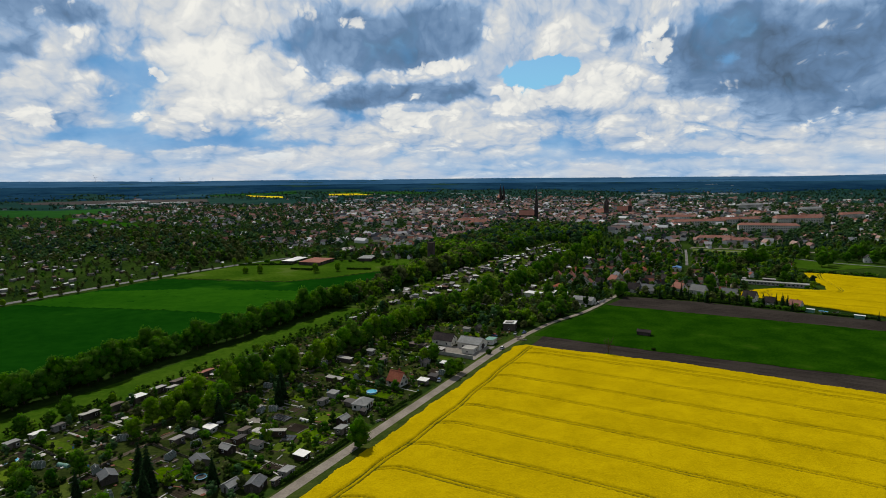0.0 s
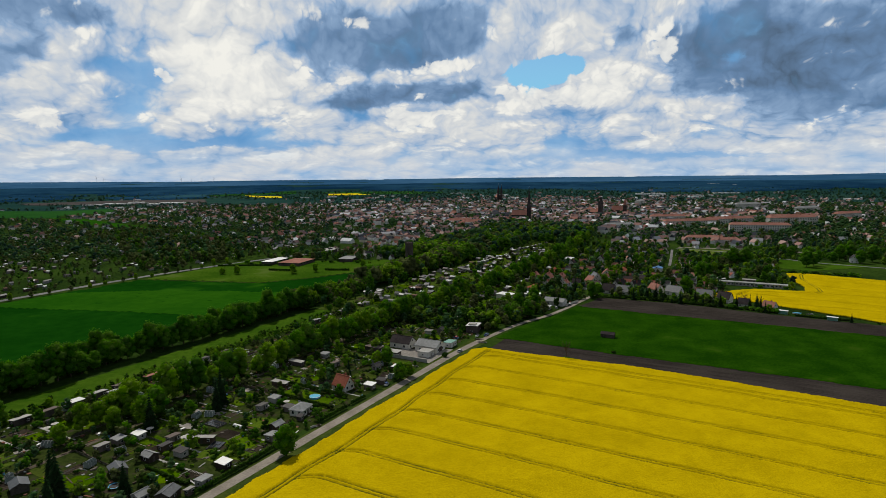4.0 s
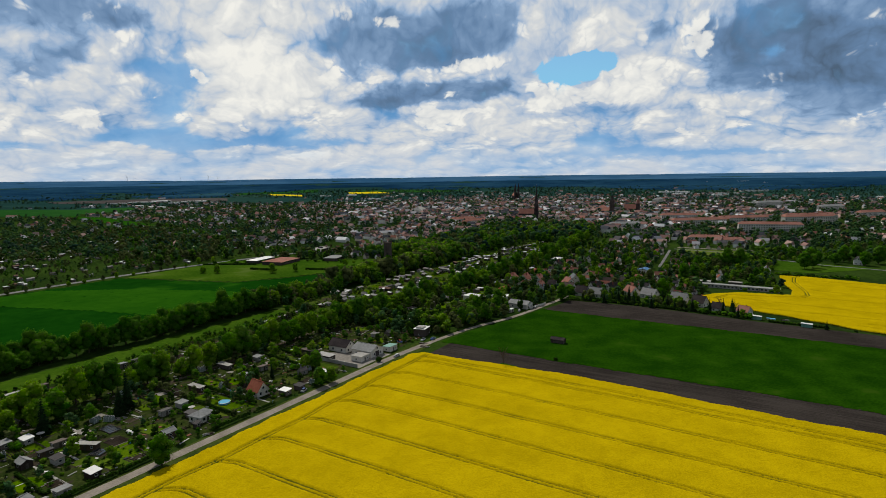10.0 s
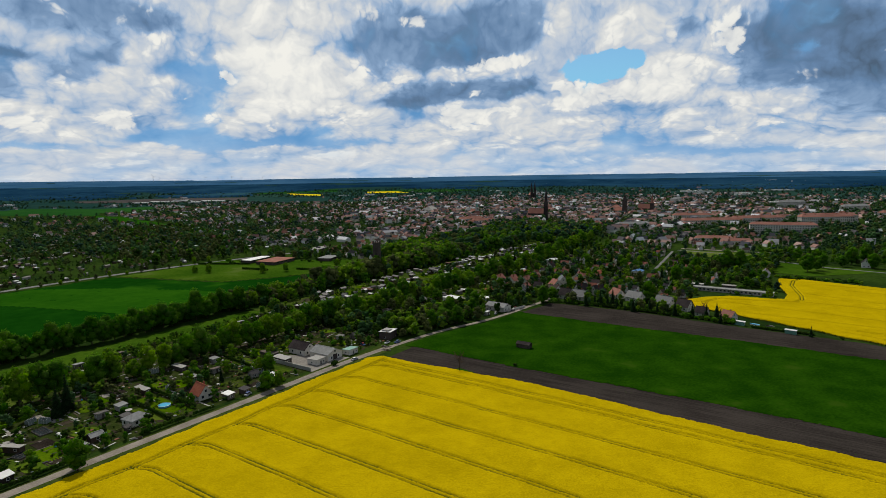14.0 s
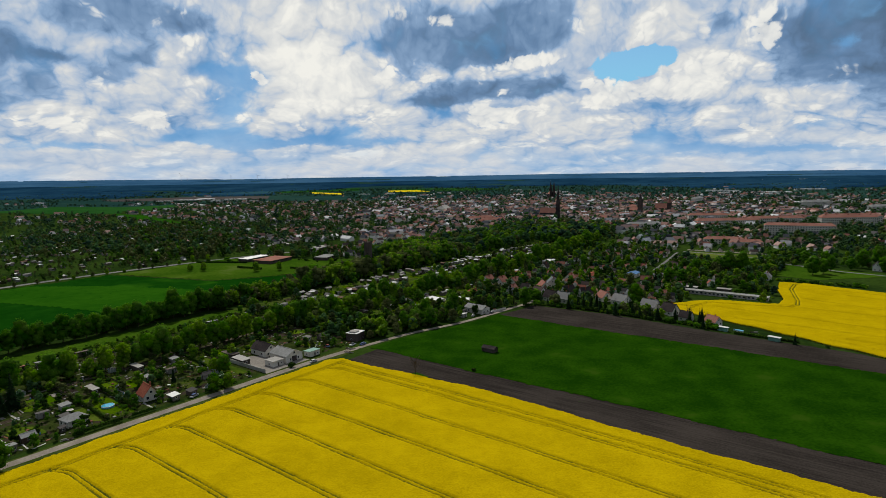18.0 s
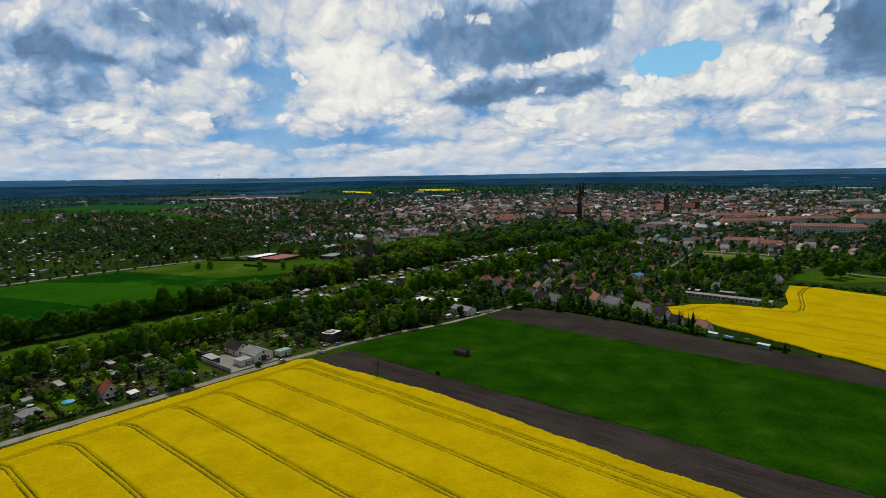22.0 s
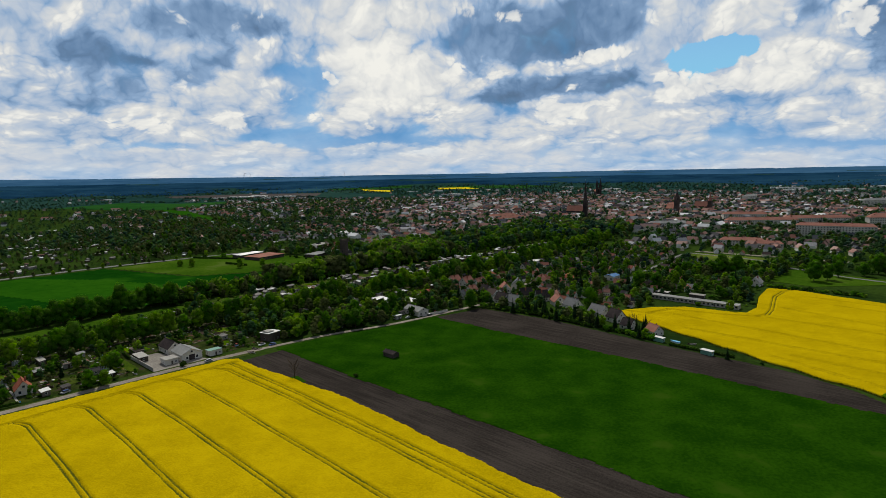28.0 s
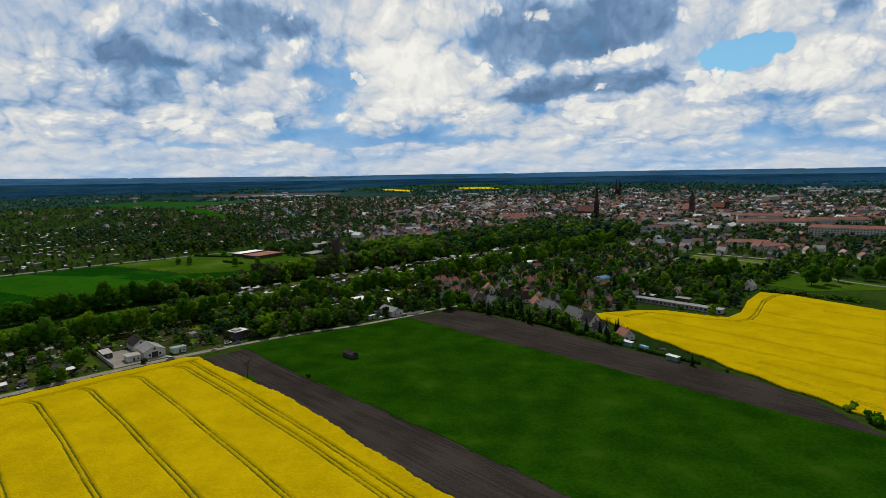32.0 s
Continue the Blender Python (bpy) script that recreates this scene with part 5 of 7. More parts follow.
for d, n, turn in [(-112.5, 279.0, 70), (-104.5, 287.5, 10), (-101.0, 291.0, 0), (-100.5, 260.0, 2), (-88.0, 366.0, 15), (-83.0, 378.0, 5), (-84.5, 384.0, 0), (-60.0, 418.5, 80), (-17.0, 424.0, 90), (22.0, 414.0, 80), (-100.7, 330.0, -10)]:
    place(CAR, at(d, n, .08, turn), "car parked beside the lane and the house fronts")


def make_woodpile(d, n, turn, s=1.0):
    t = thing("woodpile", "heap of cut logs and pale timber beside the lane", "woodpile", "woodpiles", at(d, n, 0, turn))
    r = random.Random(int(d * 10 + n))
    for i in range(22):
        x, z = r.uniform(-1.6, 1.6) * s, .14 + .26 * (i // 9)
        y = r.uniform(-.8, .8) * s
        a = r.uniform(-.5, .5)
        part("log", Geo().tube((x - math.cos(a), y - math.sin(a), z), (x + math.cos(a), y + math.sin(a), z + r.uniform(0, .1)), .14, .14, 6), M_BARK if i % 3 else M_CONCRETE, t)
    take(d, n, 2)


make_woodpile(-105.6, 165.5, 60)
make_woodpile(-97.5, 278.5, 0, 1.5)
make_woodpile(-101.0, 282.5, 30, 1.3)

# workshop yard -----------------------------------------------------------
sheet("yard", [(-131, 239), (-105, 239), (-105, 262), (-131, 250)], .12, M_PAVING, "pale paved workshop yard", "paving")
take(-118, 245, 13)
take(-120, 256, 14)
BROWN = make_house("barn", "long barn with a dark brown tiled roof and pale gable", 8.0, 13.0, 3.4, 3.2, M_RENDER, M_DARKTILE, chimney=False, category="barn")
place(BROWN, at(-129.0, 255.5, 0, 90))
SHOP = make_house("workshop", "pale workshop with a wide grey sheet roof, gable to the lane", 11.0, 14.0, 3.6, 2.4, M_RENDER, M_GREY, chimney=False, category="workshop")
place(SHOP, at(-114.6, 256.6, 0, 90))
part("gate", Geo().box(-1.6, -7.06, 0, 1.6, -6.98, 3.0), M_DARKTILE, SHOP, "dark double gate")
WING = make_hut("workshop_annex", "low flat-roofed annex of the workshop", 7.0, 6.5, 2.9, .15, M_RENDER, M_CONCRETE, category="workshop")
place(WING, at(-112.0, 248.2, 0, 0))
FLATSHED = make_hut("yard_shed", "long open shed with a grey flat roof", 4.4, 10.5, 2.6, .2, M_PLANK, M_FELT, category="shed")
place(FLATSHED, at(-126.4, 241.6, 0, 88))
place(FLATSHED, at(-137.6, 243.8, 0, 88))
GREENSHED = make_hut("garage", "garage with a pale green sheet roof", 5.2, 7.0, 2.7, .3, M_RENDER, M_GREENROOF, category="garage")
place(GREENSHED, at(-109.2, 266.6, 0, 0))
take(-109, 267, 5)
TWO = make_hut("works_building", "two-storey grey building with a white flat roof", 7.5, 8.5, 4.6, .2, M_BRICK, M_WHITE, category="building")
place(TWO, at(-110.5, 295.5, 0, 10))
take(-110, 295, 7)
part("upper_block", Geo().box(-2.5, -3.5, 4.75, 2.2, 1.0, 5.7), M_CONCRETE, TWO)


def make_wall(d0, n0, d1, n1, h, label, mat):
    a, b = P(d0, n0), P(d1, n1)
    v = (b - a).normalized()
    s = Vector((-v.y, v.x, 0)) * .12
    t = thing("garden_wall", label, "wall", "garden walls")
    g = Geo()
    g.prism([tuple((q)[:2]) for q in (a - s, b - s, b + s, a + s)], -.1, h)
    part("wall", g, mat, t)
    s *= 1.5
    g = Geo()
    g.prism([tuple((q)[:2]) for q in (a - s, b - s, b + s, a + s)], h + .002, h + .09)
    part("coping", g, M_CONCRETE, t)


make_wall(-131, 239.2, -106, 239.2, 1.9, "pale concrete wall of the workshop yard", M_CONCRETE)
make_wall(-84.6, 374, -81.4, 391, 1.5, "white garden wall along the lane", M_RENDER)


def hedge(d0, n0, d1, n1, h, w=1.2, mat=None, label="dense dark green clipped hedge"):
    rng = np.random.RandomState(int(abs(d0 * 7 + n0 * 3)) % 9999)
    a, b = P(d0, n0), P(d1, n1)
    k = max(2, int((b - a).length / (w * .8)))
    lob = []
    for i in range(k + 1):
        p = a.lerp(b, i / k)
        lob.append((p.x + rng.normal(0, .12), p.y + rng.normal(0, .12), h * .5, w * .62))
        lob.append((p.x + rng.normal(0, .12), p.y + rng.normal(0, .12), h * rng.uniform(.72, .86), w * .5))
    co, fa = clumps(rng, lob, int(k * 16), .24, .95)
    co[:, 2] = np.maximum(co[:, 2], 0.0)
    t = thing("hedge", label, "hedge", "hedges", Matrix.Translation(a))
    co = co.copy()
    me = array_mesh("foliage", co - np.array(a), fa, mat or M_HEDGE)
    part("foliage", me, None, t)
    g = Geo()
    for i in range(0, k + 1, 3):
        p = a.lerp(b, i / k) - a
        g.tube((p.x, p.y, -.1), (p.x, p.y, h * .6), .05, .03, 4)
    part("stem", g, M_BARK, t)


for d0, n0, d1, n1, h in [(-105.6, 119, -105.6, 136, 1.9), (-105.8, 137.5, -106.2, 149, 2.0), (-106.3, 168, -106.0, 182, 2.2), (-142, 181, -110, 179.5, 1.8), (-142, 191, -112, 190, 2.2),
                          (-106.5, 186, -106.2, 193, 1.8), (-154, 232, -114, 227.5, 1.7), (-152, 240, -131, 238.5, 1.8), (-106.0, 96, -105.8, 112, 1.8), (-158, 142, -158, 160, 2.4),
                          (-106.4, 213, -106.2, 221, 2.0), (-151, 250, -150, 262, 2.0), (-148, 263, -134, 263, 1.8), (-130, 122, -112, 121, 1.2), (-77, 405, -58, 413, 1.8)]:
    hedge(d0, n0, d1, n1, h)
for d0, n0, d1, n1, h in [(-58, 413.5, -30, 415, 3.0), (-30, 415, -2, 412, 2.4), (40, 407, 66, 406, 1.3), (-424, 93, -330, 95, 2.2), (-330, 95, -242, 93, 2.4), (-423, 396, -380, 420, 2.0), (-360, 398, -335, 404, 2.6), (-315, 420, -296, 428, 2.4)]:
    hedge(d0, n0, d1, n1, h, 2.0)


def patch(name, d, n, w, l, turn, z, mat, label, category, uneven=.25):
    """Lawn, bed or paving with a slightly irregular outline and a low edge."""
    g = Geo()
    k = 10
    ring = []
    for i in range(k):
        f = i / k * 4
        s, u = int(f), f - int(f)
        c = [(-1, -1), (1, -1), (1, 1), (-1, 1), (-1, -1)]
        x = c[s][0] + (c[s + 1][0] - c[s][0]) * u
        y = c[s][1] + (c[s + 1][1] - c[s][1]) * u
        ring.append((x * w / 2 * U + rnd.uniform(-uneven, uneven), y * l / 2 * U + rnd.uniform(-uneven, uneven)))
    g.prism(ring, -.1, z)
    ob = tagged(new(name, g.mesh(name, mat)), label, category, kind="structure" if name != "vegetable_bed" else "")
    ob.matrix_basis = at(d, n, 0, turn)
    return ob


def make_bed(d, n, w, l, turn):
    """Dug bed with raked ridges and an edging of boards."""
    t = thing("vegetable_bed", "dug vegetable bed with dark soil and board edging", "garden bed", "vegetable beds", at(d, n, 0, turn))
    g = Geo()
    w, l = w * U, l * U
    k = max(4, int(w / .45))
    prof = [(-w / 2 + w * i / k, .06 + .16 * (i % 2)) for i in range(k + 1)]
    c = [(x, y, z) for y in (-l / 2, l / 2) for x, z in prof] + [(x, y, -.05) for y in (-l / 2, l / 2) for x in (-w / 2, w / 2)]
    e = 2 * k + 2
    g.add(c, [(i, i + 1, k + 2 + i, k + 1 + i) for i in range(k)] + [(e, *range(0, k + 1), e + 1)[::-1], (e + 2, *range(k + 1, 2 * k + 2), e + 3), (0, k + 1, e + 2, e), (k, e + 1, e + 3, 2 * k + 1)])
    part("soil", g, M_BED, t)
    edge = M_PLANK if rnd.random() < .6 else M_CONCRETE
    for s in (-1, 1):
        part("edging_board", Geo().box(s * w / 2 - .05, -l / 2, -.05, s * w / 2 + .05, l / 2, .24), edge, t)


for d0, d1, n0, w in [(-191, -168.5, 111.4, .8), (-191, -168, 116.6, .6), (-191.5, -167, 122.6, .8), (-134, -112, 126.8, .7), (-139, -118, 135.6, .8), (-192, -170, 134, .7), (-192, -170, 154, .7), (-158, -134, 145.6, .7), (-158, -136, 162, .6), (-140, -108, 194.5, .8)]:
    patch("path", (d0 + d1) / 2, n0, abs(d1 - d0), w, rnd.uniform(-3, 3), .10, M_CONCRETE, "narrow pale concrete garden path", "path", .08)
patch("paving", -135.8, 141.0, 6.0, 5.0, 10, .10, M_CONCRETE, "round pale concrete pad in a garden", "paving", .5)
for d, n, w, l in [(-131.5, 232.6, 36, 8.5), (-146, 246, 12, 9), (-140, 258, 14, 8), (-118, 146.5, 12, 8), (-113.5, 140, 9, 6), (-122, 160, 10, 8), (-148, 170, 14, 9), (-124, 185.5, 26, 7), (-120, 214, 10, 6), (-183, 128, 14, 5), (-180, 118.5, 9, 4.5), (-184, 104, 12, 5), (-145, 128, 9, 6), (-122, 121, 9, 6), (-134, 137, 9, 5)]:
    patch("lawn", d, n, w, l, rnd.uniform(-4, 4), .14, M_LAWN, "mown green garden lawn", "lawn")


def in_yard(d, n):
    return -133 < d < -104 and 238 < n < 272


# plots: lawns, beds, bushes and fruit trees between the huts
for n0, n1, cols in ((60, 238, ((-160, -134), (-133, -108))), (60, 300, ((-193, -169),)), (264, 420, ((-158, -134), (-133, -112)))):
    n = n0
    while n < n1:
        step = rnd.uniform(8.5, 12)
        for d0, d1 in cols:
            shift = max(0, n - 320) * 0.22
            for j in range(3):
                d, m = rnd.uniform(d0 + 3, d1 - 3) + shift, n + rnd.uniform(1, step - 1)
                if in_yard(d, m):
                    continue
                w, l = rnd.uniform(3.5, 7.5), rnd.uniform(3, 5.5)
                if free(d, m, 2.2):
                    take(d, m, 2.4)
                    c = rnd.random()
                    if c < .42:
                        make_bed(d, m, w, l, rnd.choice([0, 90]) + rnd.uniform(-4, 4))
                    elif c < .86:
                        patch("lawn", d, m, w * 1.5, l * 1.5, rnd.uniform(-5, 5), rnd.uniform(.10, .13), M_LAWN, "mown garden lawn between beds", "lawn")
                    else:
                        patch("paving", d, m, w * .7, l * .7, rnd.uniform(-5, 5), .11, M_PAVING, "pale paved terrace in a garden", "paving")
            if n > 206 and rnd.random() < .62:
                d, m = rnd.uniform(d0 + 3, d1 - 3) + shift, n + rnd.uniform(2, step - 2)
                if free(d, m, 2.6) and not in_yard(d, m):
                    hut(rnd.choice(HUTS + [WHITEHUT]), d, m, rnd.choice([0, 90, 180, 270]) + rnd.uniform(-6, 6), 2.8)
        n += step


def bush_at(d, n, s):
    b = rnd.choice(BUSHES)
    k = 1.0 if b.name not in USED else s * U
    return place(b, at(d, n, 0, rnd.uniform(0, 360), k))


for k in range(230):
    d, n = rnd.uniform(-198, -106), rnd.uniform(66, 300)
    if free(d, n, .8) and not in_yard(d, n):
        bush_at(d, n, rnd.uniform(.35, .95))
for k in range(90):
    d, n = rnd.uniform(-197, -107), rnd.uniform(70, 300)
    if free(d, n, 1.2) and not in_yard(d, n):
        take(d, n, 1.0)
        tree_at(SMALLS, d, n, rnd.uniform(.7, 1.15))

# single trees that stand out
for kind, d, n, s in [(OAKS[2], -99.8, 146.0, .92), (OAKS[2], -105.0, 215.5, .72), (LIMES[0], -103.9, 220.5, .62), (OAKS[0], -121.0, 229.5, .68), (LIMES[2], -124.5, 227.5, .75),
                      (FIRS[0], -152.5, 139.0, 1.05), (FIRS[0], -135.5, 101.0, .9), (FIRS[1], -121.5, 110.0, .85), (FIRS[0], -142.0, 103.0, .8), (FIRS[1], -146.0, 160.0, .95),
                      (FIRS[0], -149.0, 164.5, .9), (FIRS[2], -128.0, 212.0, .8), (OAKS[2], -150.5, 152.5, .55), (LIMES[1], -167.0, 118.5, .6), (LIMES[0], -162.5, 133.0, .8)]:
    place(kind, at(d, n, 0, rnd.uniform(0, 360), 1.0 if kind.name not in USED else s * U))
for kind, d, n, s in [(OAKS[0], -160.0, 146.0, .95), (LIMES[1], -157.0, 139.5, .9), (LIMES[0], -168.0, 141.5, .75), (OAKS[3], -203.0, 118.0, .6), (OAKS[0], -204.0, 104.0, .55),
                      (OAKS[2], -202.5, 112.0, .5), (LIMES[2], -201.5, 133.0, .5), (OAKS[1], -158.0, 96.0, .6), (OAKS[2], -163.0, 84.0, .7), (FIRS[1], -130.0, 96.0, .9),
                      (FIRS[2], -149.0, 90.0, 1.0), (FIRS[0], 65.5, 402.0, .36), (BUSHES[0], -103.2, 250.2, 1.0), (BUSHES[2], -100.0, 344.0, .9), (OAKS[1], -128.0, 84.0, .7)]:
    place(kind, at(d, n, 0, rnd.uniform(0, 360), 1.0 if kind.name not in USED else s * U))
for k in range(26):
    n = rnd.uniform(299, 352)
    d = float(np.interp(n, [285, 319, 352], [-99.5, -94.8, -85.5])) - rnd.uniform(4.5, 17)
    if free(d, n, 1.0):
        take(d, n, 1.2)
        tree_at(OAKS + LIMES + DULLS, d, n, rnd.uniform(.42, .75))
place(BARE, at(-53.6, 272.6, 0.1, 0, 1.1))
place(BUSHES[0], at(-36.4, 289.4, .1, 0, .8), "small round dark bush on the meadow edge")
for d, n, s in [(-1, 434, 1.0), (13, 428, .85), (22, 424, .7)]:
    place(BARE, at(d, n, 0, rnd.uniform(0, 360), s), "thin brown tree just coming into leaf")
sheet("grass_patch", [(-57, 269), (-49, 268), (-47, 273.5), (-55, 275)], .2, M_GRASS, "small grass patch round a bare tree", "grass")

# the field barn
FB = thing("field_barn", "weathered grey wooden field barn with a low gable roof", "barn", "", at(-45.0, 315.4, .1, 0))
g = Geo()
for i in range(17):
    for s in (-1, 1):
        x = -3.8 + 7.6 * i / 16
        g.box(x - .22, s * 2.0 - .05 + .03 * (i % 2), -.1, x + .22, s * 2.0 + .05 + .03 * (i % 2), 2.3)
for i in range(9):
    for s in (-1, 1):
        y = -1.9 + 3.8 * i / 8
        g.box(s * 3.85 - .05, y - .22, -.1, s * 3.85 + .05, y + .22, 2.3 + .9 * (1 - abs(y) / 2))
part("cladding", g, M_PLANK, FB, "weathered grey board cladding")
ro = Geo()
ro.gable_roof(4.2, 7.9, 2.3, 1.0, .35, .1)
rb = part("roof", ro, M_DARKTILE, FB)
rb.matrix_basis = Matrix.Rotation(radians(90), 4, "Z")
part("door", Geo().box(-.9, -2.12, 0, .9, -2.06, 2.0), M_BRICK, FB)


# fences and small garden things --------------------------------------------
def make_fence(d0, n0, d1, n1, h=1.1, step=2.4):
    a, b = P(d0, n0), P(d1, n1)
    v = b - a
    k = max(2, int(v.length / step))
    t = thing("garden_fence", "low weathered wooden fence between garden plots", "fence", "garden fences", Matrix.Translation(a) @ Matrix.Rotation(math.atan2(v.y, v.x), 4, "Z"))
    l = v.length
    for i in range(k + 1):
        x = l * i / k
        part("post", Geo().box(x - .06, -.06, -.1, x + .06, .06, h + .08), M_PLANK, t)
    for z in (.3, h - .15):
        part("rail", Geo().box(0, -.03, z, l, .03, z + .1), M_PLANK, t)
    g = Geo()
    for i in range(int(l / .28)):
        g.box(i * .28, .03, .08, i * .28 + .17, .055, h)
    tagged(part("picket", g, M_PLANK, t), kind="stuff")


for d0, n0, d1, n1 in [(-192, 100.5, -169, 99.5), (-192, 139, -170, 137.5), (-192, 160, -170, 158.5), (-158, 118, -134, 117), (-158, 134.5, -140, 134), (-158, 172.5, -136, 172), (-134, 100, -134, 112), (-133, 143, -133, 147), (-158, 181, -143, 181), (-158, 199, -136, 198.5), (-133, 201, -113, 200), (-158, 217, -142, 216.5), (-169.5, 100, -169.5, 122), (-169.5, 123, -169.5, 146), (-192, 178, -170, 177), (-192, 198, -170, 197)]:
    make_fence(d0, n0, d1, n1)


def make_barrel(m):
    t = thing("water_barrel", "blue plastic water barrel beside a hut", "barrel", "water barrels", m)
    part("barrel", Geo().tube((0, 0, 0), (0, 0, .95), .32, .32, 12), M_LINER, t)
    part("rim", Geo().tube((0, 0, .93), (0, 0, .99), .35, .35, 12), M_TYRE, t)
    return t


def make_compost(m):
    t = thing("compost_bin", "slatted wooden compost bin with dark heap", "compost bin", "compost bins", m)
    for i in range(4):
        for s in (-1, 1):
            part("slat", Geo().box(-.75, s * .75 - .03, .05 + i * .24, .75, s * .75 + .03, .22 + i * .24), M_PLANK, t)
    part("compost", Geo().box(-.7, -.7, -.05, .7, .7, .8, .25), M_BED, t)
    return t


def make_greenhouse(m):
    t = thing("greenhouse", "small glass greenhouse with a pale metal frame", "greenhouse", "greenhouses", m)
    part("glass", Geo().gable_wall(2.4, 3.4, 1.7, .7), M_FOIL, t)
    for y in (-1.7, -.57, .57, 1.7):
        for s in (-1, 1):
            part("frame_bar", Geo().tube((s * 1.22, y, 0), (s * 1.22, y, 1.72), .04, .04, 4), M_WHITE, t)
            part("frame_bar", Geo().tube((s * 1.22, y, 1.72), (0, y, 2.44), .04, .04, 4), M_WHITE, t)
    part("ridge", Geo().tube((0, -1.7, 2.44), (0, 1.7, 2.44), .05, .05, 4), M_WHITE, t)
    return t


def make_table(m):
    t = thing("garden_table", "white garden table with benches on a terrace", "table", "garden tables", m)
    part("tabletop", Geo().box(-.9, -.45, .68, .9, .45, .74), M_WHITE, t)
    for x in (-.75, .75):
        part("leg", Geo().box(x - .05, -.35, 0, x + .05, .35, .68), M_WHITE, t)
    for s in (-1, 1):
        part("bench", Geo().box(-.9, s * .85 - .17, .38, .9, s * .85 + .17, .45), M_PLANK, t)
    return t


def make_parasol(m):
    t = thing("parasol", "open pale garden parasol", "parasol", "parasols", m)
    part("pole", Geo().tube((0, 0, 0), (0, 0, 2.5), .03, .03, 6), M_METAL, t)
    ring = [(math.cos(i * .7854) * 1.5, math.sin(i * .7854) * 1.5, 2.05) for i in range(8)]
    part("canopy", Geo().add(ring + [(0, 0, 2.55), (0, 0, 2.45)], [(i, (i + 1) % 8, 8) for i in range(8)] + [((i + 1) % 8, i, 9) for i in range(8)]), M_RENDER, t)
    part("base", Geo().tube((0, 0, 0), (0, 0, .1), .3, .3, 8), M_CONCRETE, t)
    return t


KIT = [make_barrel(None), make_compost(None), make_greenhouse(None), make_table(None), make_parasol(None)]
done = 0
while done < 70:
    d, n = rnd.uniform(-195, -108), rnd.uniform(88, 232)
    if in_yard(d, n) or not free(d, n, .3):
        continue
    k = rnd.choice([0, 0, 1, 1, 2, 2, 3, 4])
    take(d, n, .8)
    place(KIT[k], at(d, n, .04, rnd.uniform(0, 360)))
    done += 1


# village ---------------------------------------------------------------
DKHOUSE = make_house("house", "white house with a steep dark tiled roof", 8.5, 9.5, 3.2, 4.6, M_RENDER, M_DARKTILE)
RDHOUSE = make_house("house", "house with a faded red tiled gable roof", 8.5, 10.5, 3.2, 4.2, M_RENDER, M_PINKTILE)
REDHIP = make_house("house", "bungalow with a red hipped roof", 9.5, 11, 3.0, 3.0, M_RENDER, M_REDTILE, hip=True)
BLUEH = make_house("house", "flat building with a bright blue sheet roof", 9, 12, 3.6, 1.2, M_RENDER, M_BLUEROOF, chimney=False)
WHALL = make_house("hall", "low hall with a pale metal gable roof by the lane", 9, 16, 3.4, 2.0, M_RENDER, M_GREY, chimney=False, category="hall")
WFLAT = make_hut("works_building", "flat-roofed building with a white roof among trees", 9, 13, 3.6, .2, M_RENDER, M_WHITE, category="building")
SLATEH = make_house("house", "house with a dark slate-blue roof", 9, 12, 3.4, 4.4, M_RENDER, M_SLATE)
for kind, d, n, turn in [(WHALL, -92.0, 376.3, 85), (WFLAT, -127.7, 381.2, 80), (WFLAT, -112.0, 390.0, 90), (REDHIP, -118.5, 412.7, 60), (RDHOUSE, -134.0, 455.0, 0), (RDHOUSE, -124.0, 457.0, 0),
                         (RDHOUSE, -114.0, 459.0, 0), (REDHIP, -129.3, 489.4, 20), (SLATEH, -90.1, 470.2, 30), (DKHOUSE, -67.5, 448.0, -35), (DKHOUSE, -56.0, 448.5, -35), (RDHOUSE, -42.1, 444.6, 50)]:
    hut(kind, d, n, turn, 7)
for kind, d, n, turn in [(RDHOUSE, -89.6, 456.0, 45), (RDHOUSE, -87.1, 493.4, 10), (REDHIP, -78.2, 515.7, 30), (SLATEH, -29.4, 440.1, 70), (DKHOUSE, -126.0, 530.5, 0), (WFLAT, -138.9, 563.3, 0),
                         (DKHOUSE, -110.6, 571.5, 0), (BLUEH, -54.9, 537.1, 0), (DKHOUSE, -70.2, 428.0, 80), (SLATEH, -60.9, 427.7, 80), (SLATEH, -10.2, 434.8, 75), (DKHOUSE, 1.9, 430.6, 70)]:
    hut(kind, d, n, turn, 7)
for kind, d, n, turn in [(DKHOUSE, 13.0, 421.6, 80), (RDHOUSE, 26.9, 419.8, 62), (SLATEH, -98.0, 425.0, 0), (RDHOUSE, -105.0, 440.0, 0)]:
    hut(kind, d, n, turn, 6, .8)
CONT = make_hut("container", "pale green garden container", 2.4, 6.0, 2.4, .05, M_GREENROOF, M_WHITE, category="container")
place(CONT, at(33.5, 409.8, 0.02, 80))
place(CONT, at(57.0, 403.5, 0.02, 80))


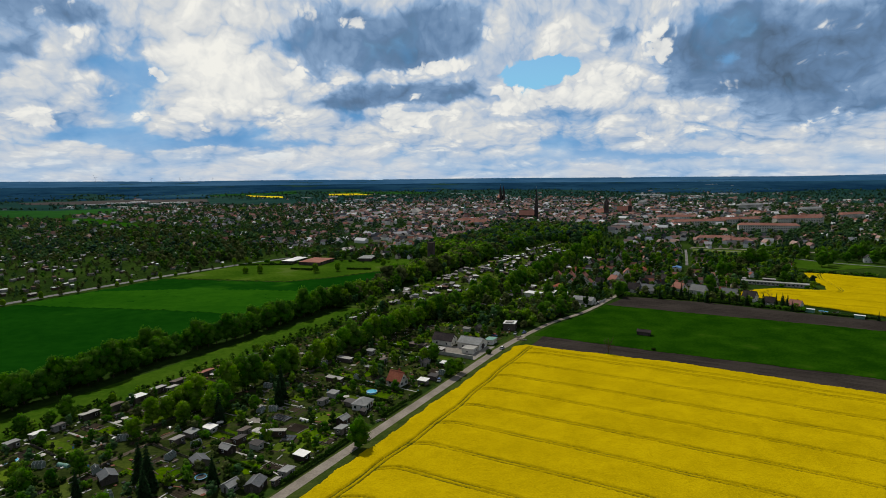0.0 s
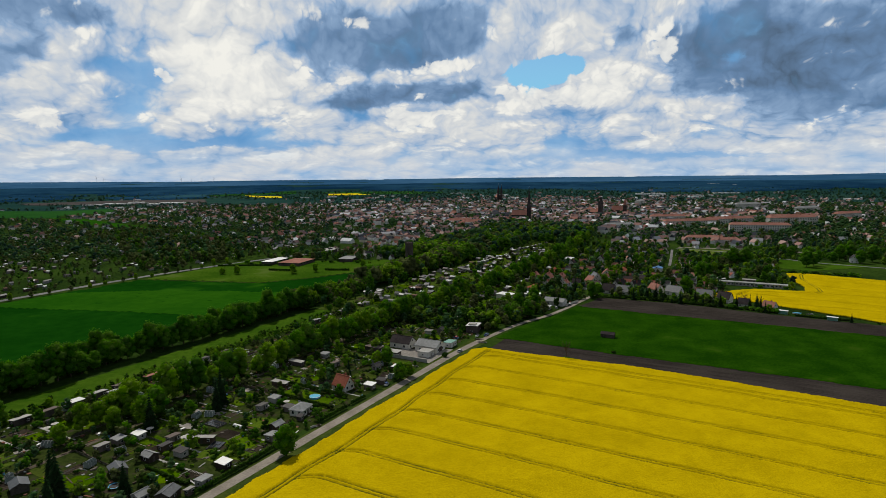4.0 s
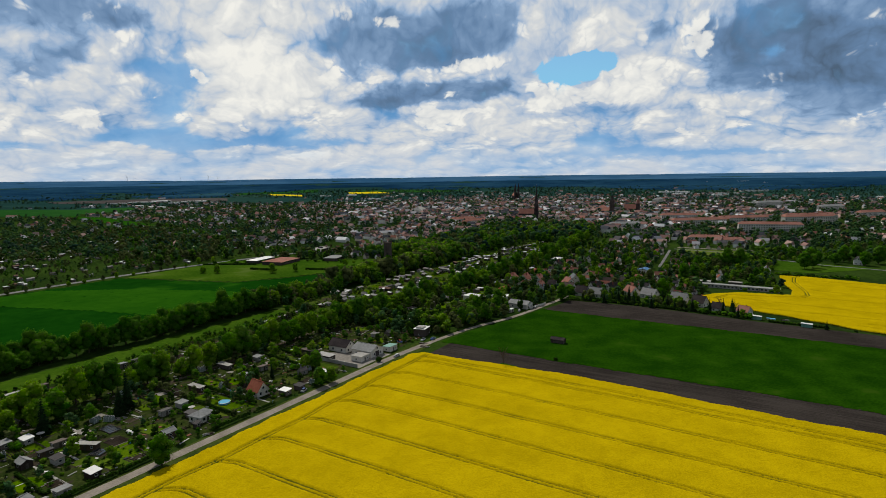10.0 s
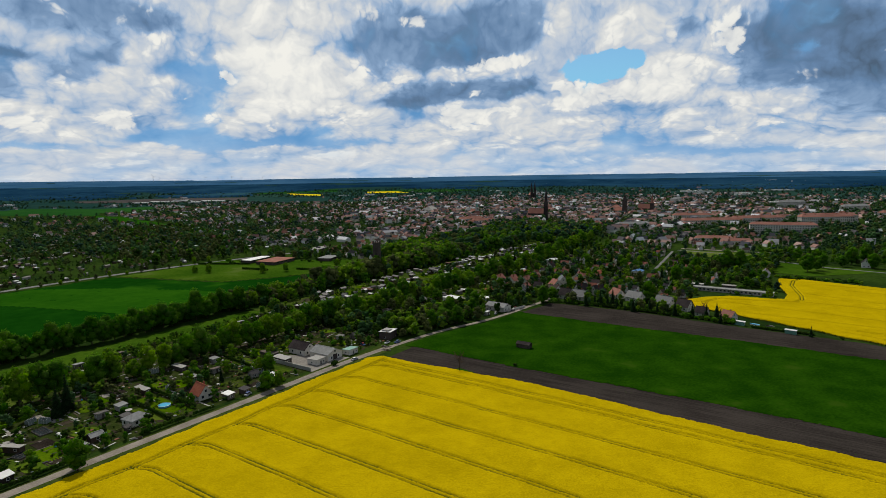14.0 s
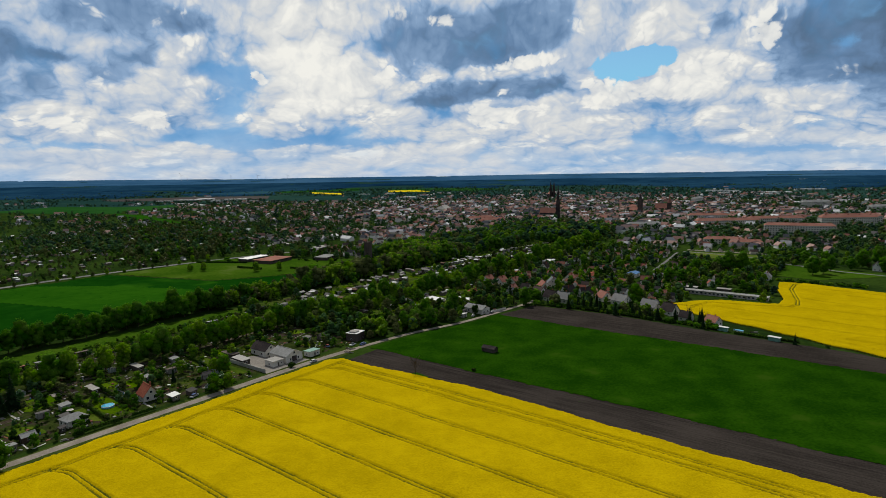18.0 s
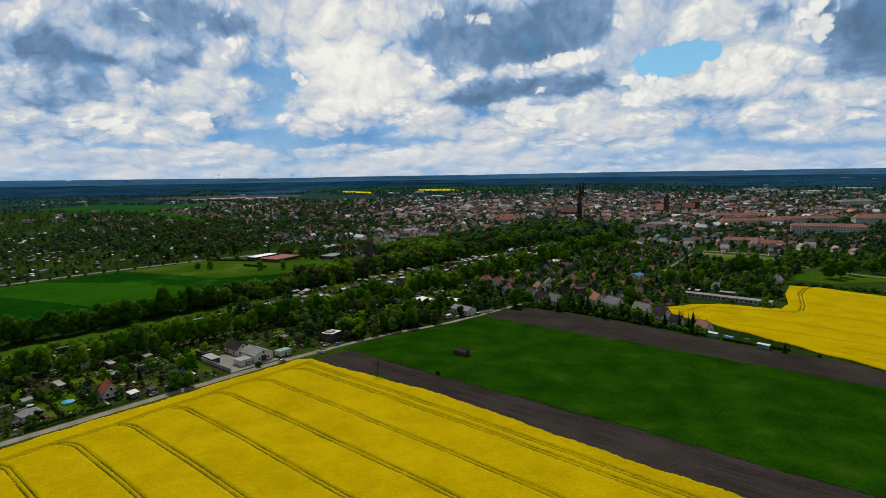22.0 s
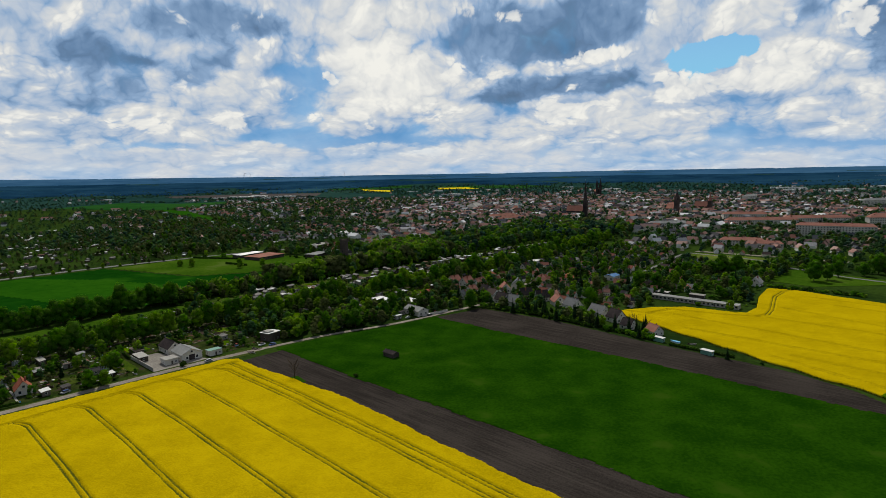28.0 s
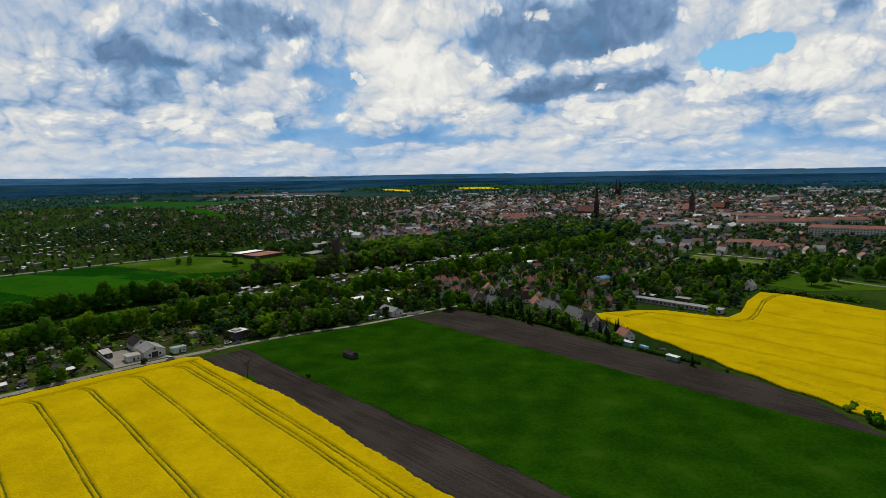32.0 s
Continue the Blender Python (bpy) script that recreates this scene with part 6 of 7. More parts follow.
def make_boat(d, n, turn):
    t = thing("boat", "small boat under a pale blue tarpaulin on a trailer", "boat", "", at(d, n, 0, turn))
    ring = [(-1.0, -2.6), (1.0, -2.6), (1.05, .6), (0, 3.0), (-1.05, .6)]
    part("hull", Geo().prism(ring, .45, 1.15), M_WHITE, t)
    part("tarpaulin", Geo().prism([(x * 1.06, y * 1.04) for x, y in ring], 1.152, 1.5), M_LINER, t)
    for x in (-1.0, 1.0):
        part("wheel", Geo().tube((x - .1, -.6, .3), (x + .1, -.6, .3), .3, .3, 10), M_TYRE, t)
    part("axle", Geo().box(-1, -.7, .25, 1, -.5, .46), M_METAL, t)


make_boat(40.5, 411.0, 75)
make_woodpile(47, 414, 20)

# the long barracks beside the second rape field
BARR = thing("barracks", "row of long low barracks with grey roofs", "building", "", at(18, 497, 0, 0))
for i in range(4):
    x = -24 + i * 15.5
    part("wall", Geo().box(x - 7.4, -3.2, -.1, x + 7.4, 3.2, 2.9), M_CONCRETE, BARR)
    r = part("roof", Geo().box(x - 7.7, -3.6, 2.91, x + 7.7, 3.6, 3.12), M_GREY, BARR)
    for j in range(5):
        w = part("window", Geo().box(x - 6.4 + j * 3.0, -3.26, 1.0, x - 4.9 + j * 3.0, -3.18, 2.2), M_PANE, BARR)
take(18, 497, 26)
place(FLATSHED, at(-6, 508, 0, 90))
place(FLATSHED, at(14, 512, 0, 90))

# random gardens and houses between


def in_field(d, n):
    if d > -97 and n < 415 and d < 340:
        if n < 300 or d > np.interp(n, [283, 319, 352, 395], [-97, -91, -82, -76]):
            return True
    if -8 < d < 340 and interp(R2_LOW, d) - 3 < n < 575 and d > np.interp(n, [440, 449, 471, 481, 485, 487.5, 504, 533, 564], [-11, -11, 3, 15, 35, 45, 45.7, 39, 36]):
        return True
    if -426 < d < -240 and n < np.interp(d, [-424, -300, -262, -240], [425, 500, 520, 480]):
        return True
    if -110 < d + (n - 395) * .0 < -76 and 283 < n < 400 and abs(d - np.interp(n, [283, 319, 352, 395], [-99.5, -94.8, -85.5, -80])) < 3.5:
        return True
    if -60 < d < 10 and 655 < n < 712:
        return True
    if n > 560 and d > 34 and n < 655:
        return True
    return abs(d - np.interp(n, [520, 560, 650, 786, 930], [-46, -48, -58, -76, -110])) < 5 and n > 500


village = 0
for k in range(6000):
    d, n = rnd.uniform(-134, 45), rnd.uniform(432, 720)
    if in_field(d, n) or not free(d, n, 3.4) or d < -128 + max(0, n - 480) * .05 or (d > 2 and n > 500) or (d > -25 and 560 < n < 660):
        continue
    if village > 185:
        break
    village += 1
    hut(rnd.choice(HOUSES + [RDHOUSE, DKHOUSE] if n < 452 else MIDS), d, n, rnd.choice([0, 90, 20, -20, 75, 110]), 3.6, rnd.uniform(.62, .86))
# houses at the meadow's far end
for d, n, turn in [(30, 574, 0), (8, 566, 90), (95, 660, 0)]:
    hut(rnd.choice(HOUSES), d, n, turn, 7)

# trees round the houses and in the northern gardens
n_tree = 0
for k in range(2600):
    d, n = rnd.uniform(-232, 42), rnd.uniform(296, 600)
    if in_field(d, n) or not free(d, n, 2.4) or (-222 < d < -171 and rnd.random() < .93) or (d > 3 and n < 450):
        continue
    colony = d < -120
    if colony and n < 470 and noise.noise(Vector((d * .035, n * .035, 3))) < -.12:
        continue
    if colony and -196 < d < -172 and 300 < n < 520 and rnd.random() < .5:
        continue
    kind = rnd.choice([OAKS, OAKS, LIMES, DULLS, SMALLS, FIRS] if not colony else [OAKS, OAKS, LIMES, LIMES, DULLS, DULLS, SMALLS, FIRS])
    take(d, n, 1.9 if kind is not SMALLS else 1.0)
    tree_at(kind, d, n, rnd.uniform(.55, .85))
    n_tree += 1
    if n_tree > 130:
        break
for k in range(60):
    d, n = rnd.uniform(-55, 24), rnd.uniform(411, 426)
    if free(d, n, 1.0):
        take(d, n, .9)
        tree_at(FIRS + BUSHES[:1], d, n, rnd.uniform(.45, .7))
for k in range(70):
    d = rnd.uniform(-74, 34)
    n = np.interp(d, [-80, -72, -24, 31, 90], [401, 411, 414, 407.5, 404]) + rnd.uniform(0, 4)
    if free(d, n, -1.0):
        bush_at(d, n, rnd.uniform(.5, 1.15)) if rnd.random() < .7 else tree_at(FIRS[2:] + SMALLS, d, n, rnd.uniform(.6, 1.0))
# close rows of pale huts at the foot of the park
for d0, n0, d1, n1, k in ((-209, 512, -205, 585, 11), (-212, 610, -204, 690, 9)):
    for i in range(k):
        d, n = d0 + (d1 - d0) * i / (k - 1), n0 + (n1 - n0) * i / (k - 1)
        hut(rnd.choice([LONGHUT, PALE, PALE, FLAT, WHITEHUT]), d + rnd.uniform(-1, 1), n, rnd.uniform(-6, 6), 2.5, rnd.uniform(.9, 1.15))
# huts in rows up the northern gardens
for n in range(296, 620, 7):
    for d in (-199, -178, -146):
        d2 = d + rnd.uniform(-2.5, 2.5)
        if free(d2, n, 1.2) and rnd.random() < .5:
            hut(rnd.choice(HUTS), d2, n + rnd.uniform(-2, 2), rnd.choice([0, 90]) + rnd.uniform(-8, 8), 2.5)
# bushes on the edges of the second rape field and in the meadow by the road
for d, n, s in [(127, 386.5, 1.4), (133, 380.5, 1.2), (119.8, 392.5, 1.3), (120, 397, .7), (127, 391, .6), (66, 407, .6), (78, 404, .5)]:
    bush_at(d, n, s)
for k in range(36):
    d = rnd.uniform(-420, -280)
    n = float(np.interp(d, [-424, -300, -262], [415, 490, 515])) + rnd.uniform(-14, 4)
    bush_at(d, n, rnd.uniform(.6, 1.4))
for d, n, s in [(-330, 395, 1.0), (-318, 410, .8), (-372, 372, .9), (-383, 366, .7), (-298, 452, .7)]:
    tree_at(LIMES, d, n, s)
for n in range(110, 420, 13):
    tree_at(LIMES + DULLS, -428 + rnd.uniform(-1, 1), n + rnd.uniform(-2, 2), .5)


for d, n, sc in [(56, 612, 1.25), (62, 622, 1.05), (66, 637, .9), (14, 629, 1.0), (9, 604, 1.1), (0, 600, 1.15), (-7, 595, 1.0), (-2, 610, 1.0), (46, 664, .9), (60, 668, 1.0), (79, 653, .9), (27, 600, .7), (85, 668, 1.0), (100, 655, 1.1), (110, 668, 1.0), (-14, 518, .9), (-19, 503, .9), (95, 690, 1.0), (40, 690, .9)]:
    tree_at(OAKS, d, n, sc)
for k in range(60):
    d, n = rnd.uniform(20, 52), rnd.uniform(490, 560)
    if d < np.interp(n, [485, 487.5, 504, 533, 564], [35, 45, 46, 39, 36]) - 2:
        bush_at(d, n, rnd.uniform(.4, 1.1))
for k in range(50):
    bush_at(rnd.uniform(36, 90), rnd.uniform(571, 577), rnd.uniform(.5, 1.2))
ribbon("road", [(-60, 700), (2.5, 688), (22.5, 666), (44, 655), (71, 641), (110, 632), (200, 610)], 4.2, 0.24, M_ASPHALT, "pale street along the meadow behind the rape", "road")


# landmarks of the town -------------------------------------------------
def spot(x, y, turn=0.0, z=0.0):
    return Matrix.Translation((x * U, y * U, z)) @ Matrix.Rotation(radians(turn), 4, "Z")


def make_church(label, m, nave, tower_w, tower_h, spire_h, brick, roofing, twin=False):
    t = thing("church", label, "church", "", m)
    w, l, h, rh = nave
    part("nave", Geo().gable_wall(w, l, h, rh), brick, t)
    part("roof", Geo().gable_roof(w, l, h, rh, .5, .3), M_PINKTILE, t)
    for x in ((-w / 2 + tower_w / 2, w / 2 - tower_w / 2) if twin else (0,)):
        y = -l / 2 - tower_w / 2
        k = tower_w / 2
        part("tower", Geo().box(x - k, y - k, -.2, x + k, y + k, tower_h), brick, t)
        ring = [(x + math.cos(i * .7854 + .39) * k * 1.05, y + math.sin(i * .7854 + .39) * k * 1.05) for i in range(8)]
        c = [(a, b, tower_h) for a, b in ring] + [(x, y, tower_h + spire_h)]
        part("spire", Geo().add(c, [(i, (i + 1) % 8, 8) for i in range(8)]), roofing, t)
        g = Geo()
        for s in (-1, 1):
            g.box(x + s * k * .4 - .6, y - k - .06, tower_h - 7, x + s * k * .4 + .6, y - k + .05, tower_h - 3)
        part("louvre", g, M_PANE, t)
        part("finial", Geo().tube((x, y, tower_h + spire_h - .5), (x, y, tower_h + spire_h + 2.5), .2, .1, 5), M_METAL, t)
    for s in (-1, 1):
        for i in range(5):
            yy = -l * .4 + i * l * .2
            part("window", Geo().box(s * w / 2 - .06, yy - .9, h * .25, s * w / 2 + .06, yy + .9, h * .85), M_PANE, t)
    return t


make_church("dark brick church with one tall slate spire", spot(138.3, 1066, 70), (15, 34, 14, 10), 7.5, 34, 41, M_DARKTILE, M_DARKTILE)
make_church("church with two slim pointed towers", spot(155, 1898, 10), (20, 44, 16, 11), 7.5, 40, 26, M_DARKTILE, M_DARKTILE, True)
make_church("red brick church with a square tower", spot(297.6, 1168, 30), (13, 26, 10, 8), 8.0, 36, 14, M_BRICK, M_DARKTILE)
make_church("red brick church with a pointed tower", spot(352, 1210, 60), (14, 28, 12, 10), 8.0, 24, 20, M_BRICK, M_PINKTILE)
make_church("pale church with a green copper tower", spot(20, 1190, 40), (10, 20, 9, 6), 6.0, 20, 12, M_RENDER, M_COPPER)

# dark round water tower in the trees
WT = thing("water_tower", "dark stone lookout tower rising from trees", "tower", "", spot(-13.3, 501.0))
ring = [(math.cos(i * .524) * 4.0, math.sin(i * .524) * 4.0) for i in range(12)]
part("shaft", Geo().prism(ring, -.2, 31.0), M_BRICK, WT)
part("cornice", Geo().prism([(x * 1.12, y * 1.12) for x, y in ring], 31.0, 32.2), M_BRICK, WT)
for i in range(12):
    x, y = ring[i]
    part("merlon", Geo().box(x * 1.05 - .4, y * 1.05 - .4, 32.2, x * 1.05 + .4, y * 1.05 + .4, 33.4), M_BRICK, WT)
for z in (7, 14, 20):
    part("window", Geo().box(-.5, -4.1, z, .5, -3.8, z + 1.8), M_PANE, WT)


def make_block(label, d, n, w, l, floors, turn, roof=M_PINKTILE, wall=M_RENDER):
    """Block of flats with rows of windows and a low tiled roof."""
    t = thing("apartment_block", label, "apartment block", "apartment blocks", at(d, n, 0, turn))
    l *= U
    h = floors * 2.9 + .6
    part("wall", Geo().box(-w / 2, -l / 2, -.2, w / 2, l / 2, h), wall, t)
    part("roof", Geo().hip_roof(w, l, h + .2, w * .32, .5), roof, t)
    k = max(3, int(l / 3.4))
    for s in (-1, 1):
        for f in range(floors):
            g = Geo()
            for i in range(k):
                y = -l / 2 + l * (i + .5) / k
                g.box(s * w / 2 - .06, y - .75, .9 + f * 2.9, s * w / 2 + .06, y + .75, 2.3 + f * 2.9)
            tagged(part("glazing", g, M_PANE, t), kind="stuff")
    for i in range(max(2, int(l / 16))):
        y = -l / 2 + l * (i + .5) / max(2, int(l / 16))
        part("chimney", Geo().box(-.8, y - .5, h + w * .2, .6, y + .5, h + w * .32 + 1.4), M_REDBRICK, t)
    return t


for d, n, w, l, fl, turn, roof in [(-75, 985, 13, 88, 4, -53, M_PINKTILE), (-25, 1052, 13, 80, 4, -53, M_PINKTILE), (18, 912, 12, 74, 5, -78, M_PINKTILE), (62, 1100, 14, 82, 5, -55, M_PINKTILE),
                                   (60, 1075, 13, 76, 5, -55, M_PINKTILE), (-120, 1075, 13, 60, 4, -60, M_PINKTILE), (-165, 905, 12, 50, 3, -45, M_GREY), (-40, 785, 11, 40, 2, -75, M_PINKTILE), (-15, 770, 10, 30, 2, -70, M_PINKTILE)]:
    make_block("long block of flats with a red tiled roof", d, n, w, l, fl, turn, roof)
for d, n, w, l, fl, turn, roof in [(-640, 1080, 30, 46, 3, 20, M_CONCRETE), (-560, 1110, 24, 60, 3, 30, M_GREY), (-300, 1250, 16, 50, 4, 10, M_PINKTILE), (-430, 900, 14, 46, 3, -30, M_PINKTILE), (-395, 880, 13, 40, 3, -30, M_PINKTILE),
                                   (100, 1420, 14, 60, 4, -40, M_GREY), (-10, 1500, 14, 70, 5, -40, M_GREY), (150, 1250, 14, 60, 4, -40, M_PINKTILE), (-260, 1600, 15, 70, 5, 0, M_GREY)]:
    make_block("big town building among red roofs", d, n, w, l, fl, turn, roof)

# low commercial halls beside the country road
for d, n, w, l, turn, roof, lab in [(-367, 440, 26, 44, 12, M_PINKTILE, "commercial hall with a faded red flat roof"), (-391, 436, 14, 40, 12, M_WHITE, "commercial hall with a white roof"), (-335, 478, 16, 30, 20, M_GREY, "grey hall behind the meadow"), (-395, 520, 16, 40, 15, M_CONCRETE, "long grey flat hall")]:
    t = thing("commercial_hall", lab, "hall", "", at(d, n, 0, turn))
    w, l = w, l * .85
    part("wall", Geo().box(-w / 2, -l / 2, -.2, w / 2, l / 2, 3.8), M_BRICK, t)
    part("roof", Geo().hip_roof(w, l, 3.9, 1.4, .6), roof, t)
    part("door", Geo().box(w / 2 - .05, -2, 0, w / 2 + .06, 2, 3.6), M_DARKTILE, t)
    for i in range(5):
        y = -l * .4 + i * l * .2
        part("window", Geo().box(-w * .0 + w / 2 - .05, y - 1.2 + 2.6, 2.0, w / 2 + .05, y + 1.2 + 2.6, 3.2), M_PANE, t)

# sports ground
sheet("sports_field", [(-52, 662), (4, 668), (10, 706), (-58, 704)], .2, M_LAWN, "light green sports field behind the houses", "sports field")
sheet("sports_field", [(12, 600), (60, 590), (110, 640), (20, 660)], .2, M_MEADOW, "rough green meadow behind the rape", "meadow")
sheet("sports_field", [(-60, 712), (60, 716), (60, 722), (-60, 718)], .21, M_GRAVEL, "pale sandy track beside the sports field", "track")

# terraced and detached houses of the near town
count, outer = 0, []
for k in range(6000):
    d, n = rnd.uniform(-470, 120), rnd.uniform(490, 860)
    town = -400 < d < -290 or -132 < d < 60 or (d < -290 and n > 640)
    if -300 < d < -132 and n < 800 or in_field(d, n) or not town or not free(d, n, 5.5):
        continue
    if -60 < d < 8 and n < 725 or d > 5 and n < 760:
        continue
    take(d, n, 6.0)
    if n > 690:
        outer.append((d, n, rnd.uniform(6.5, 8.5), rnd.uniform(8, 14), rnd.uniform(3.2, 5.2), rnd.uniform(3, 4.4), rnd.choice([0, 90, 30, -30, 60])))
    else:
        place(rnd.choice(MIDS), at(d, n, 0, rnd.choice([0, 90, 30, -30, 60]) + rnd.uniform(-6, 6)))
    count += 1
    if count > 210:
        break


house_stuff("town_houses", outer, "houses at the edge of the town")


# far town and woods ----------------------------------------------------
def polar(r, az):
    a = radians(az)
    return 110 + r * math.sin(a), 40 + r * math.cos(a)


def dn(x, y):
    return x * D.x + y * D.y, x * NN.x + y * NN.y


def density(x, y):
    """How built-up the land is."""
    core = math.exp(-(((x - 180) / 460) ** 2 + ((y - 1400) / 620) ** 2)) * 1.2
    east = math.exp(-(((x - 720) / 480) ** 2 + ((y - 1450) / 560) ** 2)) * .42
    west = math.exp(-(((x + 420) / 500) ** 2 + ((y - 1450) / 420) ** 2)) * .6
    near = math.exp(-(((x + 150) / 160) ** 2 + ((y - 760) / 120) ** 2)) * .7
    return core + east + west + near + .25 * noise.noise(Vector((x * .006, y * .006, 1)))


FAR_FIELDS = [[(-1605, 1934), (-1280, 1884), (-1174, 1998), (-1020, 1785), (-1103, 1641), (-1030, 1541), (-1267, 1548), (-1560, 1600)],
              [(-1067, 1546), (-929, 1488), (-573, 1182), (-536, 1096), (-659, 1203), (-771, 1297), (-881, 1355)],
              [(-1843, 2444), (-1535, 2704), (-1180, 2779), (-993, 2481), (-1296, 2346), (-1692, 2316)],
              [(-1948, 2325), (-1612, 2308), (-1356, 1960), (-1673, 2012)], [(-1180, 2779), (-690, 2636), (-607, 2203), (-950, 2274)],
              [(-1126, 3153), (-878, 3022), (-836, 2864), (-1030, 2982)], [(-709, 3294), (-549, 3337), (-435, 3157), (-660, 3122)]]


def inside(ring, x, y):
    hit = False
    for (x0, y0), (x1, y1) in zip(ring, ring[1:] + ring[:1]):
        if (y0 > y) != (y1 > y) and x < (x1 - x0) * (y - y0) / (y1 - y0) + x0:
            hit = not hit
    return hit


def far_sheet(name, ring, z, mat, label, category):
    """Field far off, lying on the land: its ring in metres."""
    xs, ys = [p[0] for p in ring], [p[1] for p in ring]
    step = max(max(xs) - min(xs), max(ys) - min(ys)) / 70
    g, seen = Geo(), {}

    def corner(i, j):
        if (i, j) not in seen:
            seen[i, j] = len(g.v)
            x, y = min(xs) + i * step, min(ys) + j * step
            g.v.append((x, y, rise(x, y) + z))
        return seen[i, j]

    for i in range(71):
        for j in range(71):
            if inside(ring, min(xs) + (i + .5) * step, min(ys) + (j + .5) * step):
                g.f.append((corner(i, j), corner(i + 1, j), corner(i + 1, j + 1), corner(i, j + 1)))
    tagged(new(name, g.mesh(name, mat)), label, category, kind="structure")


M_FARGREEN = material("far_meadow", (0.012, 0.064, 0.012), (0.026, 0.094, 0.018), 0.02, .95, 0, world=True)
M_FARSOIL = material("far_soil", (0.055, 0.050, 0.050), (0.085, 0.078, 0.075), 0.02, .95, 0, world=True)
M_FARRAPE = material("far_rape", (0.60, 0.46, 0.01), (0.75, 0.58, 0.02), 0.03, .95, 0, world=True)
far_sheet("meadow", FAR_FIELDS[0], .6, M_FARGREEN, "distant green field beside the suburb", "field")
far_sheet("meadow", FAR_FIELDS[1], .7, M_WHEAT2, "bright green strip of field between suburb and gardens", "field")
far_sheet("field", FAR_FIELDS[2], .8, M_FARSOIL, "distant pale brown field beyond the suburb", "field")
# these two dark fields share the plain's painted haze
far_sheet("field", FAR_FIELDS[3], .7, M_HAZED_PLAIN, "distant dark field, bluish haze painted in", "field")
far_sheet("field", FAR_FIELDS[4], .9, M_HAZED_PLAIN, "distant dark field below the yellow rape", "field")
far_sheet("rape_field", FAR_FIELDS[5], 1.5, M_FARRAPE, "distant yellow rape field", "crop field")
far_sheet("rape_field", FAR_FIELDS[6], 1.5, M_FARRAPE, "distant narrow yellow rape field", "crop field")
far_sheet("rape_field", [(1990, 3500), (2250, 3330), (2300, 3420), (2060, 3600)], 1.5, M_FARRAPE, "distant yellow rape field at the horizon", "crop field")
far_sheet("meadow", [(-1365, 3260), (-970, 3595), (-887, 3308), (-1104, 3160), (-1271, 3050)], 1.2, M_FARGREEN, "distant green fields below the woods", "field")
far_sheet("meadow", [(-833, 3477), (-260, 3540), (-49, 3377), (-229, 3225), (-455, 3264)], 1.2, M_FARGREEN, "distant strip of green fields behind the town", "field")
far_sheet("meadow", [(1850, 3250), (2400, 2700), (2600, 2900), (2000, 3450)], 1.2, M_FARGREEN, "distant green fields east of the town", "field")

rr = random.Random(21)
homes, trees_a, trees_b, trees_c = [], [], [], []
while len(homes) < 3500:
    r, az = 720 + 1980 * rr.random() ** 1.15, rr.uniform(-62, 47)
    x, y = polar(r, az)
    if rr.random() > density(x, y) or any(inside(f, x * U, y * U) for f in FAR_FIELDS):
        continue
    d, n = dn(x, y)
    if n < 760 and d > -300 or (-300 < d < -95 and n < 830):
        continue
    if math.hypot(x - 110, y - 40) < 980 and rr.random() < .55:
        continue
    core = math.hypot(x - 180, y - 1220) < 420
    big = rr.random() < .12
    homes.append((d, n, rr.uniform(6, 8.5) + 4 * big, rr.uniform(7, 12) + 12 * big + 5 * core, rr.uniform(3, 5) + 3.5 * core, rr.uniform(2.8, 4.2), rr.choice([0, 90, 25, -35, 60])))
house_stuff("town_houses", homes, "crowded houses of the distant town")
pv = Geo()
HALLS = [(-1410, 2277, 70), (-1351, 2357, 110), (-1163, 2031, 60), (-1059, 1944, 80), (-1330, 2447, 60), (-1302, 2442, 40), (-1133, 2359, 90), (-1092, 2350, 40), (-394, 2038, 70), (-201, 1717, 60), (-339, 2066, 60), (-91, 1979, 50),
         (-57, 2048, 70), (944, 2896, 90), (960, 2822, 110), (911, 2629, 60), (1018, 2663, 60), (1082, 2641, 50), (1327, 2876, 120), (1493, 3808, 90), (1694, 3799, 160), (1752, 3631, 120), (18, 3237, 60)]
HALLS += [(p[0] * U, p[1] * U, rr.uniform(25, 55)) for p in (polar(rr.uniform(1550, 2450), rr.uniform(-44, 40)) for _ in range(40)) if not any(inside(f, p[0] * U, p[1] * U) for f in FAR_FIELDS)]
for x, y, l in HALLS:
    m = Matrix.Translation((x, y, rise(x, y))) @ Matrix.Rotation(rr.uniform(-.35, .35), 4, "Z")
    w, e = rr.uniform(14, 30), rr.uniform(4, 7)
    q = Geo().box(-l / 2, -w / 2, -.4, l / 2, w / 2, e)
    pv.add([tuple(m @ Vector(c)) for c in q.v], q.f)
stuff("distant_halls", pv.mesh("distant_halls", M_WHITE), "pale distant halls and warehouses", "halls")

# trees of gardens, town and parks, thinning out with distance
gap = Spacing(4.8)
tries = 0
while len(trees_a) < 1700 and tries < 60000:
    tries += 1
    d, n = rr.uniform(-330, 150), rr.uniform(430, 900)
    wood = (-330 < d < -226 and n > np.interp(d, [-330, -300, -262, -240], [520, 500, 400, 300])) or (-226 < d < -182 and n > 700) or (-330 < d < -226 and n > 640)
    if in_field(d, n) or not free(d, n, -1.8):
        continue
    if (wood or rr.random() < (.05 if -226 < d < -171 else .10 if d < -132 else .3)) and gap.ok(d, n):
        trees_a.append((d, n, rr.uniform(5, 14) if wood else rr.uniform(3.5, 7)))
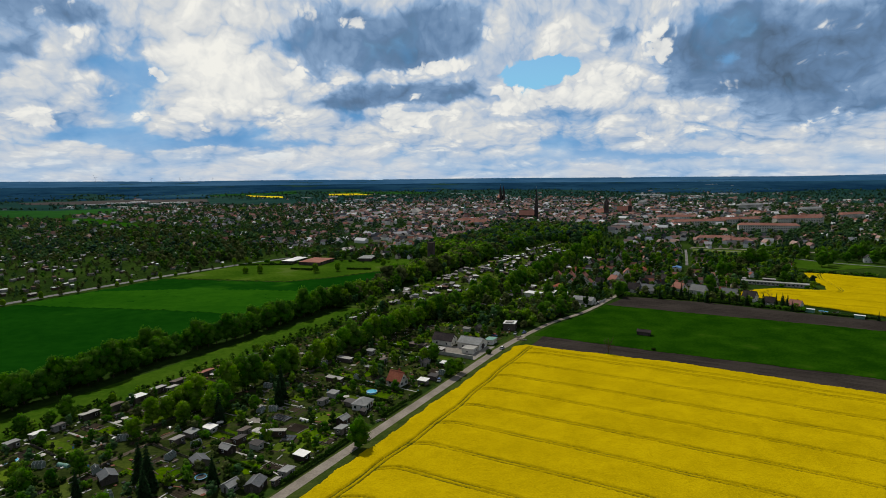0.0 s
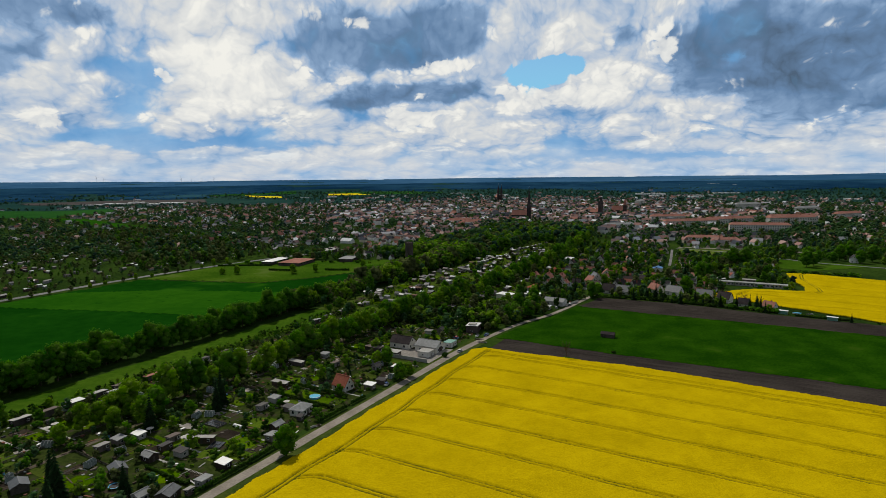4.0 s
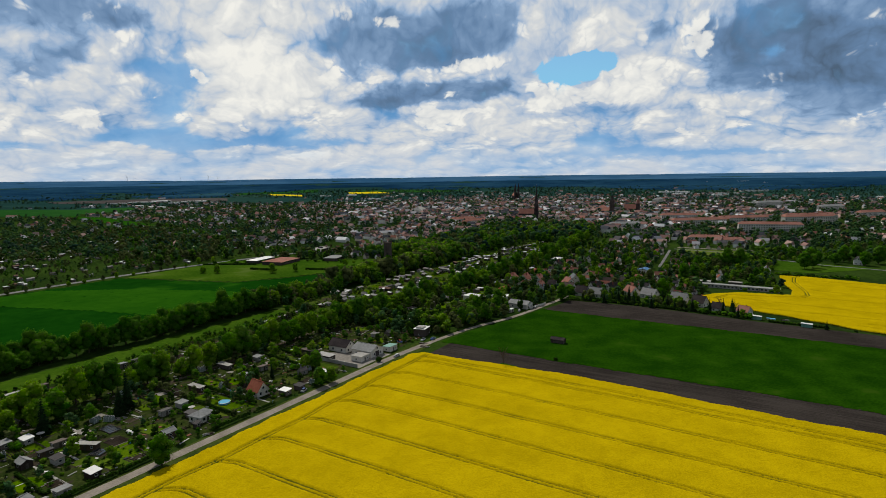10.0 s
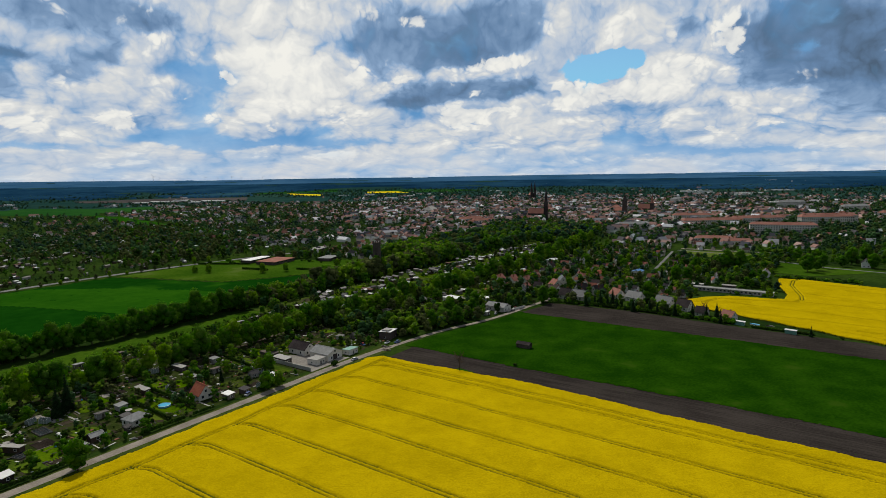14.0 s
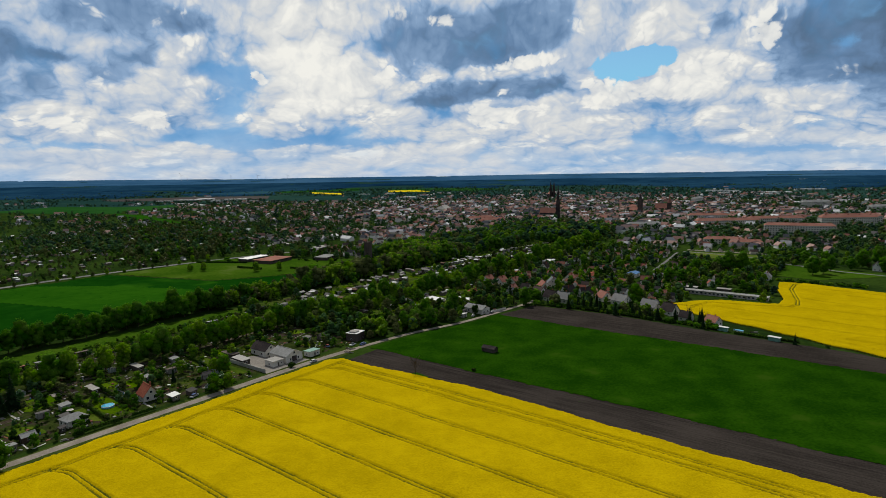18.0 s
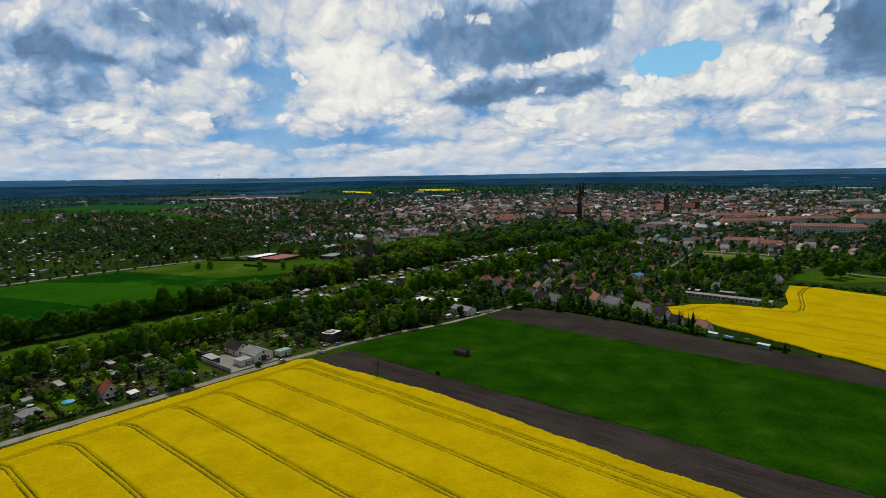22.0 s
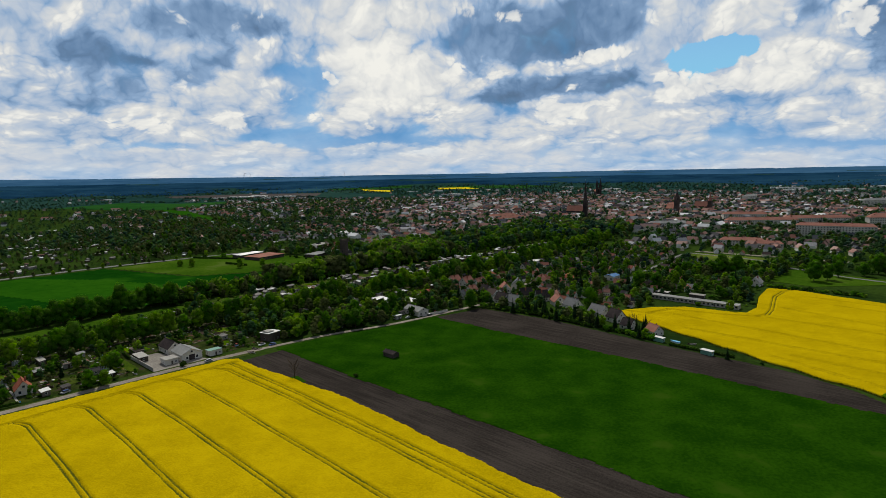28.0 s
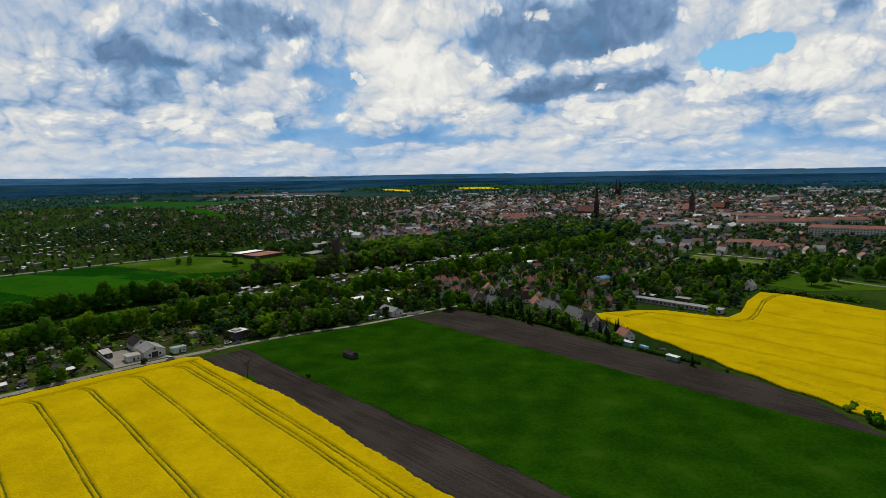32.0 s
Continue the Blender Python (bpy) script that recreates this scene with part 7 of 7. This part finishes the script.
tree_stuff("trees", trees_a, [M_LEAF, M_TOWNLEAF, M_LEAF2, M_TOWNLEAF, M_LEAF3, M_LEAF, M_HAZED_LEAF], "dense trees of a park and gardens", 100, .62, 9, 5)
trees_a = []
for k in range(12000):
    d, n = rr.uniform(-234, 42), rr.uniform(292, 700)
    if in_field(d, n) or not free(d, n, -1.3) or (-222 < d < -171 and rr.random() < .9) or (d > 3 and n < 450) or (d < -120 and noise.noise(Vector((d * .035, n * .035, 3))) < -.25):
        continue
    if (d < -126 and n > 318 and rr.random() < .72) or (d > -126 and n > 425 and rr.random() < .68):
        continue
    trees_a.append((d, n, rr.uniform(3, 8) if d < -118 else rr.uniform(3, 7.5)))
    TAKEN.append((d, n, 1.5))
    if len(trees_a) > 1150:
        break
tree_stuff("trees", trees_a, [M_LEAF, M_LEAF2, M_TOWNLEAF, M_LEAF3, M_HEDGE], "close-set garden trees between huts and houses", 110, .7, 8, 9)
under = [(d, n, rr.uniform(.7, 1.9)) for d, n, h in scatter(1500, -199, -106, 62, 300, 1, 2, lambda d, n: not in_yard(d, n) and noise.noise(Vector((d * .09, n * .09, 9))) > -.15 and free(d, n, -1.2), rr)]
tree_stuff("undergrowth", under, [M_HEDGE, M_LEAF, M_LEAF3], "low shrubs and perennials between the garden plots", 22, 1.6, 4, 12, .62)
under = [(d, n, rr.uniform(1.0, 3.4)) for d, n, h in scatter(900, -206, -197, 60, 330, 1, 2, None, rr)]
tree_stuff("undergrowth", under[:420], [M_LEAF, M_HEDGE, M_LEAF2], "shrubs behind the row of huts", 40, 1.0, 5, 13)
tall = [(d, n, rr.uniform(2.2, 4.8)) for d, n, h in scatter(330, -198, -107, 62, 300, 1, 2, lambda d, n: not in_yard(d, n) and free(d, n, -.4), rr)]
tree_stuff("shrubs", tall, [M_LEAF, M_HEDGE, M_LEAF3, M_TOWNLEAF], "tall shrubs and young trees between the huts", 60, .8, 6, 14)
# pots, boards, edgings and other small things lying about the plots
M_CLUTTER = palette("garden_clutter", [(0.30, 0.29, 0.27), (0.10, 0.08, 0.06), (0.55, 0.54, 0.52), (0.16, 0.14, 0.12), (0.22, 0.10, 0.07), (0.06, 0.06, 0.06)], .7, True)
odd = Geo()
for d, n, h in scatter(900, -197, -108, 70, 290, .1, .55, lambda d, n: not in_yard(d, n) and free(d, n, -1.4), rr):
    m = at(d, n, .05, rr.choice([0, 90]) + rr.uniform(-15, 15))
    a, b = rr.uniform(.15, .6), rr.uniform(.2, .9) if rr.random() < .75 else rr.uniform(1.5, 3.5)
    a = min(a, .25) if b > 1 else a
    q = Geo().box(-a, -b, 0, a, b, h if b < 1 else .15)
    odd.add([tuple(m @ Vector(c)) for c in q.v], q.f)
stuff("garden_clutter", odd.mesh("garden_clutter", M_CLUTTER), "pots, boards and edgings lying about garden plots", "clutter")
trees_a = [(d, n, rr.uniform(3.5, 8.5)) for d, n, h in scatter(150, -425, -292, 428, 560, 1, 2, lambda d, n: n > float(np.interp(d, [-425, -300, -290], [428, 503, 508])) and abs(d - float(np.interp(n, [440, 520, 640], [-420, -400, -370]))) > 6 and math.hypot(d + 367, n - 440) > 17 and math.hypot(d + 391, n - 436) > 12, rr)]
tree_stuff("trees", trees_a, [M_LEAF, M_LEAF3, M_TOWNLEAF], "trees and shrubs round the commercial halls", 90, .7, 8, 16)
trees_a = []
gap = Spacing(3.4)
for k in range(9000):
    d, n = rr.uniform(-290, -232), rr.uniform(296, 560)
    if in_field(d, n) or not gap.ok(d, n):
        continue
    trees_a.append((d, n, rr.uniform(7, 12) + 4 * (n > 370)))
    if len(trees_a) > 260:
        break
tree_stuff("trees", trees_a, [M_LEAF, M_LEAF3, M_LEAF2], "mixed wood along the end of the wheat", 110, .8, 10, 6)
gap = Spacing(4.2)
for k in range(30000):
    if len(trees_b) > 2300:
        break
    d, n = rr.uniform(-860, -438), rr.uniform(90, 780)
    belt = n > np.interp(d, [-1000, -700, -438], [560, 470, 330]) and n < np.interp(d, [-1000, -700, -438], [680, 590, 470])
    if (rr.random() < (.6 if belt else .4)) and gap.ok(d, n):
        trees_b.append((d, n, rr.uniform(6, 11) if belt else rr.uniform(2.2, 6)))
tree_stuff("trees", trees_b, [M_LEAF3, M_TOWNLEAF, M_LEAF3, M_LEAF, M_LEAF3, M_HEDGE], "trees and gardens beyond the country road", 40, .85, 6, 7)
under = [(d, n, rr.uniform(.9, 3.2)) for d, n, h in scatter(3200, -900, -443, 90, 780, 1, 2, None, rr)]
tree_stuff("shrubs", under, [M_LEAF3, M_TOWNLEAF, M_HEDGE, M_LEAF], "low shrubs and hedges of the gardens beyond the road", 9, 1.5, 4, 15, .7)
shacks = [(*[(d, n) for d, n, h in scatter(1, -900, -445, 120, 760, 1, 2, None, rr)][0], rr.uniform(2.4, 4), rr.uniform(3, 7), rr.uniform(1.9, 2.5), rr.uniform(.3, .8), rr.choice([0, 90, 15])) for _ in range(680)]
sw, sr = Geo(), Geo()
for d, n, w, l, h, rh, turn in shacks:
    m = at(d, n, 0, turn)
    q = Geo().gable_wall(w, l, h, rh)
    sw.add([tuple(m @ Vector(c)) for c in q.v], q.f)
    a, b = w / 2 + .3, l / 2 + .3
    c = [(0, -b, h + rh + .2), (a, -b, h), (a, b, h), (0, b, h + rh + .2), (-a, -b, h), (-a, b, h)]
    sr.add([tuple(m @ Vector(q)) for q in c], [(0, 1, 2, 3), (4, 0, 3, 5), (1, 0, 4), (3, 2, 5)])
# huts and lawns of the northern gardens
def colony(d, n):
    return -220 < d < -134 and 300 < n < 700 and abs(d - float(np.interp(n, [300, 400, 540, 700], [-159.5, -150, -147, -164]))) > 5


M_HUTWALL = palette("dark_hut_walls", [(0.20, 0.19, 0.175), (0.085, 0.06, 0.045), (0.14, 0.12, 0.10), (0.05, 0.04, 0.035), (0.30, 0.29, 0.27)], .85, True)
M_SHACK = palette("hut_roofs", [(0.22, 0.215, 0.205), (0.36, 0.35, 0.33), (0.11, 0.10, 0.10), (0.28, 0.265, 0.25), (0.66, 0.65, 0.63), (0.17, 0.11, 0.085), (0.74, 0.74, 0.73)], .7, True)
stuff("garden_huts", sw.mesh("hut_walls", M_HUTWALL), "many small huts in gardens beyond the road, walls", "huts")
stuff("garden_huts", sr.mesh("hut_roofs", M_SHACK), "many small huts in gardens beyond the road, pale roofs", "huts")
sw, sr = Geo(), Geo()
for d, n, h in scatter(170, -222, -130, 312, 640, 2.2, 2.8, lambda d, n: colony(d, n) and free(d, n, 1.0) and noise.noise(Vector((d * .05, n * .02, 2))) > -.25, rr):
    m = at(d, n, 0, rr.choice([0, 90]) + rr.uniform(-10, 10))
    w, l, rh = rr.uniform(2.6, 4.2), rr.uniform(3, 6.5), rr.uniform(.3, 1.0)
    q = Geo().gable_wall(w, l, h, rh)
    sw.add([tuple(m @ Vector(c)) for c in q.v], q.f)
    a, b = w / 2 + .3, l / 2 + .3
    c = [(0, -b, h + rh + .15), (a, -b, h), (a, b, h), (0, b, h + rh + .15), (-a, -b, h), (-a, b, h)]
    sr.add([tuple(m @ Vector(q)) for q in c], [(0, 1, 2, 3), (4, 0, 3, 5), (1, 0, 4), (3, 2, 5)])
stuff("garden_huts", sw.mesh("hut_walls", M_HUTWALL), "small huts of the northern gardens, walls", "huts")
stuff("garden_huts", sr.mesh("hut_roofs", M_SHACK), "small huts of the northern gardens, felt and sheet roofs", "huts")
under = [(d, n, rr.uniform(.9, 3.6)) for d, n, h in scatter(1100, -222, -130, 300, 690, 1, 2, lambda d, n: colony(d, n) and noise.noise(Vector((d * .06, n * .06, 4))) > -.2, rr)]
tree_stuff("shrubs", under, [M_LEAF2, M_LEAF, M_LEAF3, M_HEDGE], "shrubs and hedges between the northern garden plots", 26, 1.1, 5, 19, .8)
for d, n, h in scatter(170, -222, -134, 305, 690, 1, 2, lambda d, n: colony(d, n), rr):
    patch("lawn", d, n, rr.uniform(7, 16), rr.uniform(5, 10), rr.uniform(-10, 10), rr.uniform(.08, .14), M_LAWN, "light green lawn in the northern gardens", "lawn", 1.0)
trees_c = []
while len(trees_c) < 10500:
    r = 700 + 2250 * rr.random() ** 1.0
    x, y = polar(r, rr.uniform(-68, 50))
    d, n = dn(x, y)
    if n < 700 and d > -440 or any(inside(f, x * U, y * U) for f in FAR_FIELDS):
        continue
    p = 1.1 - .40 * min(1, density(x, y)) + .7 * noise.noise(Vector((x * .004, y * .004, 7)))
    if rr.random() < p:
        trees_c.append((d, n, rr.uniform(7, 14) if n > 820 else rr.uniform(5, 10)))
for k in range(2600):
    x, y = polar(rr.uniform(720, 1500), rr.uniform(-45, 42))
    d, n = dn(x, y)
    if (n > 720 or d < -440) and not any(inside(f, x * U, y * U) for f in FAR_FIELDS):
        trees_c.append((d, n, rr.uniform(7, 13)))
tree_stuff("trees", [q for q in trees_c if math.hypot(q[0] + 60, q[1] - 90) < 1650], [M_TOWNLEAF, M_LEAF3, M_TOWNLEAF, M_HAZED_LEAF, M_TOWNLEAF], "trees among the roofs of the town", 16, 1.05, 4, 8, .85)
far_trees = [q for q in trees_c if math.hypot(q[0] + 60, q[1] - 90) >= 1650]
while len(far_trees) < 9000:
    d, n, h = rr.choice(far_trees)
    d, n = d + rr.uniform(-30, 30), n + rr.uniform(-30, 30)
    p = P(d, n)
    if not any(inside(f, p.x, p.y) for f in FAR_FIELDS):
        far_trees.append((d, n, rr.uniform(4, 9)))
# two thirds of these crowns carry the painted haze
tree_stuff("trees", far_trees, [M_HAZED_LEAF, M_HAZED_LEAF, M_TOWNLEAF], "distant trees and hedges beyond the town", 2, .6, 4, 18, .62)

# far woods up to the horizon
rng = np.random.RandomState(4)
radii, angles = 2750 + 2140 * np.linspace(0, 1, 110) ** 1.2, np.linspace(-62, 50, 560)
co = np.zeros((110, 560, 3))
tree = np.zeros((110, 560), dtype=bool)
for i, r in enumerate(radii):
    for j, az in enumerate(angles):
        x, y = 136 + r * math.sin(radians(az)), 50 + r * math.cos(radians(az))
        z = rise(x, y)
        deep = math.log(100 * r / max(1.5, 100 - z))
        begin = float(np.interp(az, [-42, -35, -26, -15, -4, 7, 17, 26, 32], [3400, 3290, 3340, 3850, 3600, 3590, 3270, 3300, 3500]))
        patchy = noise.noise(Vector((az * .16, deep * 5.0, 5))) + .5 * noise.noise(Vector((az * .5, deep * 14.0, 8)))
        tree[i, j] = patchy + float(np.clip((r - begin) / 260, -.9, .42)) + (-.16 if -33 < az < -17 and r > 3700 else 0) > 0
        co[i, j] = x, y, z + (rng.uniform(3, 8 if r < 4200 else 4.2) if tree[i, j] else -4)
idx = np.arange(110 * 560).reshape(110, 560)
q = tree[:-1, :-1] | tree[1:, :-1] | tree[:-1, 1:] | tree[1:, 1:]
# two belts of wood, the outer one with more haze in its colour
for mat, ring, label in ((M_HAZED_WOODS, radii[:-1] < 4350, "dark woods towards the horizon, blue haze painted in"), (M_HAZED_RIDGE, radii[:-1] >= 4350, "woods along the horizon, paler blue haze painted in")):
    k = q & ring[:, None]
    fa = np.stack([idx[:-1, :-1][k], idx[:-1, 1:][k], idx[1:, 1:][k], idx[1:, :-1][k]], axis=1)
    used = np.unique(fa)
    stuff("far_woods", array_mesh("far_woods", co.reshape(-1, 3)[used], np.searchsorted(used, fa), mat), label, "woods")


# wind turbines on the ridge ----------------------------------------------
def make_turbine():
    t = thing("wind_turbine", "slim pale wind turbine on the horizon", "wind turbine", "wind turbines")
    part("mast", Geo().tube((0, 0, -2), (0, 0, 42), 1.1, .6, 8), M_METAL, t)
    part("nacelle", Geo().box(-.9, -2.0, 41.4, .9, 2.0, 43.4, .2), M_METAL, t)
    part("hub", Geo().tube((0, -3.0, 42.4), (0, -2.0, 42.4), .5, .9, 8), M_METAL, t)
    for i in range(3):
        a = radians(90 + 120 * i)
        b = part("blade", Geo().box(-.55, -.18, .6, .55, .18, 21, .12), M_METAL, t)
        b.matrix_basis = Matrix.Translation((0, -2.6, 42.4)) @ Matrix.Rotation(a, 4, "Y")
    return t


TURB = make_turbine()
for az, s in [(-33.4, 1.0), (-32.9, .75), (-36.6, .6), (-37.9, .55), (-29.2, .8), (-26.9, .9), (-26.1, .75), (-25.2, .65), (-24.2, .8), (-28.1, .6)]:
    x, y = 136 + 4730 * math.sin(radians(az)), 50 + 4730 * math.cos(radians(az))
    place(TURB, spot(x / U, y / U, -az + rnd.uniform(-30, 30), rise(x, y) - 1) @ Matrix.Diagonal((s if TURB.name in USED else 1, s if TURB.name in USED else 1, s if TURB.name in USED else 1, 1)))
